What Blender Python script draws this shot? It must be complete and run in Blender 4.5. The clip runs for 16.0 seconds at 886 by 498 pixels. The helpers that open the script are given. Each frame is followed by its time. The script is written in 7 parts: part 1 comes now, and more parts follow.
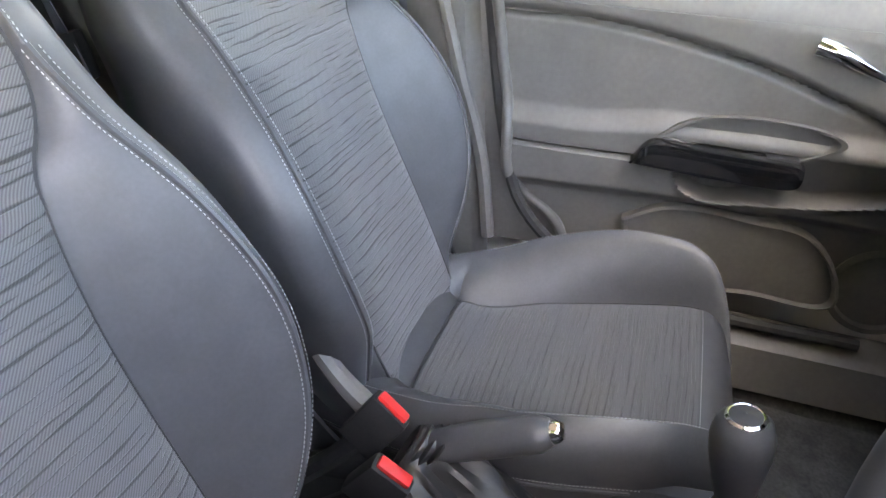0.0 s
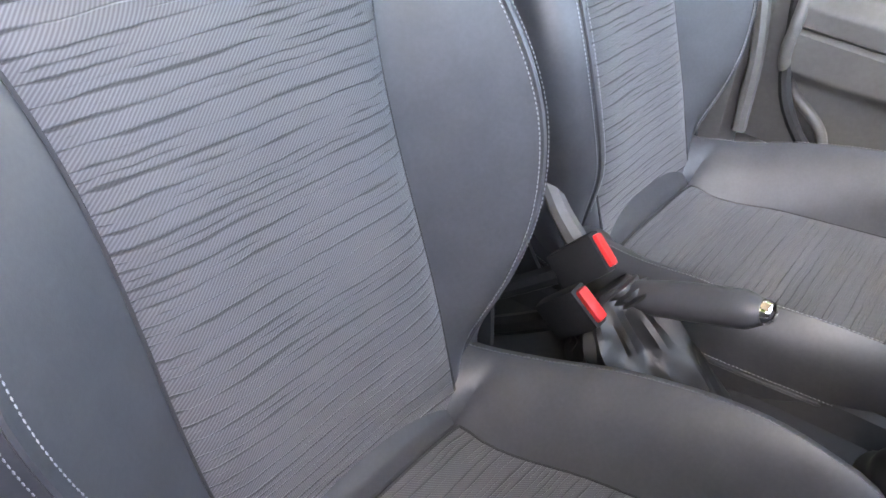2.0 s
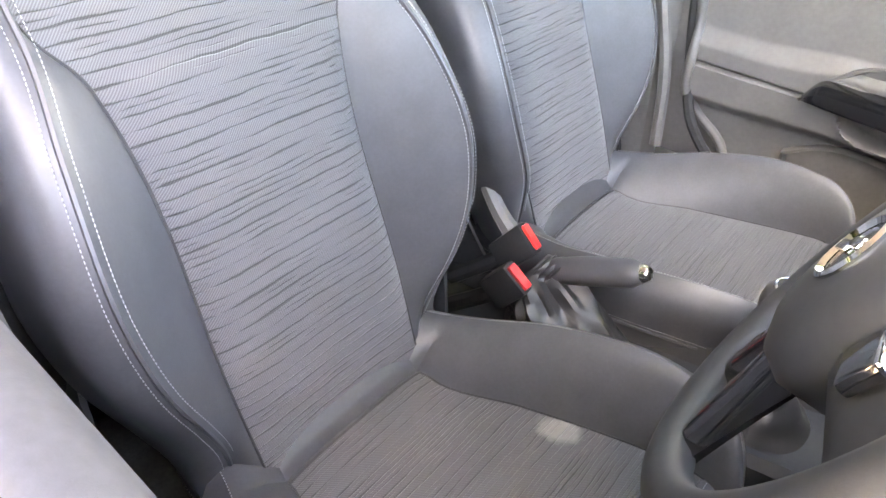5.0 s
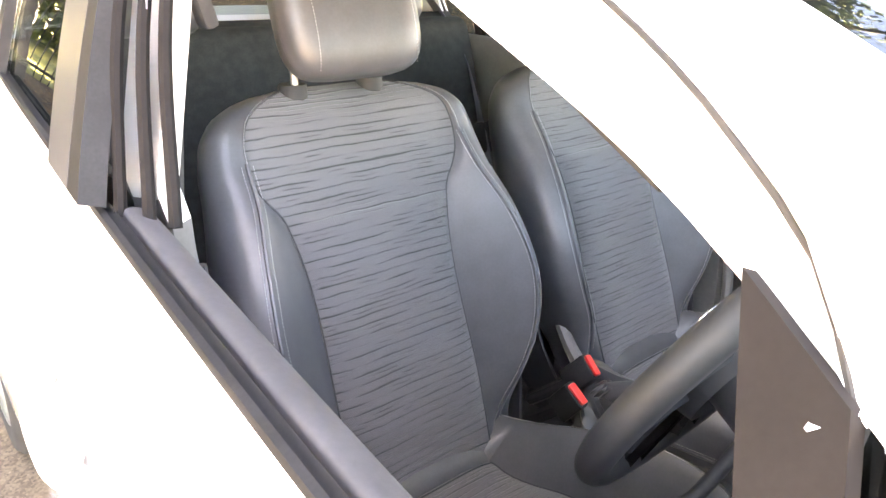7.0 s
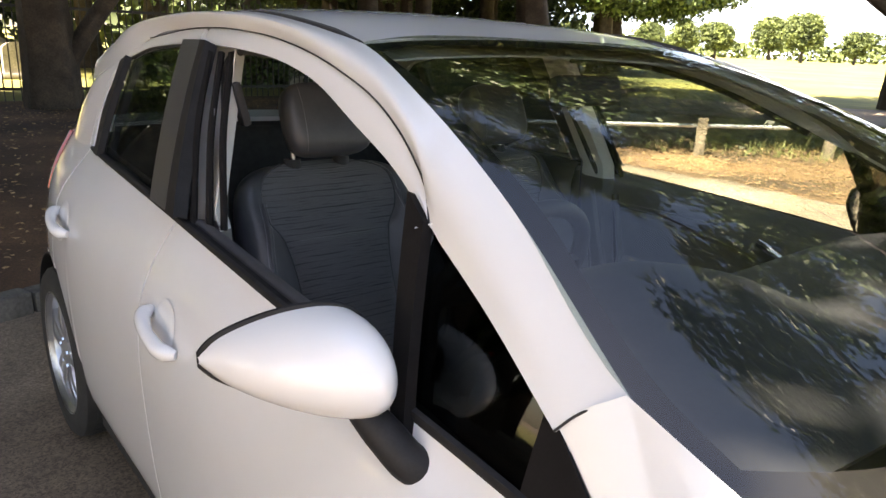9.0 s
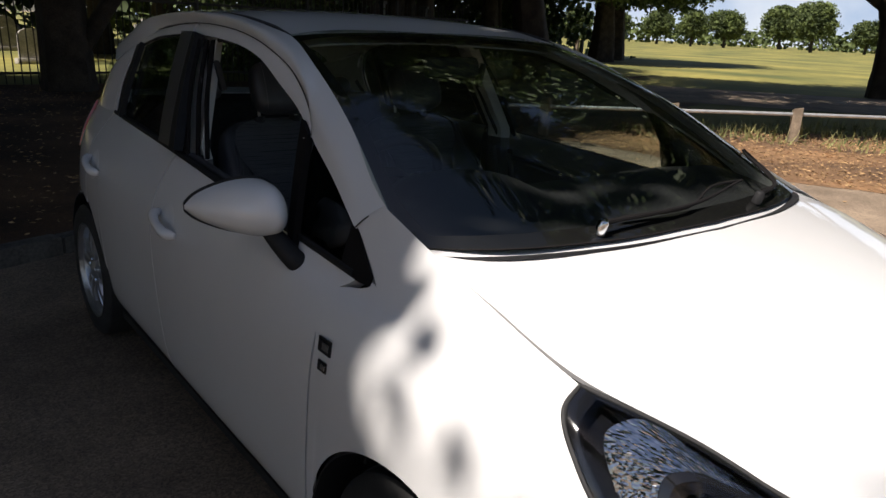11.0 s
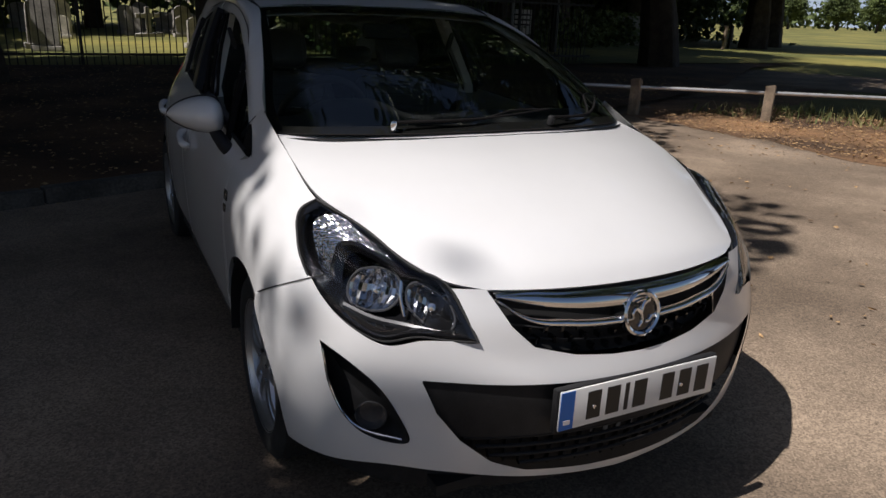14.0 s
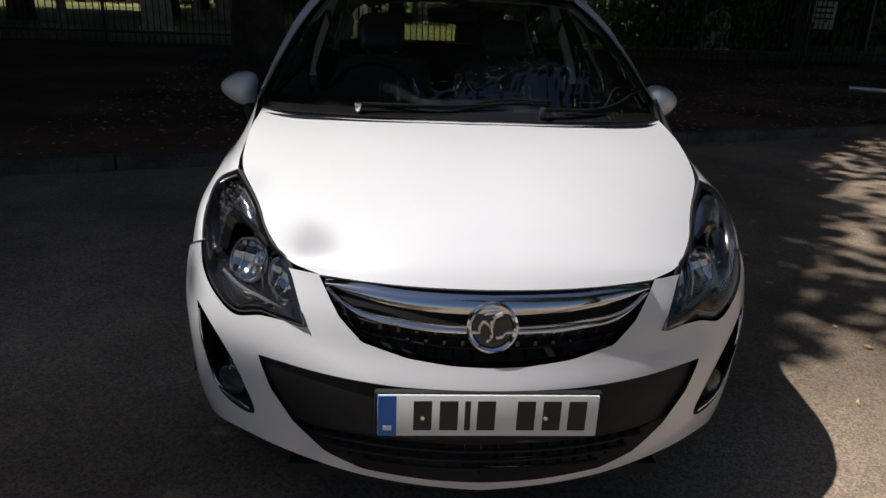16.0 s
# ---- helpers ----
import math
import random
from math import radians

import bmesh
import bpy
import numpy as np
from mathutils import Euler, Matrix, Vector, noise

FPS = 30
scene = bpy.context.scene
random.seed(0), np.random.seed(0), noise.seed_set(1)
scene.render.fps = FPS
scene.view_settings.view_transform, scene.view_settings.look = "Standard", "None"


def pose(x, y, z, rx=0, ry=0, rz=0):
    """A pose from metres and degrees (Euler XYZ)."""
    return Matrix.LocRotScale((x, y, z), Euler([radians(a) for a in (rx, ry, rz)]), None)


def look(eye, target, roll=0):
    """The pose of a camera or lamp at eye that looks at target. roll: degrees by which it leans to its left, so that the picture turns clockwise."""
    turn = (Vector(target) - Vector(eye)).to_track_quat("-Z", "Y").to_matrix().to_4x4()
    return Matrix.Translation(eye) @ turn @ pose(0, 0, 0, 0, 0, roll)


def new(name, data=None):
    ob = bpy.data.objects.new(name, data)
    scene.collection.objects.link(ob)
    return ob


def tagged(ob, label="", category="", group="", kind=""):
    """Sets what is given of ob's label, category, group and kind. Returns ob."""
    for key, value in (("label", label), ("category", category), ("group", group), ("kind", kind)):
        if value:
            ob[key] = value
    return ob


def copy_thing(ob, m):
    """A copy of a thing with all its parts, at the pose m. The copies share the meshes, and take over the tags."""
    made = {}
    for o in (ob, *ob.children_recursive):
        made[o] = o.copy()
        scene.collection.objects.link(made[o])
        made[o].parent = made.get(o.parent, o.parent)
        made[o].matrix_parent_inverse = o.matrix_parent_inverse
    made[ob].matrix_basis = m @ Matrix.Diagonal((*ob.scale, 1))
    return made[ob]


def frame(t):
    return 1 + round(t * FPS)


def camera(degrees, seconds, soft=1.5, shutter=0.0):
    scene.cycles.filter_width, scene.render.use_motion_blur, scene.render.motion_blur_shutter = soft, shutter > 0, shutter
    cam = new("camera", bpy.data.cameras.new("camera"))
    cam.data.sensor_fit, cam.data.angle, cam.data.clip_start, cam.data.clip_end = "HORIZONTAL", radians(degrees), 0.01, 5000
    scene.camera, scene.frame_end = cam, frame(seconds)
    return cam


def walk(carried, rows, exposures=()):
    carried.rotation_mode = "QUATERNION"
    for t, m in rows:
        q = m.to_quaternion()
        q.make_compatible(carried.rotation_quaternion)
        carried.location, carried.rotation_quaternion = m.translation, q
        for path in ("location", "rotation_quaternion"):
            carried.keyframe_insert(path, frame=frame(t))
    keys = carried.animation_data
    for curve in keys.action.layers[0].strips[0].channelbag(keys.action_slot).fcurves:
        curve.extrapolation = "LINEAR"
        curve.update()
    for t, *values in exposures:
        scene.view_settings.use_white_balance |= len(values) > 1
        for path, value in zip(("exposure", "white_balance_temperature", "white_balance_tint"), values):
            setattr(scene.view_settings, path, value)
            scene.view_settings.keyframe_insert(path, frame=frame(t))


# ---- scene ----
cam = camera(64.1, 16.0)
PATH = [
    (0.0, look((0.523, -1.001, 1.173), (-1.115, -1.515, 0.147), 2.4)),
    (0.5, look((0.534, -1.003, 1.153), (-1.014, -1.740, 0.123), 2.5)),
    (1.0, look((0.556, -1.015, 1.148), (-0.877, -1.941, 0.104), 2.9)),
    (1.5, look((0.585, -1.004, 1.148), (-0.694, -1.977, -0.034), 4.8)),
    (2.0, look((0.598, -0.998, 1.120), (-0.632, -1.899, -0.182), 7.0)),
    (2.5, look((0.603, -0.976, 1.104), (-0.586, -1.785, -0.286), 8.4)),
    (3.0, look((0.617, -0.956, 1.091), (-0.556, -1.666, -0.365), 9.1)),
    (3.2, look((0.626, -0.940, 1.083), (-0.537, -1.642, -0.385), 9.7)),
    (5.3, look((0.774, -0.806, 1.246), (-0.536, -1.791, 0.102), 4.2)),
    (5.5, look((0.791, -0.784, 1.249), (-0.526, -1.829, 0.165), 3.1)),
    (6.0, look((0.828, -0.695, 1.279), (-0.449, -1.900, 0.321), 2.2)),
    (6.2, look((0.843, -0.654, 1.291), (-0.405, -1.916, 0.369), 2.5)),
    (6.5, look((0.870, -0.615, 1.305), (-0.340, -1.942, 0.423), 2.7)),
    (6.8, look((0.896, -0.572, 1.321), (-0.290, -1.948, 0.482), 2.4)),
    (7.0, look((0.925, -0.544, 1.331), (-0.261, -1.934, 0.519), 2.2)),
    (7.5, look((1.022, -0.427, 1.351), (-0.190, -1.836, 0.612), 2.2)),
    (8.0, look((1.104, -0.274, 1.374), (-0.124, -1.695, 0.688), 2.6)),
    (8.5, look((1.160, -0.080, 1.399), (-0.069, -1.530, 0.777), 2.7)),
    (9.0, look((1.239, 0.094, 1.414), (0.011, -1.382, 0.853), 2.5)),
    (9.2, look((1.269, 0.162, 1.414), (0.026, -1.303, 0.859), 2.1)),
    (11.3, look((1.539, 1.034, 1.452), (0.337, -0.450, 0.858), 2.9)),
    (11.5, look((1.565, 1.129, 1.457), (0.364, -0.359, 0.869), 3.1)),
    (12.0, look((1.555, 1.373, 1.451), (0.382, -0.133, 0.856), 4.4)),
    (12.5, look((1.587, 1.574, 1.452), (0.440, 0.047, 0.859), 3.2)),
    (13.0, look((1.582, 1.750, 1.441), (0.475, 0.202, 0.826), 2.7)),
    (13.5, look((1.445, 1.951, 1.434), (0.438, 0.335, 0.822), 3.2)),
    (14.0, look((1.221, 2.096, 1.423), (0.360, 0.408, 0.784), 2.3)),
    (14.5, look((0.973, 2.159, 1.437), (0.275, 0.399, 0.792), 4.6)),
    (15.0, look((0.672, 2.249, 1.457), (0.213, 0.421, 0.788), 2.2)),
    (15.5, look((0.439, 2.301, 1.455), (0.145, 0.445, 0.772), 3.0)),
    (16.0, look((0.221, 2.289, 1.430), (0.092, 0.416, 0.742), 2.4)),
]
EXPOSURES = [
    (0.0, 6.70, 8500, 21), (1.0, 6.75, 8500, 20), (1.5, 6.92, 8500, 21), (3.0, 7.07, 8500, 22), (5.5, 7.53, 9300, 23), (6.5, 7.50, 9200, 22), (7.0, 6.77, 9100, 22), (7.5, 5.80, 8800, 21), (8.0, 4.85, 8300, 19),
    (8.5, 4.25, 7900, 18), (9.0, 3.35, 7800, 18), (9.6, 2.45, 7200, 16), (11.3, 0.30, 6600, 15), (12.5, 0.00, 6450, 16), (16.0, -0.02, 6200, 14),
]
walk(cam, PATH, EXPOSURES)

# ---- light ----
SUN_EL, SUN_AZ = 57.0, 86.0  # elevation; bearing from +y towards +x
world = bpy.data.worlds.new("sky")
scene.world = world
world.use_nodes = True
wn = world.node_tree
sky = wn.nodes.new("ShaderNodeTexSky")
sky.sky_type, sky.sun_disc = "NISHITA", False
sky.sun_elevation, sky.sun_rotation = radians(SUN_EL), radians(SUN_AZ)
wn.links.new(sky.outputs[0], wn.nodes["Background"].inputs[0])
wn.nodes["Background"].inputs[1].default_value = 0.052
sun_way = Vector((math.sin(radians(SUN_AZ)) * math.cos(radians(SUN_EL)), math.cos(radians(SUN_AZ)) * math.cos(radians(SUN_EL)), math.sin(radians(SUN_EL))))
sun = new("sun", bpy.data.lights.new("sun", "SUN"))
sun.data.energy, sun.data.angle, sun.data.color = 5.0, radians(0.53), (1.0, 0.95, 0.87)
sun.matrix_basis = look(sun_way * 30, (0, 0, 0))


# ---- materials ----
def material(name, colour, rough=0.5, metal=0.0, coat=0.0, spec=0.5, vary=0.0, scale=8.0, bump=0.0, bump_scale=60.0, second=None, mix_scale=3.0, island=0.0):
    m = bpy.data.materials.new(name)
    m.use_nodes = True
    nt = m.node_tree
    b = nt.nodes["Principled BSDF"]
    b.inputs["Roughness"].default_value, b.inputs["Metallic"].default_value = rough, metal
    b.inputs["Coat Weight"].default_value, b.inputs["Coat Roughness"].default_value = coat, 0.03
    b.inputs["Base Color"].default_value = (*colour, 1)
    b.inputs["Specular IOR Level"].default_value = spec
    co = nt.nodes.new("ShaderNodeTexCoord")
    if vary or second:
        n1 = nt.nodes.new("ShaderNodeTexNoise")
        n1.inputs["Scale"].default_value, n1.inputs["Detail"].default_value = scale, 6
        nt.links.new(co.outputs["Object"], n1.inputs["Vector"])
        ramp = nt.nodes.new("ShaderNodeValToRGB")
        lo, hi = [c * (1 - vary) for c in colour], [min(1, c * (1 + vary)) for c in (second or colour)]
        ramp.color_ramp.elements[0].color, ramp.color_ramp.elements[1].color = (*lo, 1), (*hi, 1)
        ramp.color_ramp.elements[0].position, ramp.color_ramp.elements[1].position = 0.35, 0.66
        nt.links.new(n1.outputs[0], ramp.inputs[0])
        n2 = nt.nodes.new("ShaderNodeTexNoise")
        n2.inputs["Scale"].default_value, n2.inputs["Detail"].default_value = scale * 9, 3
        nt.links.new(co.outputs["Object"], n2.inputs["Vector"])
        mx = nt.nodes.new("ShaderNodeMix")
        mx.data_type, mx.blend_type = "RGBA", "OVERLAY"
        mx.inputs["Factor"].default_value = min(1, vary * 2)
        nt.links.new(ramp.outputs[0], mx.inputs["A"])
        nt.links.new(n2.outputs[0], mx.inputs["B"])
        nt.links.new(mx.outputs["Result"], b.inputs["Base Color"])
    if bump:
        n3 = nt.nodes.new("ShaderNodeTexNoise")
        n3.inputs["Scale"].default_value, n3.inputs["Detail"].default_value = bump_scale, 5
        nt.links.new(co.outputs["Object"], n3.inputs["Vector"])
        bm_ = nt.nodes.new("ShaderNodeBump")
        bm_.inputs["Strength"].default_value, bm_.inputs["Distance"].default_value = bump, 0.2 / bump_scale
        nt.links.new(n3.outputs[0], bm_.inputs["Height"])
        nt.links.new(bm_.outputs[0], b.inputs["Normal"])
    return m


def glass(name, tint, f0=0.042):
    """A thin pane: tinted see-through with a reflection that grows towards grazing, from f0."""
    m = bpy.data.materials.new(name)
    m.use_nodes = True
    nt = m.node_tree
    nt.nodes.remove(nt.nodes["Principled BSDF"])
    tr, gl, mx, lw, pw, ma = (nt.nodes.new("ShaderNode" + k) for k in ("BsdfTransparent", "BsdfGlossy", "MixShader", "LayerWeight", "Math", "Math"))
    tr.inputs[0].default_value = (*tint, 1)
    gl.inputs["Roughness"].default_value = 0.0
    lw.inputs["Blend"].default_value = 0.5
    pw.operation, ma.operation = "POWER", "MULTIPLY_ADD"
    pw.inputs[1].default_value, ma.inputs[1].default_value, ma.inputs[2].default_value = 5.0, 1 - f0, f0
    for a, b in ((lw.outputs["Facing"], pw.inputs[0]), (pw.outputs[0], ma.inputs[0]), (ma.outputs[0], mx.inputs[0]), (tr.outputs[0], mx.inputs[1]), (gl.outputs[0], mx.inputs[2]), (mx.outputs[0], nt.nodes["Material Output"].inputs[0])):
        nt.links.new(a, b)
    return m


PAINT = material("white_paint", (0.76, 0.76, 0.755), 0.35, coat=1.0, vary=0.015, scale=3)
BLACK = material("black_plastic", (0.018, 0.018, 0.019), 0.6, spec=0.25, vary=0.15, scale=30, bump=0.15, bump_scale=900)
GLOSS = material("gloss_black", (0.008, 0.008, 0.009), 0.12, coat=0.8)
SATIN = material("satin_grey", (0.058, 0.058, 0.062), 0.32, vary=0.05)
RUBBER = material("rubber", (0.022, 0.022, 0.022), 0.75, vary=0.2, scale=20)
CHROME = material("chrome", (0.82, 0.83, 0.85), 0.06, metal=1.0)
ALLOY = material("alloy", (0.55, 0.56, 0.58), 0.3, metal=0.85, vary=0.05)
DARK = material("dark_cavity", (0.012, 0.012, 0.012), 0.8)
SCREEN = glass("screen_glass", (0.58, 0.64, 0.61), 0.08)
DOOR_GLASS = glass("door_glass", (0.88, 0.92, 0.90))
PRIVACY = glass("side_glass", (0.55, 0.60, 0.58))
SMALL_PANE = glass("quarter_glass", (0.26, 0.28, 0.27))
CLEAR = glass("lamp_lens", (0.92, 0.93, 0.94))
PLATE = material("plate_white", (0.82, 0.82, 0.80), 0.25, coat=0.3, vary=0.02)
PLATE_BLUE = material("plate_blue", (0.02, 0.15, 0.55), 0.3)
INK = material("plate_black", (0.012, 0.012, 0.012), 0.4)


def speckled(name, low, high, grit, stain_or_fleck):
    """Asphalt or earth: broad stains, medium mottling and single bright and dark grains."""
    m = material(name, low, 0.92, vary=0.12, scale=0.7, second=high, bump=0.9, bump_scale=130)
    nt = m.node_tree
    b = nt.nodes["Principled BSDF"]
    was = b.inputs["Base Color"].links[0].from_socket
    co = nt.nodes.new("ShaderNodeTexCoord")
    for scale, lo, hi, amount, kind in ((150.0, 0.55, 1.5, 0.8, "grain"), (38.0, 0.8, 1.22, 0.7, "mottle"), (0.9, stain_or_fleck, 1.15, 0.8, "stain_or_fleck")):
        n = nt.nodes.new("ShaderNodeTexVoronoi" if kind == "grain" else "ShaderNodeTexNoise")
        n.inputs["Scale"].default_value = scale
        nt.links.new(co.outputs["Object"], n.inputs["Vector"])
        mr = nt.nodes.new("ShaderNodeMapRange")
        mr.inputs[3].default_value, mr.inputs[4].default_value = lo, hi
        if kind == "grain":
            sp = nt.nodes.new("ShaderNodeSeparateXYZ")
            nt.links.new(n.outputs["Color"], sp.inputs[0])
            nt.links.new(sp.outputs[0], mr.inputs[0])
        else:
            n.inputs["Detail"].default_value = 5
            mr.inputs[1].default_value, mr.inputs[2].default_value = 0.3, 0.7
            nt.links.new(n.outputs[0], mr.inputs[0])
        mx = nt.nodes.new("ShaderNodeMix")
        mx.data_type, mx.blend_type = "RGBA", "MULTIPLY"
        mx.inputs["Factor"].default_value = amount
        nt.links.new(was, mx.inputs["A"])
        nt.links.new(mr.outputs[0], mx.inputs["B"])
        was = mx.outputs["Result"]
    nt.links.new(was, b.inputs["Base Color"])
    return m


ASPHALT = speckled("asphalt", (0.165, 0.122, 0.084), (0.285, 0.218, 0.155), 0.5, 0.6)
GRASS = material("meadow", (0.105, 0.125, 0.030), 0.95, vary=0.25, scale=0.15, second=(0.22, 0.19, 0.045))
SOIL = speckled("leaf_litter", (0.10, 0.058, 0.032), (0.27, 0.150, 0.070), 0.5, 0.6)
# leaf litter at about half tone: tree shade put into the bank's colour
SHADED_EARTH = speckled("shaded_earth", (0.050, 0.025, 0.013), (0.140, 0.072, 0.034), 0.5, 0.6)
BARK = material("bark", (0.045, 0.036, 0.028), 0.95, vary=0.35, scale=4, bump=0.9, bump_scale=25)
LEAF = material("leaves", (0.025, 0.05, 0.012), 0.6, vary=0.3, scale=6, second=(0.08, 0.13, 0.03))
LEAF_FAR = material("far_leaves", (0.034, 0.058, 0.014), 0.8, vary=0.3, scale=0.6, second=(0.095, 0.125, 0.034))
WOOD = material("weathered_wood", (0.22, 0.17, 0.12), 0.85, vary=0.3, scale=9, bump=0.6, bump_scale=60)
TUBE = material("galvanised_tube", (0.55, 0.56, 0.57), 0.45, metal=0.6, vary=0.1)
IRON = material("iron_railing", (0.02, 0.02, 0.02), 0.6, vary=0.2)
STONE = material("grave_stone", (0.32, 0.30, 0.27), 0.85, vary=0.3, scale=3)


# ---- mesh helpers ----
def mesh(name, verts, faces, mat, parent=None, label="", smooth=40):
    me = bpy.data.meshes.new(name)
    me.from_pydata([tuple(map(float, v)) for v in verts], [], [tuple(f) for f in faces])
    me.materials.append(mat)
    if smooth:
        me.polygons.foreach_set("use_smooth", [True] * len(me.polygons))
        me.set_sharp_from_angle(angle=radians(smooth))
    ob = new(name, me)
    ob.parent = parent
    if label:
        tagged(ob, label)
    return ob


def part(name, bm, mat, parent, label="", smooth=40):
    me = bpy.data.meshes.new(name)
    bm.to_mesh(me)
    bm.free()
    me.materials.append(mat)
    if smooth:
        me.polygons.foreach_set("use_smooth", [True] * len(me.polygons))
        me.set_sharp_from_angle(angle=radians(smooth))
    ob = new(name, me)
    ob.parent = parent
    if label:
        tagged(ob, label)
    return ob


def hermite(xs, ps):
    """A smooth curve through ps at the parameters xs."""
    xs, ps = np.asarray(xs, float), np.asarray(ps, float)
    flat = ps.ndim == 1
    ps = ps.reshape(len(xs), -1)
    d = np.diff(ps, axis=0) / np.diff(xs)[:, None]
    m = np.vstack([d[:1], (d[1:] * np.diff(xs)[:-1, None] + d[:-1] * np.diff(xs)[1:, None]) / (xs[2:] - xs[:-2])[:, None], d[-1:]])

    def f(x):
        x = np.clip(np.asarray(x, float), xs[0], xs[-1])
        i = np.clip(np.searchsorted(xs, x, side="right") - 1, 0, len(xs) - 2)
        h = xs[i + 1] - xs[i]
        s = ((x - xs[i]) / h)[..., None]
        h = h[..., None]
        out = (2 * s**3 - 3 * s**2 + 1) * ps[i] + (s**3 - 2 * s**2 + s) * h * m[i] + (3 * s**2 - 2 * s**3) * ps[i + 1] + (s**3 - s**2) * h * m[i + 1]
        return out[..., 0] if flat else out

    return f


def curve(pts, n):
    """n points at even steps along a smooth curve through pts."""
    pts = np.asarray(pts, float)
    c = np.r_[0, np.cumsum(np.linalg.norm(np.diff(pts, axis=0), axis=1))]
    return hermite(c, pts)(np.linspace(0, c[-1], n))


def loft(rows, m):
    """m rows interpolated smoothly across the given rows of points."""
    rows = np.asarray(rows, float)
    k = len(rows)
    f = hermite(np.arange(k), rows.reshape(k, -1))
    return f(np.linspace(0, k - 1, m)).reshape(m, rows.shape[1], 3)


def normals(P):
    du, dv = np.gradient(P, axis=0), np.gradient(P, axis=1)
    n = np.cross(du, dv)
    return n / np.maximum(np.linalg.norm(n, axis=2, keepdims=True), 1e-9)


def shell(P, thick, keep=None, outward=None):
    """Vertices and faces of a sheet with a thickness, from a grid of points; keep tells which cells stay."""
    m, n = P.shape[:2]
    N = normals(P)
    if outward is not None and (N * (P - np.asarray(outward))).sum() < 0:
        N = -N
    keep = np.ones((m - 1, n - 1), bool) if keep is None else keep
    verts = np.vstack([P.reshape(-1, 3), (P - N * thick).reshape(-1, 3)])
    idx = lambda i, j: i * n + j
    faces, edges = [], {}
    flip = (np.cross(P[1, 0] - P[0, 0], P[0, 1] - P[0, 0]) @ N[0, 0]) < 0
    for i in range(m - 1):
        for j in range(n - 1):
            if keep[i, j]:
                q = [idx(i, j), idx(i + 1, j), idx(i + 1, j + 1), idx(i, j + 1)]
                q = q[::-1] if flip else q
                faces.append(q)
                for a, b in zip(q, q[1:] + q[:1]):
                    edges[(a, b)] = 1
    if thick:
        o = m * n
        back = [[v + o for v in f[::-1]] for f in faces]
        rim = [[b, a, a + o, b + o] for a, b in edges if (b, a) not in edges]
        faces = faces + back + rim
    used = sorted({v for f in faces for v in f})
    new_at = {v: k for k, v in enumerate(used)}
    return verts[used], [[new_at[v] for v in f] for f in faces]


def both(name, P, thick, mat, parent, label="", keep=None, outward=(0, -1.0, 0.7), smooth=40):
    """A panel of the car's right side and its mirror image."""
    made = []
    for sg in (1, -1):
        v, f = shell(P, thick, keep, outward)
        v = np.array(v) * (sg, 1, 1)
        made.append(mesh(name, v, [q[::sg] for q in f], mat, parent, label, smooth))
    return made


def tube(pts, r, sides=10, closed=False, n=None):
    """Vertices and faces of a round tube along pts."""
    pts = np.asarray(pts, float)
    if n:
        pts = curve(pts, n)
    k = len(pts)
    t = np.gradient(pts, axis=0)
    if closed:
        t = np.roll(pts, -1, 0) - np.roll(pts, 1, 0)
    t /= np.linalg.norm(t, axis=1, keepdims=True)
    up = np.array((0.13, 0.21, 1.0)) if abs(t[:, 2]).mean() < 0.8 else np.array((1.0, 0.2, 0.1))
    a = np.cross(t, up)
    a /= np.linalg.norm(a, axis=1, keepdims=True)
    b = np.cross(t, a)
    r = np.broadcast_to(np.asarray(r, float), (k,))
    th = np.linspace(0, 2 * np.pi, sides, endpoint=False)
    V = (pts[:, None] + r[:, None, None] * (np.cos(th)[None, :, None] * a[:, None] + np.sin(th)[None, :, None] * b[:, None])).reshape(-1, 3)
    F = []
    for i in range(k if closed else k - 1):
        for j in range(sides):
            p, q = i * sides, ((i + 1) % k) * sides
            F.append((p + j, p + (j + 1) % sides, q + (j + 1) % sides, q + j))
    if not closed:
        F += [tuple(range(sides))[::-1], tuple((k - 1) * sides + j for j in range(sides))]
    return V, F


def box(bm, size, at=(0, 0, 0), rot=None, bevel=0.0, seg=2):
    m = Matrix.Translation(at) @ (rot if rot is not None else Matrix()) @ Matrix.Diagonal((*size, 1))
    r = bmesh.ops.create_cube(bm, size=1, matrix=m)
    if bevel:
        es = {e for v in r["verts"] for e in v.link_edges}
        bmesh.ops.bevel(bm, geom=list(es), offset=bevel, segments=seg, affect="EDGES", profile=0.6)
    return bm


def boxed(size, at=(0, 0, 0), rot=None, bevel=0.0, seg=2):
    return box(bmesh.new(), size, at, rot, bevel, seg)


def inside(poly, x, y):
    """Which of the points x, y lie in a polygon."""
    poly = np.asarray(poly, float)
    hit = np.zeros(np.shape(x), bool)
    for (ax, ay), (bx, by) in zip(poly, np.roll(poly, -1, 0)):
        c = (ay > y) != (by > y)
        with np.errstate(divide="ignore", invalid="ignore"):
            hit ^= c & (x < (bx - ax) * (y - ay) / (by - ay if by != ay else 1e-9) + ax)
    return hit


# ---- the car: x to its right, y ahead from the front axle ----
car = tagged(new("car"), "white five-door hatchback parked on the asphalt with its driver's window open", "car")

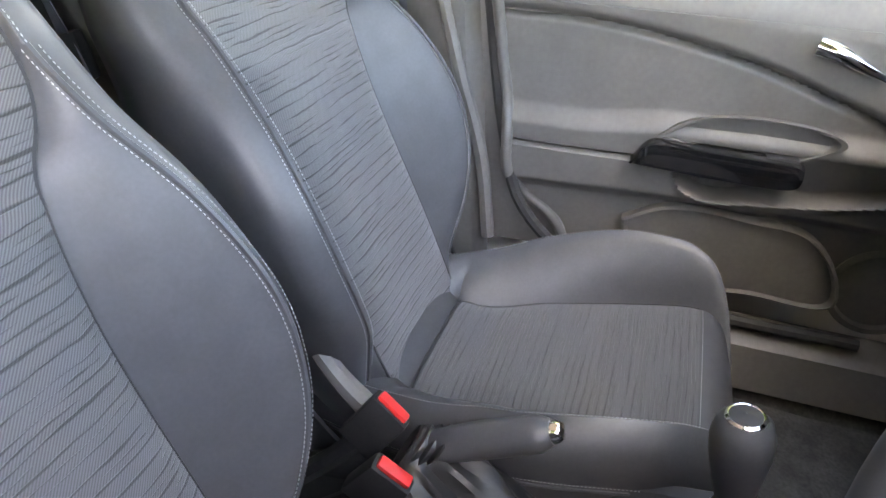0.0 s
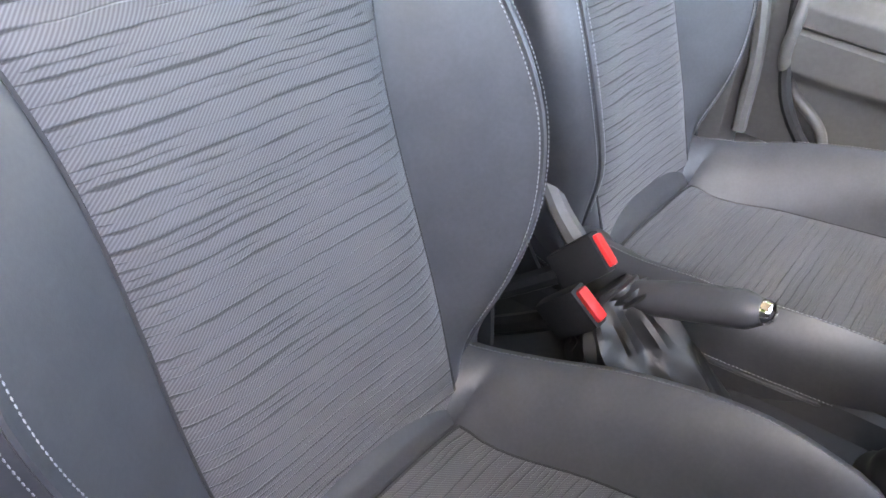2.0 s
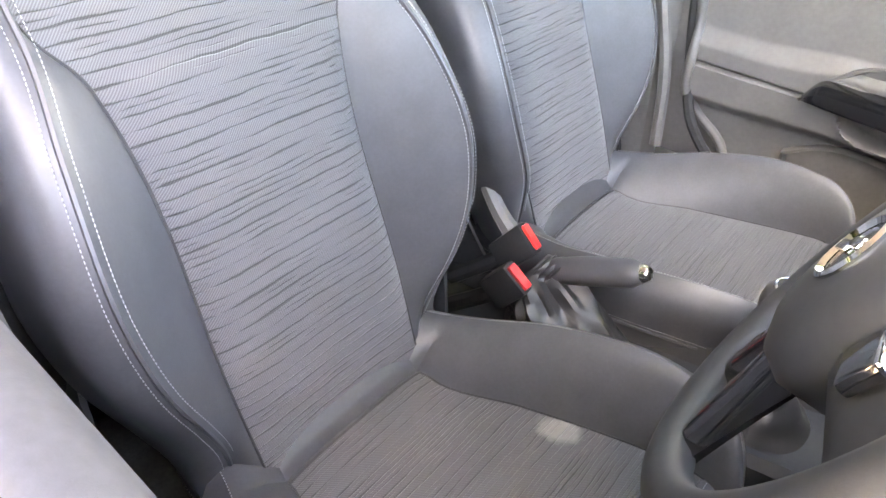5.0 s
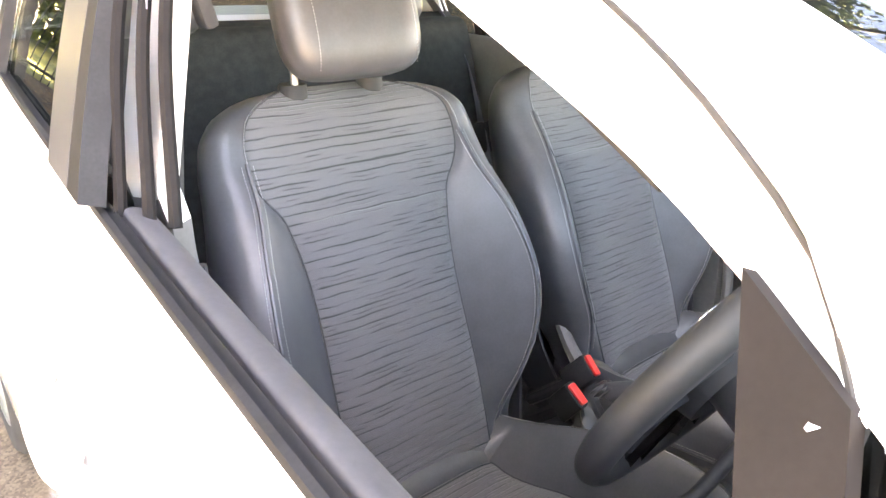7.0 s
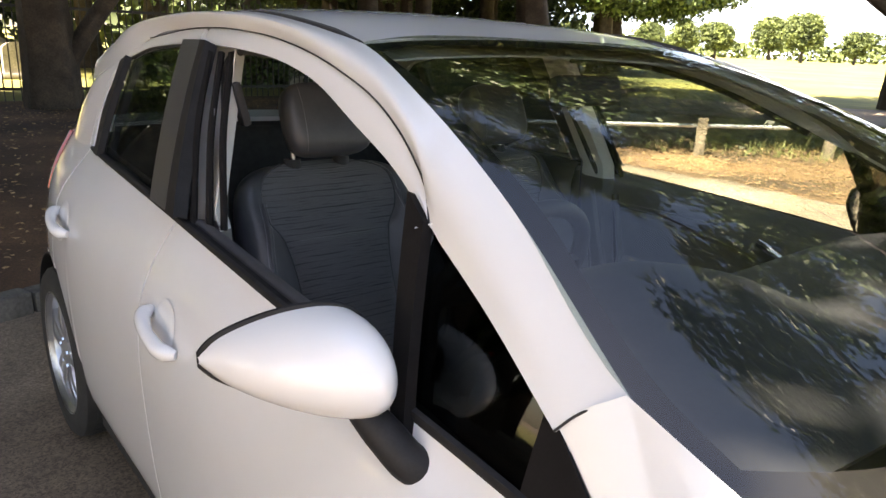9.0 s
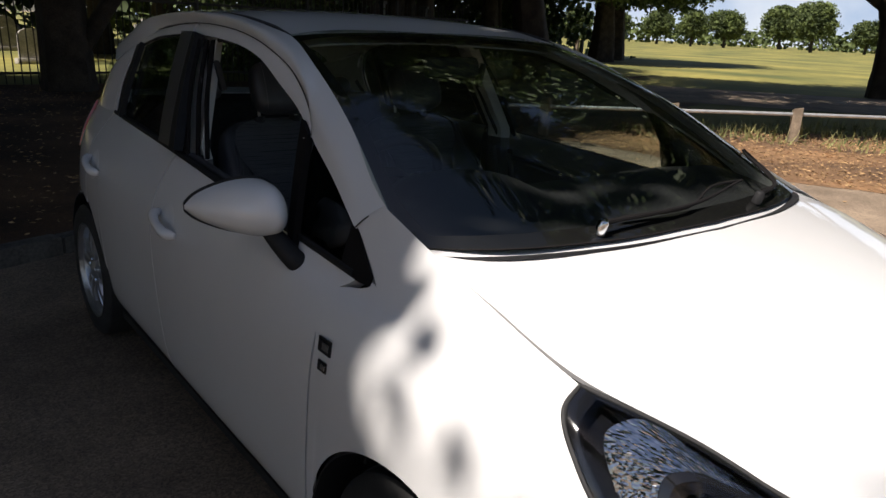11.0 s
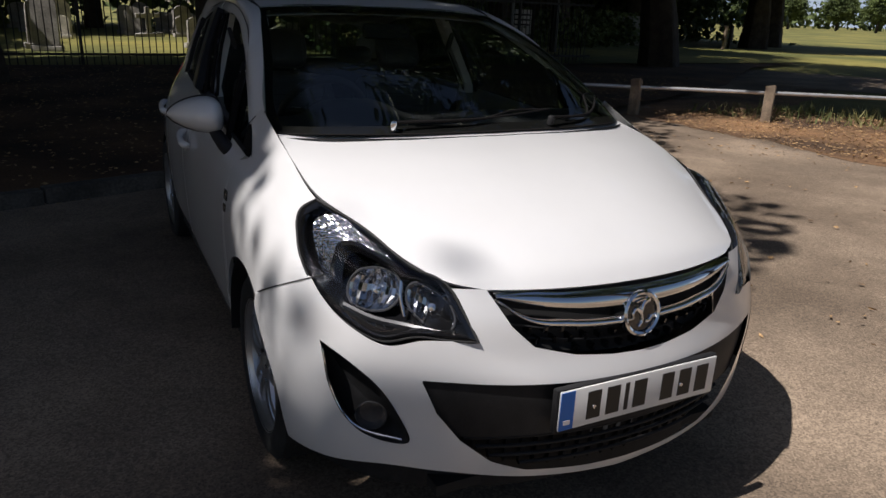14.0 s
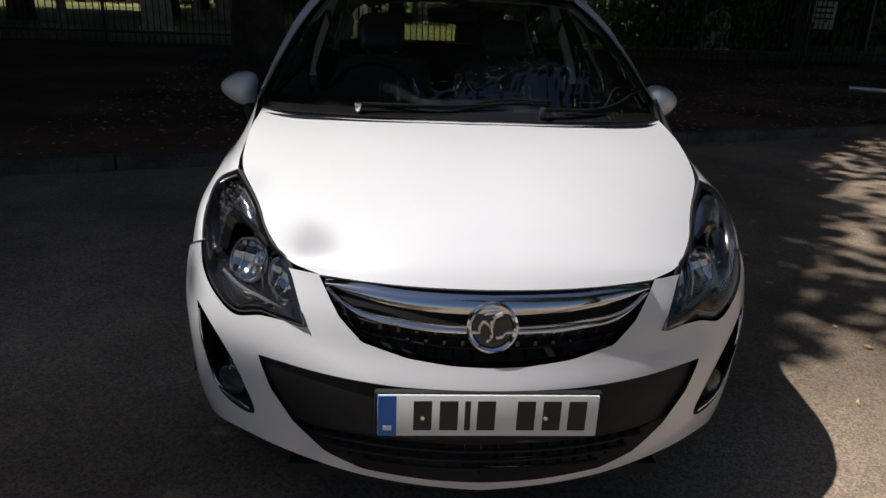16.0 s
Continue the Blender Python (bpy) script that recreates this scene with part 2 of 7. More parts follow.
# body lines along the side, by y: half width and height
KY = (-3.1, -2.5, -1.5, -0.5, 0.0, 0.3, 0.5)
LINES = [
    ((0.68, 0.75, 0.775, 0.775, 0.775, 0.765, 0.74), (0.26, 0.25, 0.245, 0.245, 0.245, 0.24, 0.22)),
    ((0.71, 0.79, 0.815, 0.82, 0.825, 0.82, 0.78), (0.34,) * 7),
    ((0.71, 0.805, 0.832, 0.838, 0.842, 0.832, 0.785), (0.60,) * 7),
    ((0.69, 0.795, 0.825, 0.833, 0.835, 0.805, 0.73), (0.78, 0.78, 0.78, 0.78, 0.78, 0.77, 0.76)),
    ((0.65, 0.755, 0.792, 0.803, 0.798, 0.76, 0.67), (0.92, 0.91, 0.90, 0.89, 0.87, 0.85, 0.82)),
    ((0.60, 0.657, 0.728, 0.757, 0.752, 0.712, 0.63), (1.05, 1.035, 1.018, 0.962, 0.925, 0.895, 0.87)),
    ((0.60, 0.62, 0.65, 0.708, 0.692, 0.676, 0.60), (1.10, 1.10, 1.10, 1.165, 1.000, 0.908, 0.83)),
]
LX = [hermite(KY, a) for a, _ in LINES]
LZ = [hermite(KY, b) for _, b in LINES]


def section(y):
    """The curve across the side at y, by v: from the sill (0) to the belt (5) and the bonnet seam (6)."""
    xs, zs = [f(np.array(y)) for f in LX], [f(np.array(y)) for f in LZ]
    f = hermite(np.arange(7), np.array([xs, zs]).T)
    k = max(0.0, 1 - ((-2.72 - y) / 0.45) ** 2.6) ** (1 / 2.6) if y < -2.72 else 1.0
    return lambda v: f(v) * (k, 1)


def side(y, v):
    x, z = section(y)(np.array(v, float))
    return np.array((x, y, z))


def arch(y, cy, r):
    d = r * r - (y - cy) ** 2
    return 0.305 + math.sqrt(d) if d > 0 else 0.0


def v_at(y, z):
    """The v at which the side reaches the height z."""
    vs = np.linspace(0, 5, 101)
    return float(np.interp(z, section(y)(vs)[:, 1], vs))


def side_panel(y_rear, y_front, v0, v1, nu, nv, cut=None):
    """A grid over the side; y_rear and y_front are functions of v, cut the least height by y."""
    P = np.zeros((nu, nv, 3))
    for i in range(nu):
        s = i / (nu - 1)
        low = v0
        y0 = y_rear(v0) * (1 - s) + y_front(v0) * s
        for _ in range(3):
            if cut:
                low = max(v0, v_at(y0, cut(y0)))
                y0 = y_rear(low) * (1 - s) + y_front(low) * s
        for j in range(nv):
            v = low + (v1 - low) * j / (nv - 1)
            y = y_rear(v) * (1 - s) + y_front(v) * s
            P[i, j] = side(y, v)
    return P


door_cut = hermite((0, 1, 2, 3, 4.7, 5, 6), (-0.40, -0.385, -0.345, -0.322, -0.300, -0.268, -0.26))
mid_cut = hermite((0, 2, 3.6, 5, 6), (-1.37, -1.42, -1.455, -1.43, -1.42))
rear_cut = lambda v: -2.415 + 0.012 * (5 - v)
GAP = 0.004
wing_rear = hermite((0, 1, 2, 3, 4.7, 5, 5.5, 6), (-0.396, -0.381, -0.341, -0.318, -0.296, -0.225, -0.322, -0.264))


def nearest(P, line):
    """For each point the nearest point of a polyline."""
    a, b = line[:-1], line[1:]
    d = b - a
    w = np.clip(((P[:, None] - a[None]) * d[None]).sum(-1) / np.maximum((d * d).sum(-1), 1e-12)[None], 0, 1)
    q = a[None] + w[..., None] * d[None]
    k = ((q - P[:, None]) ** 2).sum(-1).argmin(1)
    return q[np.arange(len(P)), k]


def border(keep):
    """Grid vertices that touch both a kept cell and a dropped one."""
    m, n = keep.shape
    kept, gone = np.zeros((m + 1, n + 1), bool), np.zeros((m + 1, n + 1), bool)
    for di in (0, 1):
        for dj in (0, 1):
            kept[di : m + di, dj : n + dj] |= keep
            gone[di : m + di, dj : n + dj] |= ~keep
    return kept & gone


# outline of the right headlight, from its rear tip along the bonnet and back along the wing
LAMP = [(0.681, 0.262, 0.918), (0.606, 0.415, 0.876), (0.530, 0.595, 0.812), (0.480, 0.668, 0.790), (0.457, 0.715, 0.735), (0.436, 0.764, 0.669), (0.495, 0.722, 0.667), (0.553, 0.672, 0.664), (0.626, 0.622, 0.643), (0.695, 0.550, 0.675), (0.747, 0.44, 0.745), (0.755, 0.335, 0.835), (0.725, 0.272, 0.90)]
LAMP_EDGE = np.vstack([curve(LAMP[:6], 40)[:-1], curve(LAMP[5:] + LAMP[:1], 60)])
LAMP_FINE = np.stack([np.interp(np.linspace(0, len(LAMP_EDGE) - 1, 2400), np.arange(len(LAMP_EDGE)), LAMP_EDGE[:, i]) for i in range(3)], -1)
LAMP_AXES = np.array([[-0.72, 0.66, -0.2], [-0.25, -0.02, 0.97]])


def in_lamp(P):
    a, b = LAMP_EDGE @ LAMP_AXES.T, np.asarray(P) * 1.0 @ LAMP_AXES.T
    return inside(a[:-1], b[..., 0], b[..., 1])


def cut_lamp(P, keep, skin=None):
    """Drop the cells under the headlight and draw the border on to its outline."""
    c = (P[:-1, :-1] + P[1:, 1:] + P[1:, :-1] + P[:-1, 1:]) / 4
    at = np.stack([abs(c[..., 0]), c[..., 1], c[..., 2]], -1)
    under = in_lamp(at) & (at[..., 0] > 0.40) & (at[..., 1] > 0.2)
    edge = border(~under | ~keep) & border(~under)
    sg = np.where(P[edge][:, :1] < 0, -1, 1)
    q = nearest(P[edge] * np.hstack([sg, sg * 0 + 1, sg * 0 + 1]), LAMP_FINE)
    if skin is not None:
        q = skin(q[:, 0], q[:, 2])
    P = P.copy()
    near = np.linalg.norm(q - abs(P[edge]) * (1, 1, 1), axis=1) < 0.05
    moved = P[edge]
    moved[near] = (q * np.hstack([sg, sg * 0 + 1, sg * 0 + 1]))[near]
    P[edge] = moved
    return P, keep & ~under


WING = side_panel(wing_rear, lambda v: 0.55, 0.4, 6, 60, 56, lambda y: max(arch(y, 0, 0.362), 0.652 + 0.5 * (y - 0.22) if y > 0.2 else 0))
WING, wing_keep = cut_lamp(WING, np.ones((59, 55), bool))
wing_keep &= ~((WING[:-1, :-1, 1] > 0.44) & (WING[:-1, :-1, 2] > 0.83))
both("front_wing", WING, 0.0, PAINT, car, keep=wing_keep)
DOOR = side_panel(lambda v: mid_cut(v) + GAP, lambda v: door_cut(v) - GAP, 0.35, 5, 30, 30)
REAR_DOOR = side_panel(lambda v: rear_cut(v) + GAP, lambda v: mid_cut(v) - GAP, 0.35, 5, 30, 26, lambda y: arch(y, -2.511, 0.40))
front_doors = both("front_door", DOOR, 0.03, PAINT, car)
rear_doors = both("rear_door", REAR_DOOR, 0.03, PAINT, car)
both("sill", side_panel(lambda v: -2.16, lambda v: -0.392, 0, 0.33, 20, 5), 0.02, PAINT, car)
both("rear_quarter", side_panel(lambda v: -3.168, lambda v: rear_cut(v) - GAP, 0.0, 5.2, 46, 24, lambda y: arch(y, -2.511, 0.372)), 0.012, PAINT, car)


# greenhouse: a leaning side with windows; curves in (y, z)
def belt_x(y):
    return np.interp(y, (-3.1, -2.4, -1.38, -0.23), (0.60, 0.66, 0.735, 0.765))


def leaning(y, z, out=0.0):
    dz = z - np.interp(y, (-2.4, -1.38, -0.23), (1.04, 1.02, 0.94))
    return np.stack([belt_x(y) - 0.30 * dz - 0.25 * np.maximum(dz, 0) ** 2 + out, y, z], -1)


def on_side(pts, n, out=0.0):
    c = curve([(0, a, b) for a, b in pts], n)
    return leaning(c[:, 1], c[:, 2], out)


TOP_FRONT = [(-0.204, 0.947), (-0.321, 1.039), (-0.45, 1.11), (-0.60, 1.18)]
WIN_TOP = [(-0.60, 1.18), (-0.72, 1.237), (-0.86, 1.285), (-1.03, 1.34), (-1.18, 1.367), (-1.36, 1.381), (-1.53, 1.386), (-1.70, 1.384), (-1.91, 1.376), (-2.17, 1.349), (-2.34, 1.295), (-2.41, 1.19), (-2.39, 1.045)]
SEAM = [(-0.605, 1.185), (-0.632, 1.222), (-0.678, 1.255), (-0.80, 1.316), (-0.96, 1.362), (-1.22, 1.407), (-1.45, 1.422), (-1.70, 1.422), (-2.1, 1.390), (-2.32, 1.325), (-2.44, 1.22), (-2.45, 1.06)]
EDGE = [(0.695, -0.261, 1.086), (0.640, -0.50, 1.225), (0.585, -0.76, 1.335), (0.540, -0.995, 1.408), (0.555, -1.25, 1.449), (0.55, -1.65, 1.462), (0.535, -2.1, 1.446), (0.505, -2.5, 1.408), (0.45, -2.88, 1.335)]
n = 70
low_edge = np.vstack([on_side(TOP_FRONT[1:], 14, 0.004)[:-1], on_side(SEAM[:10], 51, 0.004), on_side([(-2.32, 1.325), (-2.44, 1.30), (-2.70, 1.24)], 6, 0.004)[1:]])
n = len(low_edge)
up_edge = curve(EDGE, n)
ease = np.clip(np.arange(n) / 12, 0, 1)[:, None]
mid = (low_edge + up_edge) / 2 + np.array((0.018, 0, 0.014)) * ease + np.array((0.006, -0.014, -0.002)) * (1 - ease)
both("roof_pillar", loft([low_edge, mid, up_edge], 9), 0.012, PAINT, car)
# the white frames above the door windows
wt, sm = on_side(WIN_TOP, 60, 0.002), on_side(SEAM, 60, 0.002)
cutj = 31
both("door_frame", np.stack([wt[:cutj], (wt[:cutj] + sm[:cutj]) / 2 + (0.004, 0, 0.002), sm[:cutj] - (0, 0, 0.002)]), 0.02, PAINT, car)
both("door_frame", np.stack([wt[cutj:], (wt[cutj:] + sm[cutj:]) / 2 + (0.004, 0, 0.002), sm[cutj:] - (0, 0, 0.002)]), 0.02, PAINT, car)
# dark gap between the door frames and the roof pillar
for sg in (1, -1):
    mesh("panel_joint", *tube(on_side(SEAM[:9], 60, 0.0055) * (sg, 1, 1), 0.0016, 6), RUBBER, car)
    jn = np.array([low_edge[0], (low_edge[0] + up_edge[0]) / 2 + (0.006, -0.014, -0.002), up_edge[0]])
    mesh("panel_joint", *tube(curve(jn, 14) * (sg, 1, 1), 0.0016, 6), RUBBER, car)
# rear pillar
c1 = on_side([(-2.452, 1.03), (-2.455, 1.15), (-2.43, 1.25), (-2.32, 1.325)], 12, 0.002)
c2 = curve([(0.60, -2.93, 1.03), (0.565, -2.88, 1.15), (0.545, -2.78, 1.22), (0.535, -2.69, 1.24)], 12)
both("rear_pillar", loft([c1, (c1 + c2) / 2 + (0.02, 0, 0), c2], 7), 0.012, PAINT, car)
# roof skin
ce = curve([(0, -1.075, 1.428), (0, -1.35, 1.474), (0, -1.8, 1.488), (0, -2.3, 1.468), (0, -2.9, 1.385)], 40)
re = curve(EDGE[3:], 40)
q = re * (0.66, 1, 1) + (ce * (0, 0, 1) - re * (0, 0, 1)) * 0.62 + (ce - re) * (0, 0.4, 0)
R = loft([re, q, ce, q * (-1, 1, 1), re * (-1, 1, 1)], 33)
v, f = shell(R, 0.012, None, (0, -1.8, 1.0))
mesh("roof", v, f, PAINT, car)
# windscreen
lowe = curve([(0.690, -0.15, 1.035), (0.60, -0.06, 1.043), (0.35, 0.03, 1.048), (0, 0.06, 1.05)], 20)
tope = curve([(0.540, -0.99, 1.405), (0.40, -1.035, 1.420), (0.2, -1.063, 1.427), (0, -1.075, 1.428)], 20)
sidee = curve([(0.690, -0.15, 1.035)] + [tuple(e) for e in EDGE[:4]], 24)
W = np.zeros((24, 39, 3))
for i in range(24):
    s = i / 23
    row = lowe * (1 - s) + tope * s
    row = row + (sidee[i] - row[0]) * (1 - np.linspace(0, 1, 20) ** 1.5)[:, None]
    row = row + np.array((0, 0.03, 0.035)) * math.sin(math.pi * s) * (np.linspace(0, 1, 20)[:, None] ** 0.7)
    W[i] = np.vstack([row, row[-2::-1] * (-1, 1, 1)])
v, f = shell(W, 0.0, None, (0, -1.0, 0.9))
ws = mesh("windscreen", v, f, SCREEN, car)
ws.visible_shadow = False
# rear window
rt = R[:, -1]
rb = np.stack([np.linspace(1, -1, 33) * 0.60, -2.93 - 0.17 * (1 - np.linspace(-1, 1, 33) ** 2), np.full(33, 1.04)], -1)
v, f = shell(loft([rt, (rt + rb) / 2 + (0, -0.05, 0.03), rb], 9), 0.0, None, (0, -1.5, 1.0))
mesh("rear_window", v, f, PRIVACY, car).visible_shadow = False

# bonnet
edge_b = curve([(0.683, -0.155, 1.032), (0.690, 0.05, 0.988), (0.672, 0.25, 0.925), (0.605, 0.41, 0.880), (0.535, 0.585, 0.822), (0.478, 0.672, 0.797), (0.404, 0.722, 0.785)], 40)
cent_b = curve([(0, 0.045, 1.040), (0, 0.25, 1.008), (0, 0.5, 0.945), (0, 0.7, 0.865), (0, 0.775, 0.815), (0, 0.800, 0.785)], 40)
B = np.zeros((40, 61, 3))
for i in range(40):
    a, c = edge_b[i], cent_b[i]
    s = np.linspace(1, 0, 31)
    row = np.stack([a[0] * s, c[1] + (a[1] - c[1]) * s**2.2, c[2] + (a[2] - c[2]) * s**2.4], -1)
    B[i] = np.vstack([row, row[-2::-1] * (-1, 1, 1)])
v, f = shell(B, 0.012, None, (0, 0, 0))
mesh("bonnet", v, f, PAINT, car)

# bumper: an elliptic plan at every height
NOSE = hermite((0.13, 0.18, 0.25, 0.45, 0.55, 0.62, 0.72, 0.80), (0.74, 0.79, 0.83, 0.865, 0.866, 0.848, 0.830, 0.805))
WIDE = hermite((0.13, 0.18, 0.25, 0.45, 0.62, 0.72, 0.80), (0.78, 0.80, 0.825, 0.850, 0.850, 0.830, 0.79))


def bumper_at(x, z, out=0.0):
    """The bumper's skin at x and z."""
    x, z = np.asarray(x, float), np.asarray(z, float)
    a, b = WIDE(z), NOSE(z) - 0.2
    return np.stack([x, 0.2 + (b + out) * np.maximum(1 - np.minimum(abs(x) / (a + out), 1) ** 2.1, 0) ** (1 / 2.1), z], -1)


GRILLE = [(0.402, 0.80), (0.402, 0.785), (0.354, 0.703), (0.300, 0.650), (0.194, 0.623), (0.089, 0.611), (0, 0.608)]
LOWER = [(0, 0.556), (0.22, 0.556), (0.353, 0.560), (0.494, 0.566), (0.561, 0.566), (0.528, 0.480), (0.472, 0.403), (0.392, 0.335), (0.301, 0.300), (0.131, 0.284), (0, 0.279)]
FOG = [(0.755, 0.622), (0.705, 0.588), (0.652, 0.540), (0.610, 0.470), (0.583, 0.385), (0.676, 0.390), (0.740, 0.510)]
nz, nx = 120, 241
tt = np.linspace(-1, 1, nx)
LIP = hermite((0, 0.3, 0.5, 0.62, 0.76, 0.9), (0.245, 0.275, 0.300, 0.302, 0.265, 0.25))
BP = np.zeros((nz, nx, 3))
for j, t in enumerate(tt):
    th = t * math.pi / 2
    sx, cy = np.sign(math.sin(th)) * abs(math.sin(th)) ** (2 / 2.1), max(math.cos(th), 0) ** (2 / 2.1)
    z = np.linspace(float(LIP(0.83 * abs(sx))), 0.79, nz)
    BP[:, j] = np.stack([WIDE(z) * sx, 0.2 + (NOSE(z) - 0.2) * cy, z], -1)
cen = (BP[:-1, :-1] + BP[1:, 1:]) / 2
ax_, az_ = abs(cen[..., 0]), cen[..., 2]
holes = np.zeros(ax_.shape, bool)
for outline in (GRILLE + [(-0.01, 0.608), (-0.01, 0.80)], LOWER + [(-0.01, 0.279), (-0.01, 0.556)], FOG + FOG[:1]):
    fine = curve([(a, 0, b) for a, b in outline], 160)[:, [0, 2]] if outline[0] == FOG[0] else np.vstack([np.linspace(p, q, 60)[:-1] for p, q in zip(outline[:-1], outline[1:])])
    hole = inside(fine, ax_, az_)
    holes |= hole
    e = border(~hole)
    w = BP[e]
    s3 = np.stack([abs(w[:, 0]), 0 * w[:, 0], w[:, 2]], -1)
    q = nearest(s3, np.stack([fine[:, 0], 0 * fine[:, 0], fine[:, 1]], -1))
    q[s3[:, 0] < 0.012, 0] = s3[s3[:, 0] < 0.012, 0]
    BP[e] = bumper_at(np.sign(w[:, 0]) * q[:, 0], q[:, 2])
keep = ~holes
round_ = (cen[..., 1] ** 2 + (az_ - 0.305) ** 2) < 0.362**2
e = border(~round_) & (abs(BP[..., 0]) > 0.6)
w = BP[e]
far = 0.362 / np.hypot(w[:, 1], w[:, 2] - 0.305)
wy, wz = w[:, 1] * far, 0.305 + (w[:, 2] - 0.305) * far
BP[e] = np.stack([np.sign(w[:, 0]) * WIDE(wz) * np.maximum(1 - (np.maximum(wy - 0.2, 0) / (NOSE(wz) - 0.2)) ** 2.1, 0) ** (1 / 2.1), wy, wz], -1)
keep &= ~round_
keep &= ~((az_ > 0.672 + (cen[..., 1] - 0.22) * 0.5) & (ax_ > 0.70))
tucked = (BP[..., 2] > 0.653 + (BP[..., 1] - 0.22) * 0.5) & (abs(BP[..., 0]) > 0.70) & (BP[..., 1] < 0.62)
keep &= ~((az_ > 0.70) & (ax_ > 0.60) & (ax_ < 0.72))
lamp_xz = LAMP_FINE[:, [0, 2]]
under = inside(LAMP_EDGE[:-1][:, [0, 2]], ax_, az_) & (cen[..., 1] > 0.30) & (ax_ < 0.765)
e = border(~under) & (abs(BP[..., 0]) < 0.775) & (BP[..., 1] > 0.28)
w = BP[e]
q = nearest(np.stack([abs(w[:, 0]), 0 * w[:, 0], w[:, 2]], -1), np.stack([lamp_xz[:, 0], 0 * lamp_xz[:, 0], lamp_xz[:, 1]], -1))
BP[e] = bumper_at(np.sign(w[:, 0]) * q[:, 0], q[:, 2])
keep &= ~under
keep &= ~((az_ > 0.768) & (ax_ > 0.478))
BP[tucked] *= (0.990, 0.992, 1)
v, f = shell(BP, 0.0, keep, (0, 0, 0.5))
mesh("front_bumper", v, f, PAINT, car)
# fine joint between the wing and the bumper
for sg in (1, -1):
    jy = np.linspace(0.235, 0.475, 24)
    jz = 0.652 + 0.5 * (jy - 0.22)
    jx = WIDE(jz) * np.maximum(1 - ((jy - 0.2) / (NOSE(jz) - 0.2)) ** 2.1, 0) ** (1 / 2.1)
    mesh("panel_joint", *tube(np.stack([sg * (jx + 0.0025), jy, jz], -1), 0.0018, 5), RUBBER, car)


def lathe(profile, cx, cy, cz, sides=40):
    """Turn (x, r) points about an axle along x."""
    th = np.linspace(0, 2 * np.pi, sides, endpoint=False)
    V, F = [], []
    for x, r in profile:
        V += [(cx + x, cy + r * math.cos(a), cz + r * math.sin(a)) for a in th]
    for i in range(len(profile) - 1):
        for j in range(sides):
            a, b = i * sides + j, i * sides + (j + 1) % sides
            F.append((a, b, b + sides, a + sides))
    return V, F


def merge(*parts):
    V, F = [], []
    for v, f in parts:
        o = len(V)
        V += [tuple(p) for p in v]
        F += [tuple(i + o for i in q) for q in f]
    return V, F


def flip_x(vf, sg):
    v, f = vf
    return np.array(v) * (sg, 1, 1), [tuple(q)[::sg] for q in f]


def slab(outline, depth, axis=0):
    """A plate of a 3D outline pushed back along an axis."""
    o = np.asarray(outline, float)
    d = np.zeros(3)
    d[axis] = depth
    n = len(o)
    return np.vstack([o, o + d]), [tuple(range(n)), tuple(range(2 * n - 1, n - 1, -1))] + [(i, i + n, (i + 1) % n + n, (i + 1) % n) for i in range(n)]


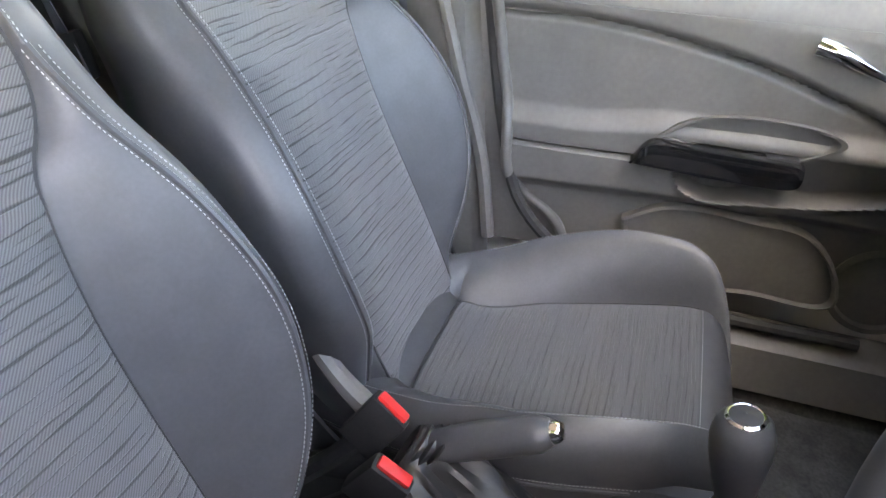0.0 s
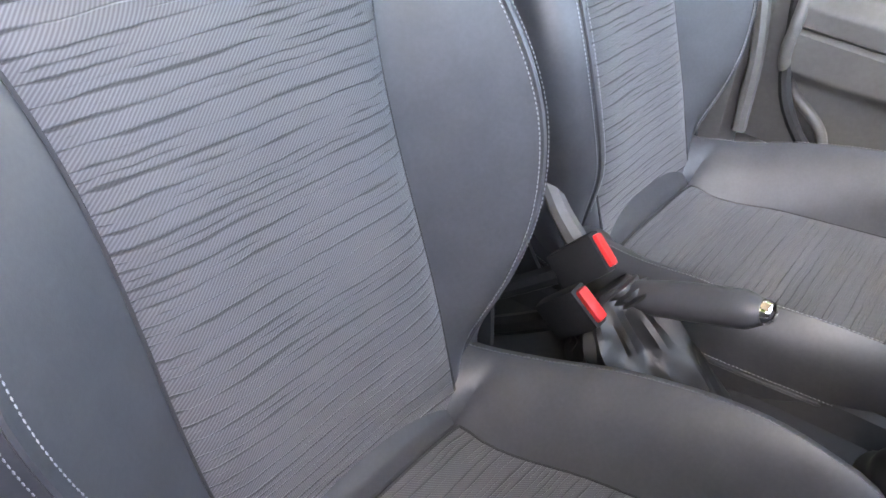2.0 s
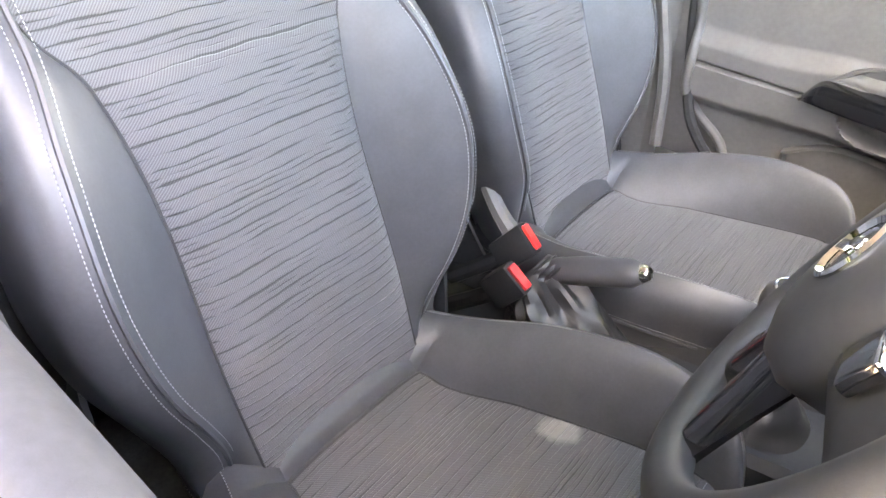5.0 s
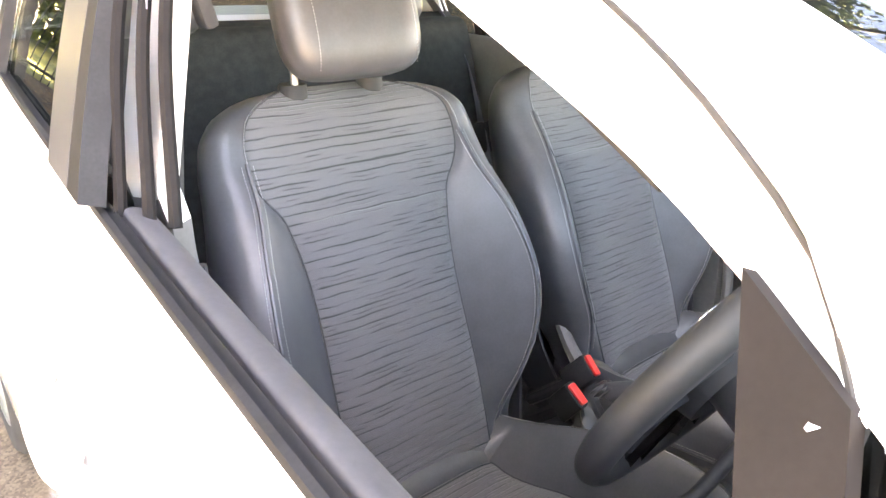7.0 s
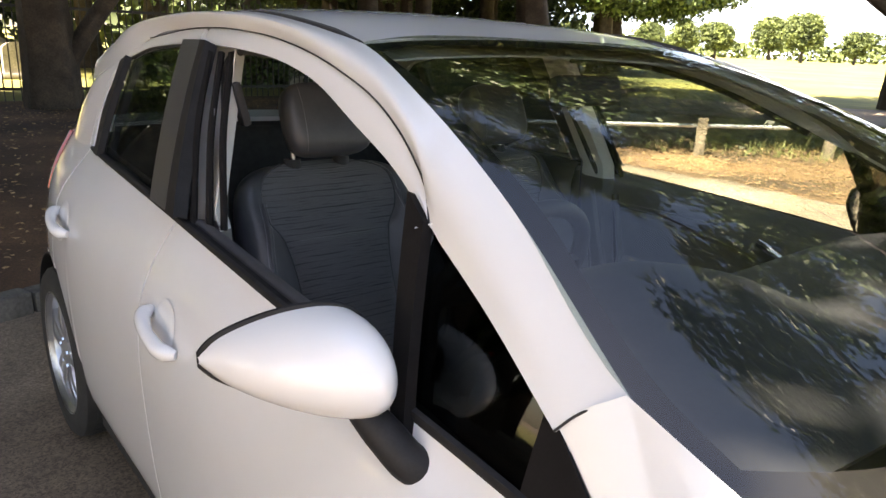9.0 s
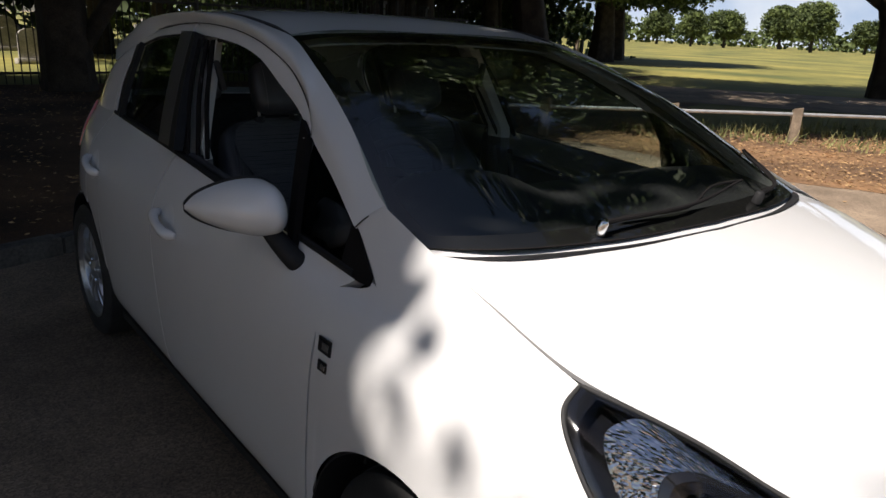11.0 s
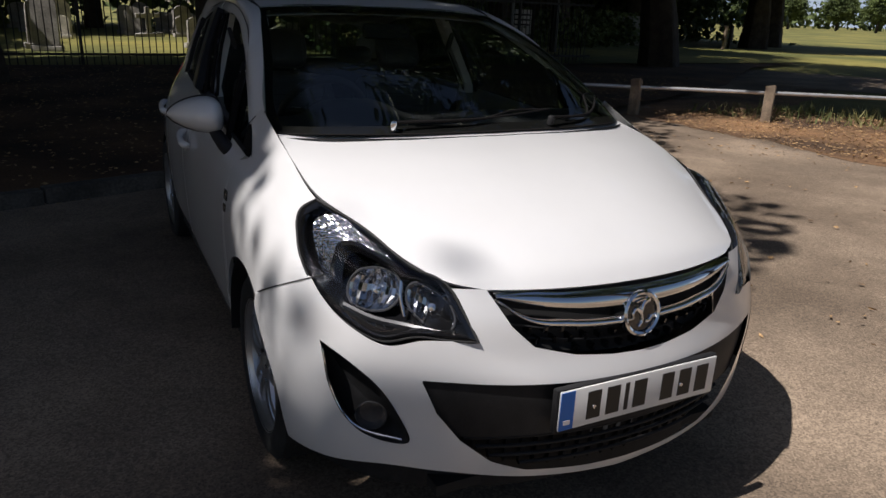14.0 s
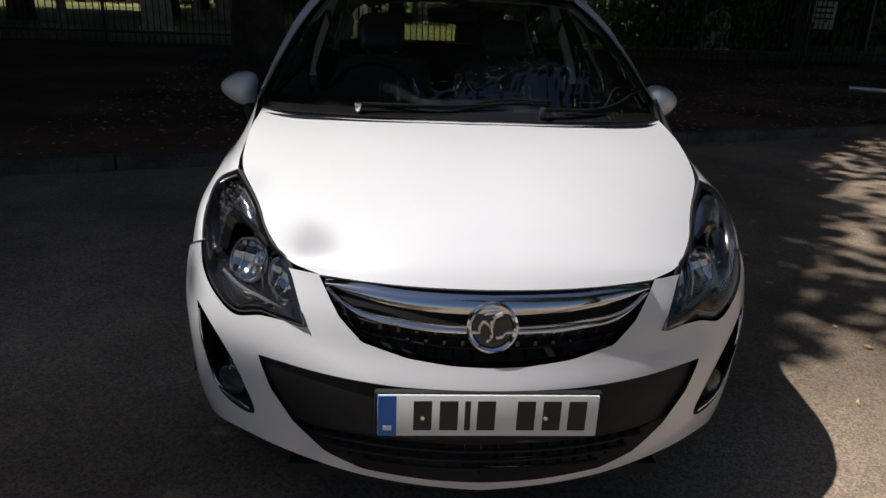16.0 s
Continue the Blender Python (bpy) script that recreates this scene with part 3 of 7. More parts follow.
# wheels
def wheel(cy, sg):
    R, RIM = 0.308, 0.214
    cx = 0.70
    tread = [(-0.085, RIM), (-0.092, RIM + 0.03), (-0.09, 0.285), (-0.075, 0.303), (-0.03, R)]
    prof = tread + [(-x, r) for x, r in tread[::-1]]
    ty = mesh("wheel", *flip_x(lathe([(x + 0.02, r) for x, r in prof], cx, cy, 0.305, 56), sg), RUBBER, car, "alloy wheel with a black road tyre")
    # tread blocks and grooves
    V, F = [], []
    for k in range(46):
        a = 2 * math.pi * k / 46
        for x0, x1, sh in ((-0.06, -0.025, 0.0), (-0.015, 0.02, 0.04), (0.03, 0.065, 0.08), (0.072, 0.088, 0.02)):
            q = []
            for da, x in ((0, x0), (0.122, x0), (0.122, x1), (0, x1)):
                for r in (0.296, 0.309 if x1 < 0.07 else 0.3035):
                    q.append((cx + x, cy + r * math.cos(a + da + sh), 0.305 + r * math.sin(a + da + sh)))
            o = len(V)
            V += q
            F += [(o + 1, o + 3, o + 5, o + 7), (o, o + 1, o + 3, o + 2), (o + 2, o + 3, o + 5, o + 4), (o + 4, o + 5, o + 7, o + 6), (o + 6, o + 7, o + 1, o)]
    mesh("tread", *flip_x((V, F), sg), RUBBER, ty, smooth=0)
    rim = [(0.09, 0.20), (0.100, RIM - 0.002), (0.108, RIM + 0.004), (0.104, RIM + 0.009), (0.09, RIM + 0.004)]
    mesh("rim", *flip_x(merge(lathe(rim, cx, cy, 0.305, 56), lathe([(0.09, 0.20), (0.03, 0.19), (-0.07, 0.188)], cx, cy, 0.305, 56)), sg), ALLOY, ty)
    for k in range(5):
        mid_a = 2 * math.pi * k / 5 + 0.3
        for s in (-1, 1):
            rows = []
            for i in range(9):
                t = i / 8
                r = 0.045 + 0.165 * t
                ang = mid_a + s * (0.30 - 0.17 * t) + 0.02 * s
                w = (0.022 - 0.002 * t) / 1.0
                depth = 0.088 + 0.012 * math.sin(math.pi * t) - 0.006 * t
                ca, sa = math.cos(ang), math.sin(ang)
                row = []
                for off, dx in ((-1, -0.03), (-0.85, -0.004), (-0.3 * 1, 0.0), (0.6, -0.004), (1, -0.03)):
                    row.append((cx + depth + dx, cy + r * ca - off * w * sa, 0.305 + r * sa + off * w * ca))
                rows.append(row)
            v, f = shell(np.array(rows), 0.0)
            mesh("spoke", *flip_x((v, f), sg), ALLOY, ty)
    mesh("hub_cap", *flip_x(lathe([(0.07, 0.062), (0.088, 0.058), (0.094, 0.036), (0.097, 0.032), (0.099, 0.0001)], cx, cy, 0.305, 30), sg), ALLOY, ty)
    for k in range(5):
        a = 2 * math.pi * k / 5 + 0.3
        mesh("wheel_bolt", *flip_x(lathe([(0.092, 0.009), (0.098, 0.008), (0.0985, 0.0001)], cx, cy + 0.05 * math.cos(a), 0.305 + 0.05 * math.sin(a), 6), sg), CHROME, ty, smooth=20)
    mesh("brake_disc", *flip_x(lathe([(0.0, 0.13), (0.004, 0.13), (0.004, 0.06)], cx, cy, 0.305, 40), sg), ALLOY, ty)


for cy in (0.0, -2.511):
    for sg in (1, -1):
        wheel(cy, sg)
    # wheel housings
    for sg in (1, -1):
        th = np.linspace(0.02, math.pi + 0.05, 30)
        P = np.array([[(x, cy + 0.359 * math.cos(a), 0.305 + 0.359 * math.sin(a)) for a in th] for x in (0.828 if cy == 0 else 0.795, 0.74, 0.52)])
        v, f = shell(P, 0.006, None, None)
        mesh("wheel_housing", *flip_x((v, f), sg), BLACK, car)
        disc = [(0.52, cy + 0.359 * math.cos(a), 0.305 + 0.359 * math.sin(a)) for a in th]
        mesh("wheel_housing", *flip_x((disc, [tuple(range(30))]), sg), DARK, car, smooth=0)
# underside
mesh("underbody", *merge(slab([(-0.5, 0.7, 0.2), (0.5, 0.7, 0.2), (0.5, -3.0, 0.2), (-0.5, -3.0, 0.2)], 0.03, 2), slab([(-0.78, -0.42, 0.21), (0.78, -0.42, 0.21), (0.78, -2.1, 0.21), (-0.78, -2.1, 0.21)], 0.03, 2)), DARK, car, smooth=0)

# grille, behind the bumper's upper opening
gx = np.linspace(-1, 1, 61)


def bar(name, z_mid, half, width, out, mat, parent, bulge=0.012, label=""):
    """A bowed bar across the nose: z_mid and half height are functions of x."""
    xs = gx * width
    P = np.zeros((61, 9, 3))
    for i, x in enumerate(xs):
        for j, s in enumerate(np.linspace(-1, 1, 9)):
            z = z_mid(abs(x)) + s * half(abs(x))
            P[i, j] = bumper_at(x, z, out + bulge * (1 - s * s) ** 0.5)
    v, f = shell(P, 0.006, None, (0, 0, 0.6))
    return mesh(name, v, f, mat, parent, label)


def backing(name, outline_low, outline_top, xs, out, mat, label="", rows=12):
    P = np.array([[bumper_at(x, z, out) for z in np.linspace(outline_low(abs(x)), outline_top(abs(x)), rows)] for x in xs])
    v, f = shell(P, 0.004, None, (0, 0, 0.5))
    return mesh(name, v, f, mat, car, label)


g_low = hermite((0, 0.089, 0.194, 0.300, 0.354, 0.402), (0.600, 0.603, 0.615, 0.642, 0.69, 0.778))
grille = backing("grille", g_low, lambda x: 0.80, gx * 0.40, -0.045, DARK, "black grille with chrome bars")
bar("chrome_bar", hermite((0, 0.2, 0.38), (0.751, 0.757, 0.776)), hermite((0, 0.2, 0.34, 0.39), (0.023, 0.020, 0.012, 0.003)), 0.388, -0.006, CHROME, grille, 0.016)
bar("chrome_bar", hermite((0, 0.2, 0.33, 0.385), (0.694, 0.703, 0.728, 0.765)), hermite((0, 0.3, 0.38), (0.0095, 0.008, 0.004)), 0.383, -0.006, CHROME, grille, 0.012)
V, F = [], []
for row, z in enumerate((0.625, 0.655, 0.682)):
    for k in range(-8, 9):
        x = (k + 0.5 * (row % 2)) * 0.043
        if g_low(abs(x)) < z - 0.012 and abs(x) < 0.37:
            p = bumper_at(x, z, -0.03)
            o = len(V)
            for dx in (-0.004, 0.004):
                for dy in (-0.02, 0.012):
                    for dz in (-0.009, 0.009):
                        V.append(p + (dx, dy - (0.004 if dz < 0 else 0), dz))
            F += [(o + a, o + b, o + c, o + d) for a, b, c, d in ((0, 1, 3, 2), (4, 6, 7, 5), (0, 4, 5, 1), (2, 3, 7, 6), (0, 2, 6, 4), (1, 5, 7, 3))]
mesh("grille_studs", V, F, GLOSS, grille, smooth=0)
for k, z in enumerate((0.640, 0.668)):
    wid = 0.30 if k == 0 else 0.345
    bar("grille_bar", lambda x, z=z: z + 0.25 * x * x, lambda x: 0.003, wid, -0.03, BLACK, grille, 0.004)
# round badge
def on_disc(prof, c, n, sides=48):
    """Turn (r, h) points about the direction n at c."""
    n = Vector(n).normalized()
    m = n.to_track_quat("Z", "X").to_matrix()
    V = [tuple(Vector(c) + m @ Vector((r * math.cos(a), r * math.sin(a), h))) for r, h in prof for a in np.linspace(0, 2 * math.pi, sides, endpoint=False)]
    F = [(i * sides + j, i * sides + (j + 1) % sides, (i + 1) * sides + (j + 1) % sides, (i + 1) * sides + j) for i in range(len(prof) - 1) for j in range(sides)]
    return V, F


BADGE = (0, 0.832, 0.706)
BN = (0, 1, 0.18)
mesh("badge", *on_disc([(0.060, -0.03), (0.062, 0.0), (0.060, 0.010), (0.055, 0.013), (0.049, 0.010), (0.047, 0.004)], BADGE, BN), CHROME, grille, "round chrome badge")
mesh("badge_disc", *on_disc([(0.048, 0.002), (0.046, 0.005), (0.03, 0.007), (0.0005, 0.008)], BADGE, BN), GLOSS, grille)
m3 = Vector(BN).normalized().to_track_quat("Z", "X").to_matrix()
# abstract curved relief on the disc
for pts, r0, r1 in (([(-0.022, -0.034), (-0.004, -0.024), (0.004, 0.0), (0.002, 0.022), (0.012, 0.034)], 0.0075, 0.004), ([(0.004, -0.004), (0.018, -0.014), (0.028, -0.006), (0.030, 0.012)], 0.0065, 0.003), ([(-0.030, 0.010), (-0.020, 0.022), (-0.008, 0.022)], 0.0055, 0.004), ([(-0.010, -0.036), (0.006, -0.034), (0.020, -0.030)], 0.004, 0.003)):
    c_ = curve([tuple(Vector(BADGE) + m3 @ Vector((-y, x, 0.008))) for x, y in pts], 16)
    mesh("badge_relief", *tube(c_, np.linspace(r0, r1, 16), 8), CHROME, grille)
# lower opening: smooth dark panel above, slats below
l_low = hermite((0, 0.131, 0.301, 0.392, 0.472, 0.528, 0.561), (0.272, 0.277, 0.292, 0.328, 0.396, 0.473, 0.556))
backing("lower_panel", lambda x: max(0.405, float(l_low(x)) - 0.004), lambda x: 0.572, gx * 0.565, -0.013, BLACK, "smooth black bumper insert")
lower = backing("lower_grille", lambda x: float(l_low(x)) - 0.006, lambda x: max(0.42, float(l_low(x)) + 0.004), gx * 0.50, -0.06, DARK, "black slatted lower grille")
for z in (0.305, 0.335, 0.365, 0.393):
    wmax = float(np.interp(z, (0.285, 0.30, 0.335, 0.403), (0.13, 0.29, 0.385, 0.465)))
    bar("slat", lambda x, z=z: z, lambda x: 0.006, wmax, -0.03, BLACK, lower, 0.008)
for k in range(-10, 11):
    x = k * 0.042
    zl = float(l_low(abs(x)))
    if zl < 0.38:
        P = np.array([[bumper_at(x + dx, z, -0.038) for z in (zl, 0.405)] for dx in (-0.003, 0.003)])
        mesh("grille_rib", *shell(P, 0.02, None, (0, 0, 0.5)), BLACK, lower, smooth=0)
# number plate
plate = part("number_plate", boxed((0.520, 0.006, 0.111), (0, 0.874, 0.496), None, 0.004), PLATE, car, "white number plate with a blue band and dark bars")
part("plate_holder", boxed((0.535, 0.02, 0.122), (0, 0.861, 0.494), None, 0.006), BLACK, plate)
part("blue_band", boxed((0.043, 0.002, 0.107), (0.2375, 0.8775, 0.496), None, 0.0008, 1), PLATE_BLUE, plate)
part("letter_bar", boxed((0.020, 0.001, 0.012), (0.2375, 0.879, 0.464)), PLATE, plate)
x = 0.180
for k in range(7):
    wid = 0.050 if k != 2 else 0.016
    part("character_bar", boxed((wid * 0.86, 0.0016, 0.079), (x - wid / 2, 0.8776, 0.497), None, 0.0006, 1), INK, plate)
    x -= wid + 0.011 + (0.033 if k == 3 else 0)
for bx in (0.155, -0.135):
    mesh("plate_screw", *on_disc([(0.006, 0), (0.005, 0.003), (0.0005, 0.0035)], (bx, 0.8785, 0.492), (0, 1, 0), 12), CHROME, plate)
# dark skirt under the bumper's lip
P = np.array([[BP[0, j] * (0.93, 0.90, 0) + (0, 0, z + (BP[0, j, 2] + 0.02 if z == 0 else 0)) for j in range(20, 221, 4)] for z in (0, 0.19)])
mesh("air_dam", *shell(P, 0.004, None, (0, 0, 0.2)), BLACK, car)
# fog pockets
FC = curve([(a, 0, b) for a, b in FOG + FOG[:1]], 60)[:-1, [0, 2]]
for sg in (1, -1):
    c0 = FC.mean(0)
    rings = [bumper_at(FC[:, 0], FC[:, 1], 0.002), bumper_at(c0[0] + (FC[:, 0] - c0[0]) * 0.93, c0[1] + (FC[:, 1] - c0[1]) * 0.95, -0.005), bumper_at(c0[0] + (FC[:, 0] - c0[0]) * 0.8, c0[1] + (FC[:, 1] - c0[1]) * 0.86, -0.05), bumper_at(c0[0] + (FC[:, 0] - c0[0]) * 0.02, c0[1] + (FC[:, 1] - c0[1]) * 0.02, -0.06)]
    P = np.array(rings)
    P = np.concatenate([P, P[:, :1]], 1)
    fp = mesh("fog_light", *flip_x(shell(P, 0.0), sg), BLACK, car, "black fog lamp pocket in the bumper")
    c = bumper_at(0.648, 0.435, -0.03)
    nrm = Vector((0.45, 0.9, 0.0))
    mesh("fog_reflector", *flip_x(on_disc([(0.042, 0.012), (0.040, 0.014), (0.030, -0.005), (0.0005, -0.012)], c, nrm, 30), sg), SATIN, fp)
    fl = mesh("fog_lens", *flip_x(on_disc([(0.041, 0.012), (0.03, 0.016), (0.0005, 0.018)], c, nrm, 30), sg), CLEAR, fp)
    fl.visible_shadow = False
    ch = bumper_at(*curve([(0.750, 0, 0.60), (0.738, 0, 0.50), (0.690, 0, 0.405), (0.595, 0, 0.388)], 24)[:, [0, 2]].T, -0.002)
    mesh("fog_trim", *flip_x(tube(ch, 0.004, 8), sg), CHROME, fp)

# headlights
LAMP_MIRROR = material("lamp_mirror", (0.62, 0.63, 0.66), 0.10, metal=1.0, vary=0.06, scale=40)


def headlight(sg):
    E = LAMP_EDGE[:-1]
    c = np.array((0.605, 0.53, 0.765))
    out = np.array((0.62, 0.70, 0.36))
    out /= np.linalg.norm(out)

    def ring(s, lift):
        q = c + (E - c) * s
        return q + out * lift

    def dome(specs):
        P = np.array([ring(s, l) for s, l in specs])
        return shell(np.concatenate([P, P[:, :1]], 1), 0.0)

    hl = mesh("headlight", *flip_x(dome([(1.012, -0.035), (1.008, -0.004), (1.003, 0.002), (0.985, 0.006), (0.93, 0.012), (0.905, 0.008), (0.88, -0.012), (0.84, -0.03), (0.5, -0.055), (0.02, -0.06)]), sg), GLOSS, car, "black-rimmed headlight with chrome reflectors under a clear lens")
    ln = mesh("lens", *flip_x(dome([(0.99, 0.008), (0.9, 0.020), (0.7, 0.030), (0.4, 0.037), (0.02, 0.040)]), sg), CLEAR, hl)
    ln.visible_shadow = False
    # main bowl and inner bowl, each an oval dish of flat mirror facets
    side_d = np.array((-0.70, 0.66, -0.12))
    up_d = np.cross(out, side_d)
    if up_d[2] < 0:
        up_d = -up_d
    for name, p, ru, rv, dep, skew in (("main_reflector", (0.603, 0.512, 0.736), 0.074, 0.058, 0.040, 0.10), ("inner_reflector", (0.494, 0.620, 0.712), 0.074, 0.046, 0.034, -0.34)):
        p = np.array(p) + out * 0.014
        nu, nv = 15, 6
        G = np.zeros((nv, nu, 3))
        for j in range(nv):
            for i in range(nu):
                u, v = -1 + 2 * i / (nu - 1), -1 + 2 * j / (nv - 1)
                du, dv_ = u * math.sqrt(1 - v * v * 0.45), v * math.sqrt(1 - u * u * 0.45)
                G[j, i] = p + side_d * ru * du + up_d * (rv * dv_ + skew * ru * du) - out * dep * (1 - 0.9 * (du * du + dv_ * dv_)) + out * 0.0035 * math.sin(i * 2.4)
        b_ = mesh(name, *flip_x(shell(G, 0.0), sg), LAMP_MIRROR, hl, smooth=0)
        ringp = np.vstack([G[0], G[1:-1, -1], G[-1, ::-1], G[-2:0:-1, 0]])
        mesh("bowl_rim", *flip_x(tube(ringp, 0.0032, 6, True), sg), SATIN, hl)
        m_out = tuple(out)
        mesh("bulb", *flip_x(on_disc([(0.014, -0.02), (0.014, 0.0), (0.010, 0.006), (0.0005, 0.008)], p - out * dep * 0.7, m_out, 16), sg), CHROME, hl)
    # indicator: a crescent of small clear prisms along the rear and upper edge
    a = curve([(0.700, 0.424, 0.735), (0.716, 0.372, 0.812), (0.703, 0.338, 0.886), (0.672, 0.352, 0.900), (0.604, 0.440, 0.858), (0.533, 0.535, 0.796)], 120)
    inn = curve([(0.688, 0.430, 0.742), (0.676, 0.412, 0.790), (0.655, 0.408, 0.835), (0.630, 0.425, 0.842), (0.590, 0.470, 0.828), (0.527, 0.542, 0.790)], 120)
    rj = np.random.RandomState(12)
    P = np.array([a + (inn - a) * t + out * (0.004 + 0.022 * t) for t in np.linspace(0, 1, 17)])
    P += out * rj.uniform(-0.0007, 0.0007, P.shape[:2])[..., None]
    mesh("indicator_reflector", *flip_x(shell(P, 0.0), sg), LAMP_MIRROR, hl, smooth=0)
    # gloss black sweep between the indicator and the bowls, lower blade and the rib between the bowls
    sw = np.array([inn + out * 0.028, inn + (np.array((0.60, 0.52, 0.74)) - inn) * 0.10 + out * 0.034, inn + (np.array((0.60, 0.52, 0.74)) - inn) * 0.26 + out * 0.022])
    mesh("bezel", *flip_x(shell(sw, 0.0), sg), GLOSS, hl)
    lo = curve([(0.668, 0.478, 0.690), (0.610, 0.540, 0.668), (0.548, 0.592, 0.660), (0.456, 0.690, 0.655)], 24) + out * 0.026
    mesh("bezel", *flip_x(shell(np.array([lo - (0, 0, 0.011), lo + out * 0.006, lo + (0, 0, 0.008)]), 0.0), sg), SATIN, hl)
    dv = curve([(0.540, 0.552, 0.765), (0.548, 0.566, 0.730), (0.545, 0.585, 0.682)], 14) + out * 0.026
    mesh("bezel", *flip_x(tube(dv, 0.0045, 8), sg), CHROME, hl)
    mesh("lens_seal", *flip_x(tube(E + out * 0.001, 0.0045, 8, True), sg), RUBBER, hl)


headlight(1)
headlight(-1)

DIVIDER = material("divider_plastic", (0.011, 0.010, 0.010), 0.8, spec=0.12, vary=0.1, scale=30)
# door furniture, mirrors and glass
win_top = hermite(-np.array([p[0] for p in WIN_TOP[:11]]), np.array([p[1] for p in WIN_TOP[:11]]))
belt_z = lambda y: float(section(y)(np.array(5.0))[1])


def pane(ys, z0, z1, inset=0.012):
    return np.array([leaning(np.full(9, y), np.linspace(z0(y), z1(y), 9), -inset) for y in ys])


for k, sg in enumerate((1, -1)):
    fd, rd = front_doors[k], rear_doors[k]
    # rear door glass with its fixed rear light
    for b0, t0, y1 in ((-1.55, -1.69, -2.245), (-2.285, -2.285, -2.385)):
        P = np.zeros((20, 9, 3))
        for i in range(20):
            for j in range(9):
                y = (b0 + (t0 - b0) * j / 8) * (1 - i / 19) + y1 * i / 19
                P[i, j] = leaning(y, belt_z(y) - 0.01 + (float(win_top(-y)) + 0.016 - belt_z(y)) * j / 8, -0.012)
        mesh("window_glass", *flip_x(shell(P, 0.004), sg), PRIVACY, rd, "tinted glass").visible_shadow = False
    d = np.array([leaning(np.array([y, y, y]), np.linspace(belt_z(y), float(win_top(-y)), 3), 0.0) for y in (-2.24, -2.29)])
    mesh("window_divider", *flip_x(shell(d, 0.02), sg), BLACK, rd)
    # black pillar covers
    for low, top, dr in (((-1.368, -1.424), (-1.527, -1.562), fd), ((-1.428, -1.556), (-1.566, -1.695), rd)):
        P = np.array([[leaning(np.array(yb + (yt - yb) * s), np.array(1.032 + (win_top(-(yb + (yt - yb) * s)) - 1.032 - 0.002) * s), -0.001) for s in np.linspace(0, 1, 10)] for yb, yt in zip(low, top)])
        mesh("pillar_cover", *flip_x(shell(P, 0.03), sg), SATIN if dr is rd else BLACK, dr, "dark grey pillar cover")
    # front quarter light and its upright
    q = np.array([leaning(np.full(9, y), np.linspace(float(np.interp(-y, (0.204, 0.27, 0.56), (0.945, 0.94, 0.952))), float(np.interp(-y, (0.204, 0.321, 0.45, 0.60), (0.947, 1.039, 1.11, 1.18))), 9), -0.01) for y in np.linspace(-0.206, -0.60, 24)])
    mesh("quarter_light", *flip_x(shell(q, 0.004), sg), SMALL_PANE, fd, "small fixed triangular window").visible_shadow = False
    d = np.array([leaning(yb + (yt - yb) * np.linspace(0, 1, 10), 0.945 + (zt - 0.945) * np.linspace(0, 1, 10), 0.0) for yb, yt, zt in ((-0.520, -0.603, 1.185), (-0.549, -0.655, 1.214))])
    mesh("window_divider", *flip_x(shell(d, 0.018), sg), DIVIDER, fd)
    if sg < 0:
        P = pane(np.linspace(-0.60, -1.40, 24), lambda y: belt_z(y) - 0.01, lambda y: float(win_top(-max(y, -1.53))) + 0.004)
        mesh("window_glass", *flip_x(shell(P, 0.004), sg), DOOR_GLASS, fd, "raised clear glass").visible_shadow = False
    # rubber round the openings and the belt moulding
    ed = np.vstack([on_side(TOP_FRONT, 16, 0.001)[:-1], on_side(WIN_TOP[:9], 44, 0.001)])
    tuck = 0.010 + 0.018 * np.clip((ed[:, 1] + 0.42) / 0.16, 0, 1)
    mesh("window_seal", *flip_x(tube(ed - np.stack([tuck, tuck * 0, tuck * 0 - 0.001], -1), 0.0045, 6), sg), RUBBER, fd)
    plug = q[1:9] + (0.004, 0, 0)
    mesh("corner_plug", *flip_x(shell(plug, 0.004), sg), DIVIDER, fd)
    mesh("window_seal", *flip_x(tube(on_side(WIN_TOP[7:], 40, 0.001) - (0.008, 0, 0.001), 0.0055, 6), sg), RUBBER, rd)
    for y0, y1, dr in ((-0.29, mid_cut(5) + 0.004, fd), (mid_cut(5) - 0.004, -2.395, rd)):
        ys = np.linspace(y0, y1, 30)
        P = np.array([[side(y, 5) + o for o in ((0.002, 0, -0.004), (0.005, 0, 0.003), (0.003, 0, 0.010), (-0.004, 0, 0.012), (-0.006, 0, 0.004), (-0.010, 0, 0.006), (-0.014, 0, 0.012), (-0.017, 0, 0.004))] for y in ys])
        mesh("belt_moulding", *flip_x(shell(P, 0.004, None, (0, -1, 0.6)), sg), BLACK, dr)
    # handles in scooped cups
    for y0, z0, dr in ((-1.372, 0.848, fd), (-2.31, 0.868, rd)):
        cupc = side(y0 + 0.085, v_at(y0 + 0.085, z0 - 0.02))
        prof = [(0.062, 0.003), (0.058, 0.004), (0.03, 0.0015), (0.0005, 0.001)]
        v, f = on_disc(prof, cupc, (1, 0, 0.28), 30)
        mesh("handle_cup", *flip_x((v, f), sg), PAINT, dr)
        base = curve([side(y0 + s, v_at(y0 + s, z0 - 0.22 * s)) + (lift, 0, 0) for s, lift in ((0.0, 0.004), (0.015, 0.022), (0.06, 0.034), (0.11, 0.034), (0.16, 0.022), (0.178, 0.004))], 22)
        rad = np.interp(np.linspace(0, 1, 22), (0, 0.1, 0.5, 0.9, 1), (0.010, 0.017, 0.014, 0.017, 0.010))
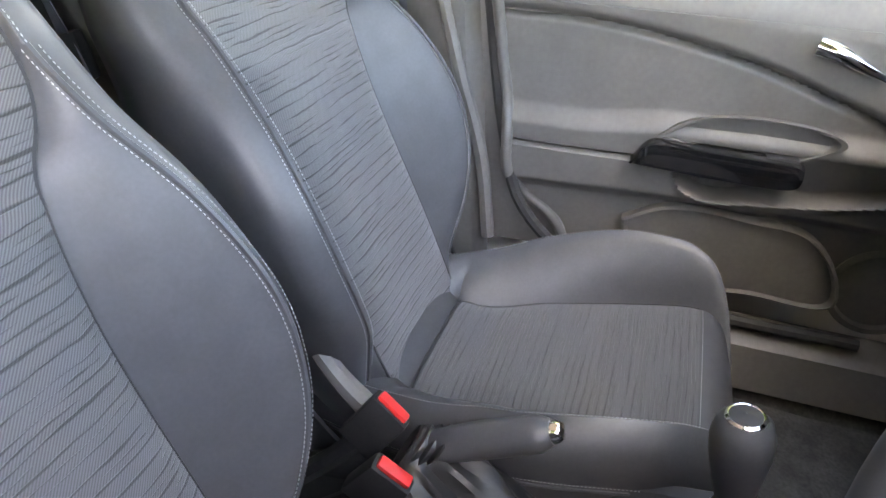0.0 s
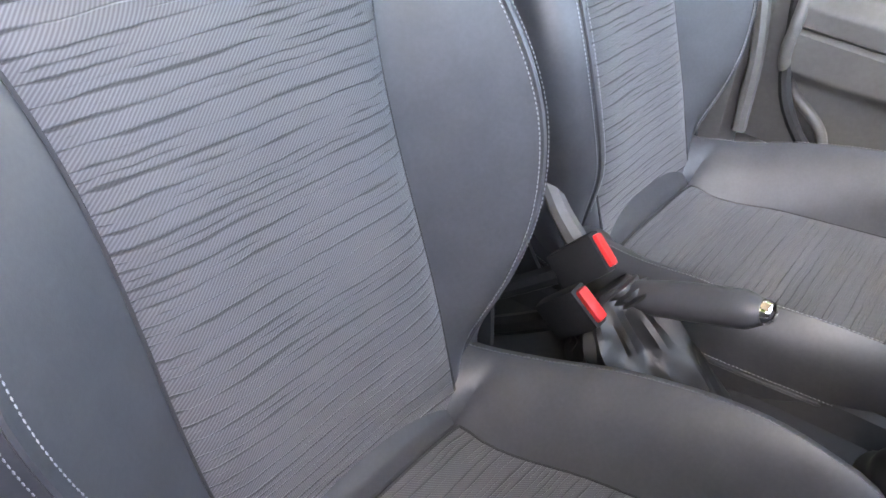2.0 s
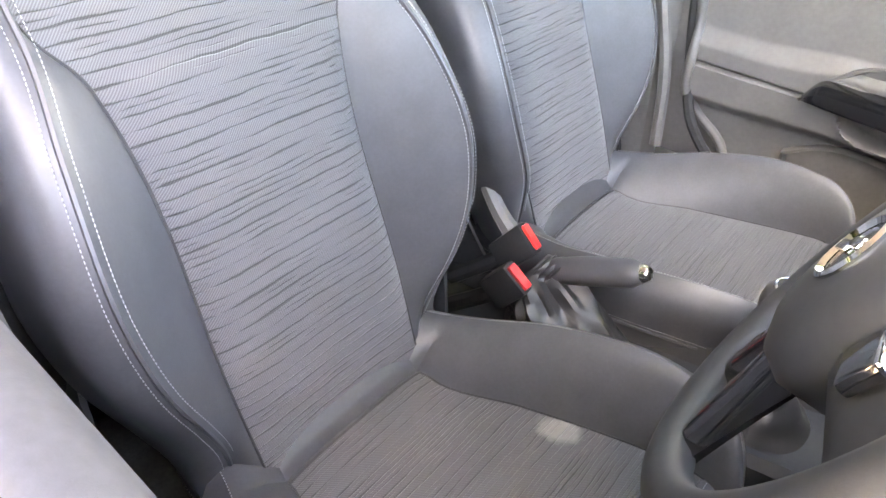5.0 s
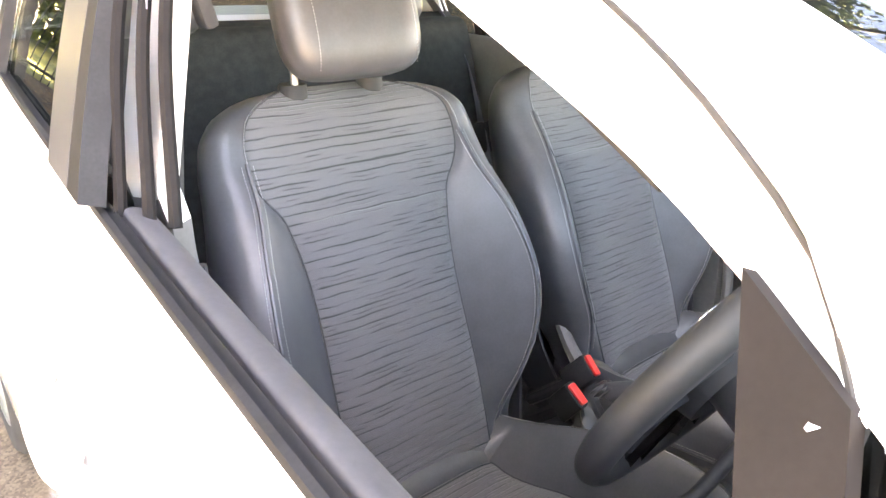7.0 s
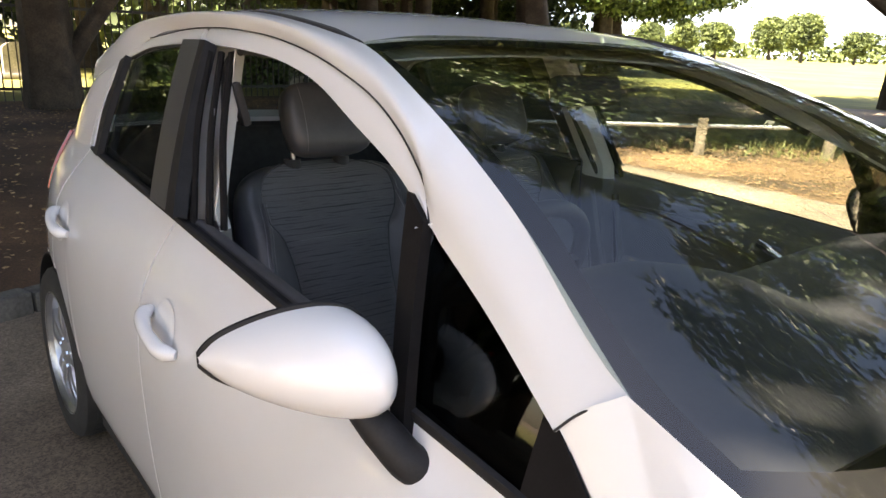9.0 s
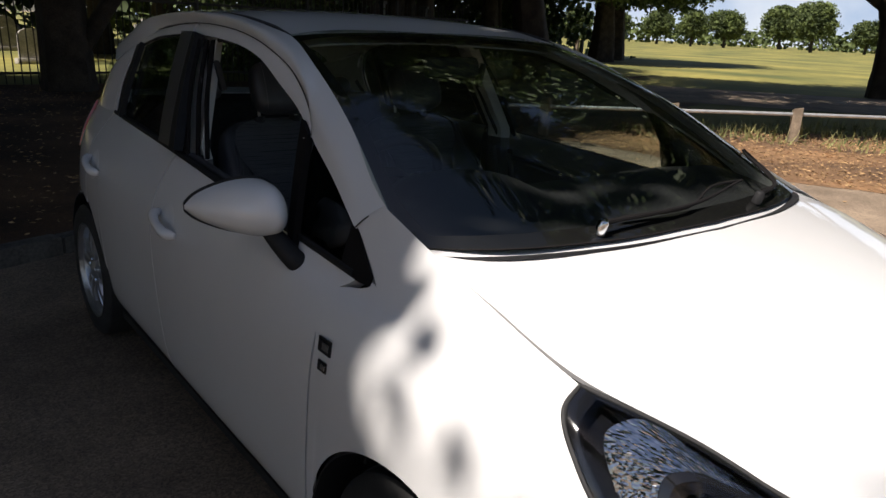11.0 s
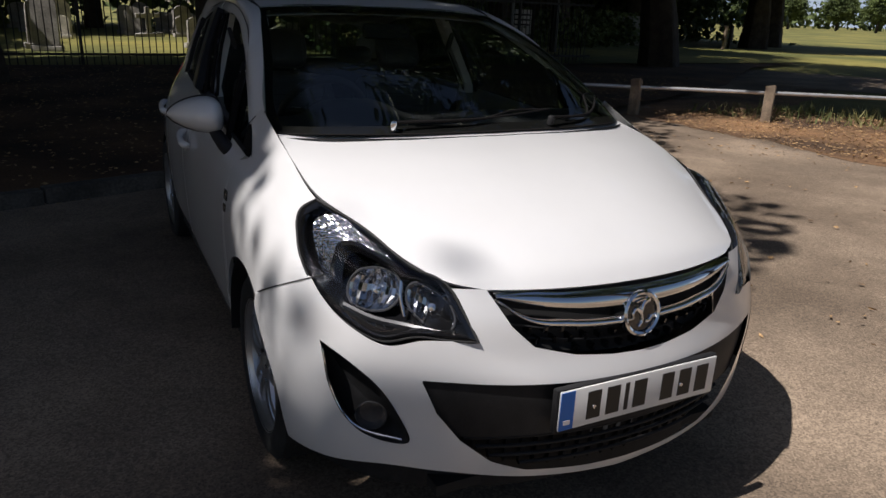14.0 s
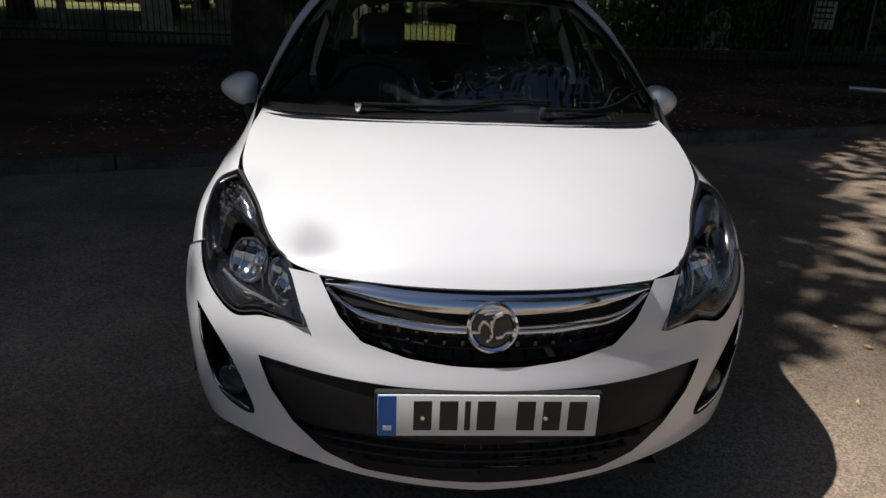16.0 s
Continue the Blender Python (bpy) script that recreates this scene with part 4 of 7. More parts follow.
        mesh("door_handle", *flip_x(tube(base, rad, 12), sg), PAINT, dr, "white pull handle")
    # mirror on a black stalk, swept back towards its tip
    xs = np.array((0.778, 0.792, 0.82, 0.86, 0.90, 0.935, 0.956))
    yr = np.array((-0.60, -0.615, -0.63, -0.65, -0.675, -0.70, -0.715))
    yf = np.array((-0.555, -0.515, -0.498, -0.525, -0.575, -0.64, -0.708))
    zl = np.array((0.985, 0.970, 0.964, 0.968, 0.980, 0.997, 1.018))
    zh = np.array((1.060, 1.085, 1.094, 1.090, 1.075, 1.052, 1.026))
    u = np.linspace(0, 1, 30)
    fx = [hermite(np.linspace(0, 1, 7), a)(u) for a in (xs, yr, yf, zl, zh)]
    th = np.linspace(-math.pi / 2, math.pi / 2, 15)
    P = np.array([[(x, a + (b - a) * max(math.cos(t), 0) ** 0.8, (l + h) / 2 + (h - l) / 2 * math.sin(t)) for t in th] for x, a, b, l, h in zip(*fx)])
    mi = mesh("door_mirror", *flip_x(shell(P, 0.004, None, (0.85, -0.64, 1.03)), sg), PAINT, fd, "white door mirror housing")
    G = np.array([[(x, a - 0.002, l + 0.006 + (h - l - 0.012) * s) for s in np.linspace(0, 1, 5)] for x, a, b, l, h in zip(*fx)])
    mesh("mirror_glass", *flip_x(shell(G, 0.004), sg), CHROME, mi)
    mesh("mirror_rim", *flip_x(tube(np.vstack([P[1:-1, 0], P[-2:0:-1, -1]]) + (0, -0.002, 0), 0.005, 6, True), sg), BLACK, mi)
    st = curve([(0.745, -0.50, 0.905), (0.775, -0.497, 0.918), (0.800, -0.53, 0.955), (0.815, -0.565, 0.985)], 14)
    mesh("mirror_stalk", *flip_x(tube(st, np.interp(np.linspace(0, 1, 14), (0, 0.15, 0.7, 1), (0.012, 0.026, 0.024, 0.02)), 12), sg), BLACK, mi)
    # side badges on the wing
    for z, h, w in ((0.813, 0.034, 0.05), (0.770, 0.024, 0.034)):
        p = side(-0.272, v_at(-0.272, z))
        part("wing_badge", boxed((0.004, w, h), (sg * (p[0] + 0.003), -0.272, z), Matrix.Rotation(sg * -0.12, 4, "Y"), 0.002), GLOSS, car, "small dark wing badge")
        part("wing_badge_inlay", boxed((0.004, w * 0.5, h * 0.5), (sg * (p[0] + 0.0045), -0.267, z), Matrix.Rotation(sg * -0.12, 4, "Y"), 0.001), CHROME, car)
# roof ditch strips
for sg in (1, -1):
    c = curve([tuple(np.array(e) + (-0.002, 0, -0.002)) for e in EDGE[3:6]], 30)
    mesh("roof_strip", *flip_x(tube(c, np.interp(np.linspace(0, 1, 30), (0, 0.12, 0.5, 1), (0.004, 0.011, 0.006, 0.003)), 6), sg), RUBBER, car)
# screen border, wipers and cowl
Wn = normals(W)
Wn = Wn * np.sign((Wn * (W - np.array((0, -1.0, 0.9)))).sum(-1, keepdims=True))
for name, sl in (("screen_border", (slice(0, 2), slice(0, 39))), ("screen_border", (slice(22, 24), slice(0, 39))), ("screen_border", (slice(1, 23), slice(0, 2))), ("screen_border", (slice(1, 23), slice(37, 39)))):
    Q = W[sl] - Wn[sl] * 0.004
    mesh(name, *shell(Q, 0.003, None, (0, -1.0, 0.9)), DIVIDER, ws)
for x0, y0, x1, t1 in ((0.33, 0.045, -0.25, 2), (-0.22, 0.05, -0.62, 4)):
    i0, i1 = int(round((1 - x0 / 0.69) * 19)), int(round((1 - x1 / 0.69) * 19))
    a, b = W[1, i0], W[t1, i1]
    arm = curve([a + (0, 0.03, 0.012), W[1, (i0 + i1) // 2] + Wn[1, (i0 + i1) // 2] * 0.014, b + Wn[t1, i1] * 0.012], 14)
    wp = mesh("wiper", *tube(arm, np.linspace(0.006, 0.003, 14), 8), DIVIDER, car, "black wiper at rest on the windscreen")
    bl = np.array([W[t1 if k > 6 else 1, int(round(i0 + (i1 - i0) * (0.15 + 0.85 * k / 13)))] + Wn[1, 19] * 0.010 for k in range(14)])
    mesh("wiper_blade", *tube(curve(bl[[0, 5, 9, 13]], 14), 0.0038, 6), DIVIDER, wp)
    mesh("wiper_pivot", *on_disc([(0.012, -0.02), (0.012, 0.006), (0.008, 0.011), (0.0005, 0.012)], a + (0, 0.03, 0.008), (0, 0.3, 1), 16), CHROME if x0 > 0 else BLACK, wp)
cw = np.array([lowe + (0, 0.02, -0.012), lowe + (0, -0.06, -0.03), lowe + (0, -0.10, -0.05)])
cw = np.concatenate([cw, cw[:, -2::-1] * (-1, 1, 1)], 1)
mesh("cowl", *shell(cw, 0.006, None, (0, 0, 0.5)), BLACK, car)
# rear lights
for sg in (1, -1):
    P = np.array([[side(y, v) + (0.004, 0, 0) for v in np.linspace(3.3, 4.9, 8)] for y in np.linspace(-2.86, -3.05, 8)])
    mesh("rear_light", *flip_x(shell(P, 0.01), sg), material("rear_lamp", (0.35, 0.02, 0.02), 0.15, coat=1.0), car, "red rear light cluster")
# ---- inside the car ----
LEATHER = material("grey_leatherette", (0.058, 0.059, 0.064), 0.42, vary=0.08, scale=25, bump=0.25, bump_scale=700)
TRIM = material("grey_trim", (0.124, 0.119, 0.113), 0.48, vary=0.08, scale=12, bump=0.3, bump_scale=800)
RIGHT_CARD = material("right_card_trim", (0.062, 0.060, 0.063), 0.55, spec=0.3, vary=0.1, scale=15, bump=0.3, bump_scale=800)
TRIM_DARK = material("dark_trim", (0.030, 0.030, 0.032), 0.6, spec=0.3, vary=0.1, scale=15, bump=0.3, bump_scale=800)
TRIM_LIGHT = material("pale_trim", (0.62, 0.61, 0.58), 0.6, vary=0.04)
CARPET = material("carpet", (0.045, 0.044, 0.042), 0.95, vary=0.35, scale=18, bump=0.8, bump_scale=300)
DASH_LOW = material("dash_panel", (0.20, 0.20, 0.208), 0.55, vary=0.08, scale=15, bump=0.25, bump_scale=800)
DASH = material("dash_top", (0.026, 0.026, 0.028), 0.65, vary=0.1, scale=15, bump=0.3, bump_scale=800)
WHEEL_SKIN = material("wheel_leather", (0.026, 0.026, 0.028), 0.58, vary=0.08, scale=25, bump=0.2, bump_scale=600)
STITCH = material("pale_stitch", (0.30, 0.30, 0.31), 0.7)
WEB = material("belt_webbing", (0.13, 0.13, 0.17), 0.6, vary=0.1, scale=60)
RED = material("red_button", (0.65, 0.03, 0.03), 0.35)
SOFT = material("gaiter", (0.020, 0.020, 0.021), 0.42, vary=0.1, scale=40, bump=0.2, bump_scale=300)


def fabric(name, axis, pitch=0.0152, deep=1.0, stain_or_fleck=None, tone_of=0.132):
    """Ribbed cloth: pale twill ribs with dark, broken, wavering lines between them, 15 mm apart along an axis."""
    m = bpy.data.materials.new(name)
    m.use_nodes = True
    nt = m.node_tree
    b = nt.nodes["Principled BSDF"]
    b.inputs["Roughness"].default_value = 0.8
    b.inputs["Sheen Weight"].default_value = 0.25
    co, sp = nt.nodes.new("ShaderNodeTexCoord"), nt.nodes.new("ShaderNodeSeparateXYZ")
    nt.links.new(co.outputs["Object"], sp.inputs[0])

    def mth(op, a, c=None, d=None):
        k = nt.nodes.new("ShaderNodeMath")
        k.operation = op
        for i, val in enumerate((a, c, d)):
            if val is None:
                continue
            if isinstance(val, (int, float)):
                k.inputs[i].default_value = val
            else:
                nt.links.new(val, k.inputs[i])
        return k.outputs[0]

    def noise_of(sx, sy, sz, scale, detail=2.0):
        mp, n = nt.nodes.new("ShaderNodeMapping"), nt.nodes.new("ShaderNodeTexNoise")
        mp.inputs["Scale"].default_value = (sx, sy, sz)
        n.inputs["Scale"].default_value, n.inputs["Detail"].default_value = scale, detail
        nt.links.new(co.outputs["Object"], mp.inputs[0])
        nt.links.new(mp.outputs[0], n.inputs["Vector"])
        return n.outputs[0]

    along, x = sp.outputs["XYZ".index(axis)], sp.outputs["X"]
    warp = mth("MULTIPLY", mth("SUBTRACT", noise_of(0.6, 1, 1, 26, 3), 0.5), 0.5 * pitch)
    ph = mth("FRACT", mth("DIVIDE", mth("ADD", mth("ADD", along, 1.0), warp), pitch))
    d = mth("ABSOLUTE", mth("SUBTRACT", ph, 0.5))
    brk = noise_of(0.16, 1.1, 1.1, 62, 2)
    width = mth("MULTIPLY_ADD", brk, 0.42, -0.150)
    half = mth("SUBTRACT", 0.5, d)
    fine = mth("SUBTRACT", mth("MULTIPLY_ADD", noise_of(0.16, 1.4, 1.4, 80, 2), 0.5, -0.27), half)
    line = nt.nodes.new("ShaderNodeMapRange")
    line.interpolation_type = "SMOOTHSTEP"
    nt.links.new(mth("MAXIMUM", mth("SUBTRACT", width, d), fine), line.inputs[0])
    line.inputs[1].default_value, line.inputs[2].default_value = -0.05, 0.05
    tw = mth("FRACT", mth("DIVIDE", mth("ADD", x, mth("MULTIPLY", along, 1.0)), 0.0034))
    twill = mth("ABSOLUTE", mth("SUBTRACT", tw, 0.5))
    tone = mth("MULTIPLY_ADD", twill, 1.3, 0.5)
    ramp = nt.nodes.new("ShaderNodeMix")
    ramp.data_type = "RGBA"
    ramp.inputs["A"].default_value, ramp.inputs["B"].default_value = (tone_of, tone_of * 0.985, tone_of * 1.045, 1), (tone_of * (1 - 0.76 * deep), tone_of * (1 - 0.76 * deep) * 0.985, tone_of * (1 - 0.76 * deep) * 1.04, 1)
    nt.links.new(line.outputs[0], ramp.inputs["Factor"])
    mul = nt.nodes.new("ShaderNodeMix")
    mul.data_type, mul.blend_type = "RGBA", "MULTIPLY"
    mul.inputs["Factor"].default_value = 1.0
    nt.links.new(ramp.outputs["Result"], mul.inputs["A"])
    nt.links.new(tone, mul.inputs["B"])
    nt.links.new(mul.outputs["Result"], b.inputs["Base Color"])
    if stain_or_fleck:
        # a fleck of sunlight, painted pale into the cloth's colour
        at = nt.nodes.new("ShaderNodeVectorMath")
        at.operation = "DISTANCE"
        at.inputs[1].default_value = stain_or_fleck
        nt.links.new(co.outputs["Object"], at.inputs[0])
        near = nt.nodes.new("ShaderNodeMapRange")
        near.interpolation_type = "SMOOTHSTEP"
        nt.links.new(mth("ADD", at.outputs["Value"], mth("MULTIPLY", mth("SUBTRACT", noise_of(1, 1, 1, 45, 2), 0.5), 0.02)), near.inputs[0])
        near.inputs[1].default_value, near.inputs[2].default_value, near.inputs[3].default_value, near.inputs[4].default_value = 0.016, 0.034, 0.75, 0.0
        pale = nt.nodes.new("ShaderNodeMix")
        pale.data_type = "RGBA"
        nt.links.new(near.outputs[0], pale.inputs["Factor"])
        nt.links.new(mul.outputs["Result"], pale.inputs["A"])
        pale.inputs["B"].default_value = (0.26, 0.24, 0.22, 1)
        nt.links.new(pale.outputs["Result"], b.inputs["Base Color"])
    h = mth("MULTIPLY_ADD", line.outputs[0], -1.0, mth("MULTIPLY", twill, 0.35))
    bp = nt.nodes.new("ShaderNodeBump")
    bp.inputs["Strength"].default_value, bp.inputs["Distance"].default_value = 0.7, 0.0022
    nt.links.new(h, bp.inputs["Height"])
    nt.links.new(bp.outputs[0], b.inputs["Normal"])
    return m


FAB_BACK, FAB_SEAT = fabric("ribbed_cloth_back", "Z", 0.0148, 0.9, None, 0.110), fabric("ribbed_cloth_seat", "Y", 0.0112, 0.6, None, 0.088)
# driver's cushion cloth, with a small sun fleck painted on
FAB_FLECK = fabric("ribbed_cloth_fleck", "Y", 0.0112, 0.7, (-0.163, -1.034, 0.532), 0.080)


def stitches(pts, parent, m, step=0.0048, r=0.0007):
    """Short pale stitches along a seam, two rows."""
    c = np.asarray(pts, float)
    ln = np.r_[0, np.cumsum(np.linalg.norm(np.diff(c, axis=0), axis=1))]
    V, F = [], []
    for s in np.arange(0.004, ln[-1] - 0.005, step):
        a, b = (np.array([np.interp(q, ln, c[:, k]) for k in range(3)]) for q in (s, s + step * 0.62))
        v, f = tube(np.array([a, (a + b) / 2, b]), (r * 0.5, r, r * 0.5), 4)
        o = len(V)
        V += [tuple(p) for p in v]
        F += [tuple(i + o for i in q) for q in f]
    ob = mesh("stitching", V, F, STITCH, parent)
    ob.matrix_basis = m
    return ob


def front_seat(cx, label, lean, base_y, base_z, inner, shift, drop, cloth, taper):
    seat = tagged(new("front_seat"), label, "car seat", "front seats")
    seat.matrix_basis = pose(cx, -1.1, 0.25)
    # backrest in its own frame: x across, y forward, z up along the back
    bm_ = pose(0, base_y, base_z, lean, 0, 0)
    hi = hermite((-0.03, 0.1, 0.445, 0.462, 0.48, 0.500, 0.522, 0.555, 0.588, 0.626, 0.648, 0.666), (0.136, 0.140, 0.150, 0.154, 0.163, 0.178, 0.189, 0.194, 0.190, 0.168, 0.13, 0.08))
    hp = hermite((-0.03, 0.06, 0.12, 0.19, 0.26, 0.41, 0.50, 0.55, 0.588, 0.626, 0.648, 0.666), (0.160, 0.176, 0.200, 0.228, 0.241, 0.226, 0.203, 0.198, 0.194, 0.172, 0.136, 0.083))
    hw = hermite((-0.03, 0.06, 0.12, 0.19, 0.27, 0.38, 0.5, 0.57, 0.611, 0.641, 0.658, 0.666), (0.20, 0.215, 0.238, 0.266, 0.280, 0.272, 0.254, 0.245, 0.228, 0.19, 0.14, 0.09))
    bw = hermite((-0.03, 0.06, 0.12, 0.25, 0.40, 0.50, 0.55, 0.61, 0.646, 0.666), (-0.045, 0.010, 0.050, 0.086, 0.070, 0.032, 0.014, 0.006, 0.0, -0.02))
    ws_ = np.unique(np.r_[np.linspace(-0.03, 0.43, 26), np.linspace(0.434, 0.482, 16), np.linspace(0.49, 0.666, 22)])
    ins, face, flank, back = [], [], [], []
    for w in ws_:
        i, p, h, b = (float(f(w)) for f in (hi, hp, hw, bw))
        pil = 0.019 * (1 / (1 + math.exp((w - 0.458) / 0.0055))) * min(1, max(0, (w + 0.0) / 0.1))
        roll = -0.05 * max(0, (w - 0.596) / 0.07) ** 2
        d0 = roll
        u = np.linspace(-1, 1, 25)
        ins.append([(i * t, d0 + pil * (1 - t**6) - 0.008 * (1 - t * t) + 0.004, w) for t in u])
        s = np.linspace(0, 1, 9)
        face.append([(i + (p - i) * t, d0 + 0.002 + b * (t**1.3) * (1.08 - 0.08 * t) + 0.006 * math.sin(math.pi * t), w) for t in s])
        sd = curve([(p, d0 + 0.002 + b, 0), ((p + h) / 2 + 0.006, d0 + b * 0.86, 0), (h, d0 + b * 0.25 - 0.012, 0), (h - 0.004, d0 * 0.5 - 0.06, 0), (h - 0.03, -0.10 + d0 * 0.2, 0)], 12)
        flank.append([(q[0], q[1], w) for q in sd])
        back.append([((h - 0.03) * t, -0.10 + d0 * 0.2 - 0.022 * (1 - t * t), w) for t in np.linspace(-1, 1, 15)])
    ins, face, flank, back = (np.array(a) for a in (ins, face, flank, back))

    def piece(name, P, mat, m, flip=False, lab="", out=(0, -0.05, 0.3), thick=0.0):
        Q = P * (-1, 1, 1) if flip else P
        v, f = shell(Q, thick, None, out)
        ob = mesh(name, v, f, mat, seat, lab)
        ob.matrix_basis = m
        return ob

    piece("backrest", ins, FAB_BACK, bm_, lab="ribbed grey cloth")
    for fl in (False, True):
        piece("side_bolster", face, LEATHER, bm_, fl, "smooth grey leatherette")
        piece("backrest_side", flank, LEATHER, bm_, fl)
        sg = -1 if fl else 1
        pipe = face[: np.searchsorted(ws_, 0.562), -1] * (sg, 1, 1)
        tb = mesh("piping", *tube(pipe + (0, 0.001, 0), 0.0032, 6), LEATHER, seat)
        tb.matrix_basis = bm_
        stitches(pipe + (-sg * 0.008, 0.0022, 0), seat, bm_)
        stitches(pipe + (sg * 0.009, 0.001, 0), seat, bm_)
        top = flank[np.searchsorted(ws_, 0.545) :, 0] * (sg, 1, 1)
        stitches(top + (0, 0.003, 0), seat, bm_)
        seam = ins[:, -1 if sg > 0 else 0]
        sm_ = mesh("seam", *tube(seam + (0, -0.001, 0), 0.0022, 5), TRIM_DARK, seat)
        sm_.matrix_basis = bm_
    piece("back_shell", back, TRIM_DARK, bm_, out=(0, 0.2, 0.3))
    # map pocket panel on the outer side, below
    for sg in (1, -1):
        pn = np.array([[(sg * (0.245 + 0.03 * math.sin(math.pi * t)), -0.03 - 0.10 * s, -0.02 + 0.30 * t * (1 - 0.35 * s)) for s in np.linspace(0, 1, 6)] for t in np.linspace(0, 1, 10)])
        ob = mesh("side_cover", *shell(pn, 0.006, None, (0, 0, 0.1)), TRIM_DARK, seat)
        ob.matrix_basis = bm_
    # head restraint on two posts
    n1, n2 = 28, 18
    H = np.zeros((n2, n1, 3))
    for i, ph in enumerate(np.linspace(-math.pi / 2, math.pi / 2, n2)):
        for j, th in enumerate(np.linspace(0, 2 * math.pi, n1)):
            e = lambda v, p: math.copysign(abs(v) ** p, v)
            H[i, j] = (0.118 * e(math.cos(ph), 0.35) * e(math.cos(th), 0.5), 0.045 + 0.052 * e(math.cos(ph), 0.5) * e(math.sin(th), 0.7), 0.748 + 0.092 * e(math.sin(ph), 0.65))
    hr = mesh("head_restraint", *shell(H, 0.0, None, (0, 0.045, 0.748)), LEATHER, seat, "grey leatherette head restraint")
    hr.matrix_basis = bm_
    for sg in (1, -1):
        loop = np.array([(sg * 0.086, 0.045 + 0.056 * math.cos(t), 0.748 + 0.093 * math.sin(t)) for t in np.linspace(-1.2, 1.2, 26)])
        loop[:, 1] = 0.045 + 0.0525 * np.maximum(np.cos(np.linspace(-1.2, 1.2, 26)), 0) ** 0.45
        stitches(loop, seat, bm_)
        ps = mesh("restraint_post", *tube(np.array([(sg * 0.072, -0.045, 0.62), (sg * 0.072, -0.015, 0.72)]), 0.006, 10), ALLOY, seat)
        ps.matrix_basis = bm_
        cl = mesh("post_collar", *tube(np.array([(sg * 0.072, -0.05, 0.636), (sg * 0.072, -0.038, 0.670)]), (0.026, 0.022), 12), TRIM_DARK, seat)
        cl.matrix_basis = bm_
    # cushion
    cm = pose(0, 1.1 + shift, -0.25 - drop)
    ys = np.unique(np.r_[np.linspace(-1.355, -1.24, 20), np.linspace(-1.23, -0.91, 20), np.linspace(-0.90, -0.825, 14)])
    zi = hermite((-1.355, -1.325, -1.30, -1.265, -1.235, -1.1, -0.95, -0.89, -0.86, -0.84, -0.825), (0.575, 0.583, 0.570, 0.536, 0.520, 0.522, 0.536, 0.545, 0.542, 0.520, 0.48))
    zc = hermite((-1.355, -1.30, -1.20, -1.12, -0.957, -0.90, -0.865, -0.845, -0.825), (0.566, 0.566, 0.584, 0.612, 0.642, 0.632, 0.602, 0.562, 0.49))
    ch = hermite((-1.355, -1.30, -1.13, -0.957, -0.90, -0.87, -0.84, -0.825), (0.168, 0.178, 0.238, 0.256, 0.250, 0.236, 0.200, 0.160))
    ih = hermite((-1.355, -1.235, -1.10, -1.02, -0.92, -0.87, -0.84, -0.825), (0.125, 0.122, 0.168, 0.192, 0.208, 0.202, 0.178, 0.148))
    sides = {}
    ahead = lambda y: y + 0.032 * max(0.0, (y + 1.24) / 0.415)
    k = int(np.searchsorted(ys, -1.245))
    for sg in (1, -1):
        ins, face, flank = [], [], []
        for y in ys:
            i, c, z0, z1 = float(ih(y)), float(ch(y)), float(zi(y)), float(zc(y))
            if sg == inner:
                cut_ = taper[0] * min(1, max(0, (y + 1.28) / 0.16)) + taper[1] * min(1, max(0, (y + 1.10) / 0.22)) ** 1.5
                c, i = c - cut_, i - cut_ * 0.8
            tuck = -0.010 * math.exp(-(((y + 1.245) / 0.006) ** 2))
            ins.append([(sg * i * t, ahead(y), z0 + 0.010 * (1 - t**4) + tuck) for t in np.linspace(0, 1, 12)])
            face.append([(sg * (i + (c - i) * t), ahead(y), z0 + tuck * (1 - t) + (z1 - z0) * (1 - (1 - t) ** 1.6)) for t in np.linspace(0, 1, 9)])
            sd = curve([(c, 0, z1), (c + 0.016, 0, z1 - 0.008), (c + 0.030, 0, z1 - 0.045), (c + 0.026, 0, z1 - 0.075), (c + 0.016, 0, 0.42), (c + 0.0, 0, 0.33)], 13)
            flank.append([(sg * q[0], ahead(y), q[2]) for q in sd])
        sides[sg] = [np.array(a) for a in (ins, face, flank)]
    whole = np.concatenate([sides[-1][0][:, :0:-1], sides[1][0]], 1)
    out = (0, -1.05, 0.35)
    piece("cushion", whole[k:-10], cloth, cm, lab="ribbed grey cloth", out=out)
    piece("cushion_rear", whole[: k + 1], LEATHER, cm, lab="grey leatherette roll", out=out)
    piece("cushion_roll", whole[-11:], LEATHER, cm, out=out)
    sm_ = mesh("seam", *tube(whole[k], 0.0022, 5), TRIM_DARK, seat)
    sm_.matrix_basis = cm
    stitches(whole[-11] + (0, 0.004, 0.001), seat, cm)
    for sg in (1, -1):
        ins, face, flank = sides[sg]
        piece("cushion_bolster", face, LEATHER, cm, False, "smooth grey leatherette", out=out)
        piece("cushion_side", flank, LEATHER, cm, False, out=out)
        pipe = flank[2:-3, 4]
        tb = mesh("piping", *tube(pipe, 0.003, 6), LEATHER, seat)
        tb.matrix_basis = cm
        stitches(pipe + (sg * 0.002, 0, 0.008), seat, cm)
        stitches(face[6:-6, -1] + (0, 0, 0.0015), seat, cm)
        sm_ = mesh("seam", *tube(ins[k:-10, -1], 0.002, 5), TRIM_DARK, seat)
        sm_.matrix_basis = cm
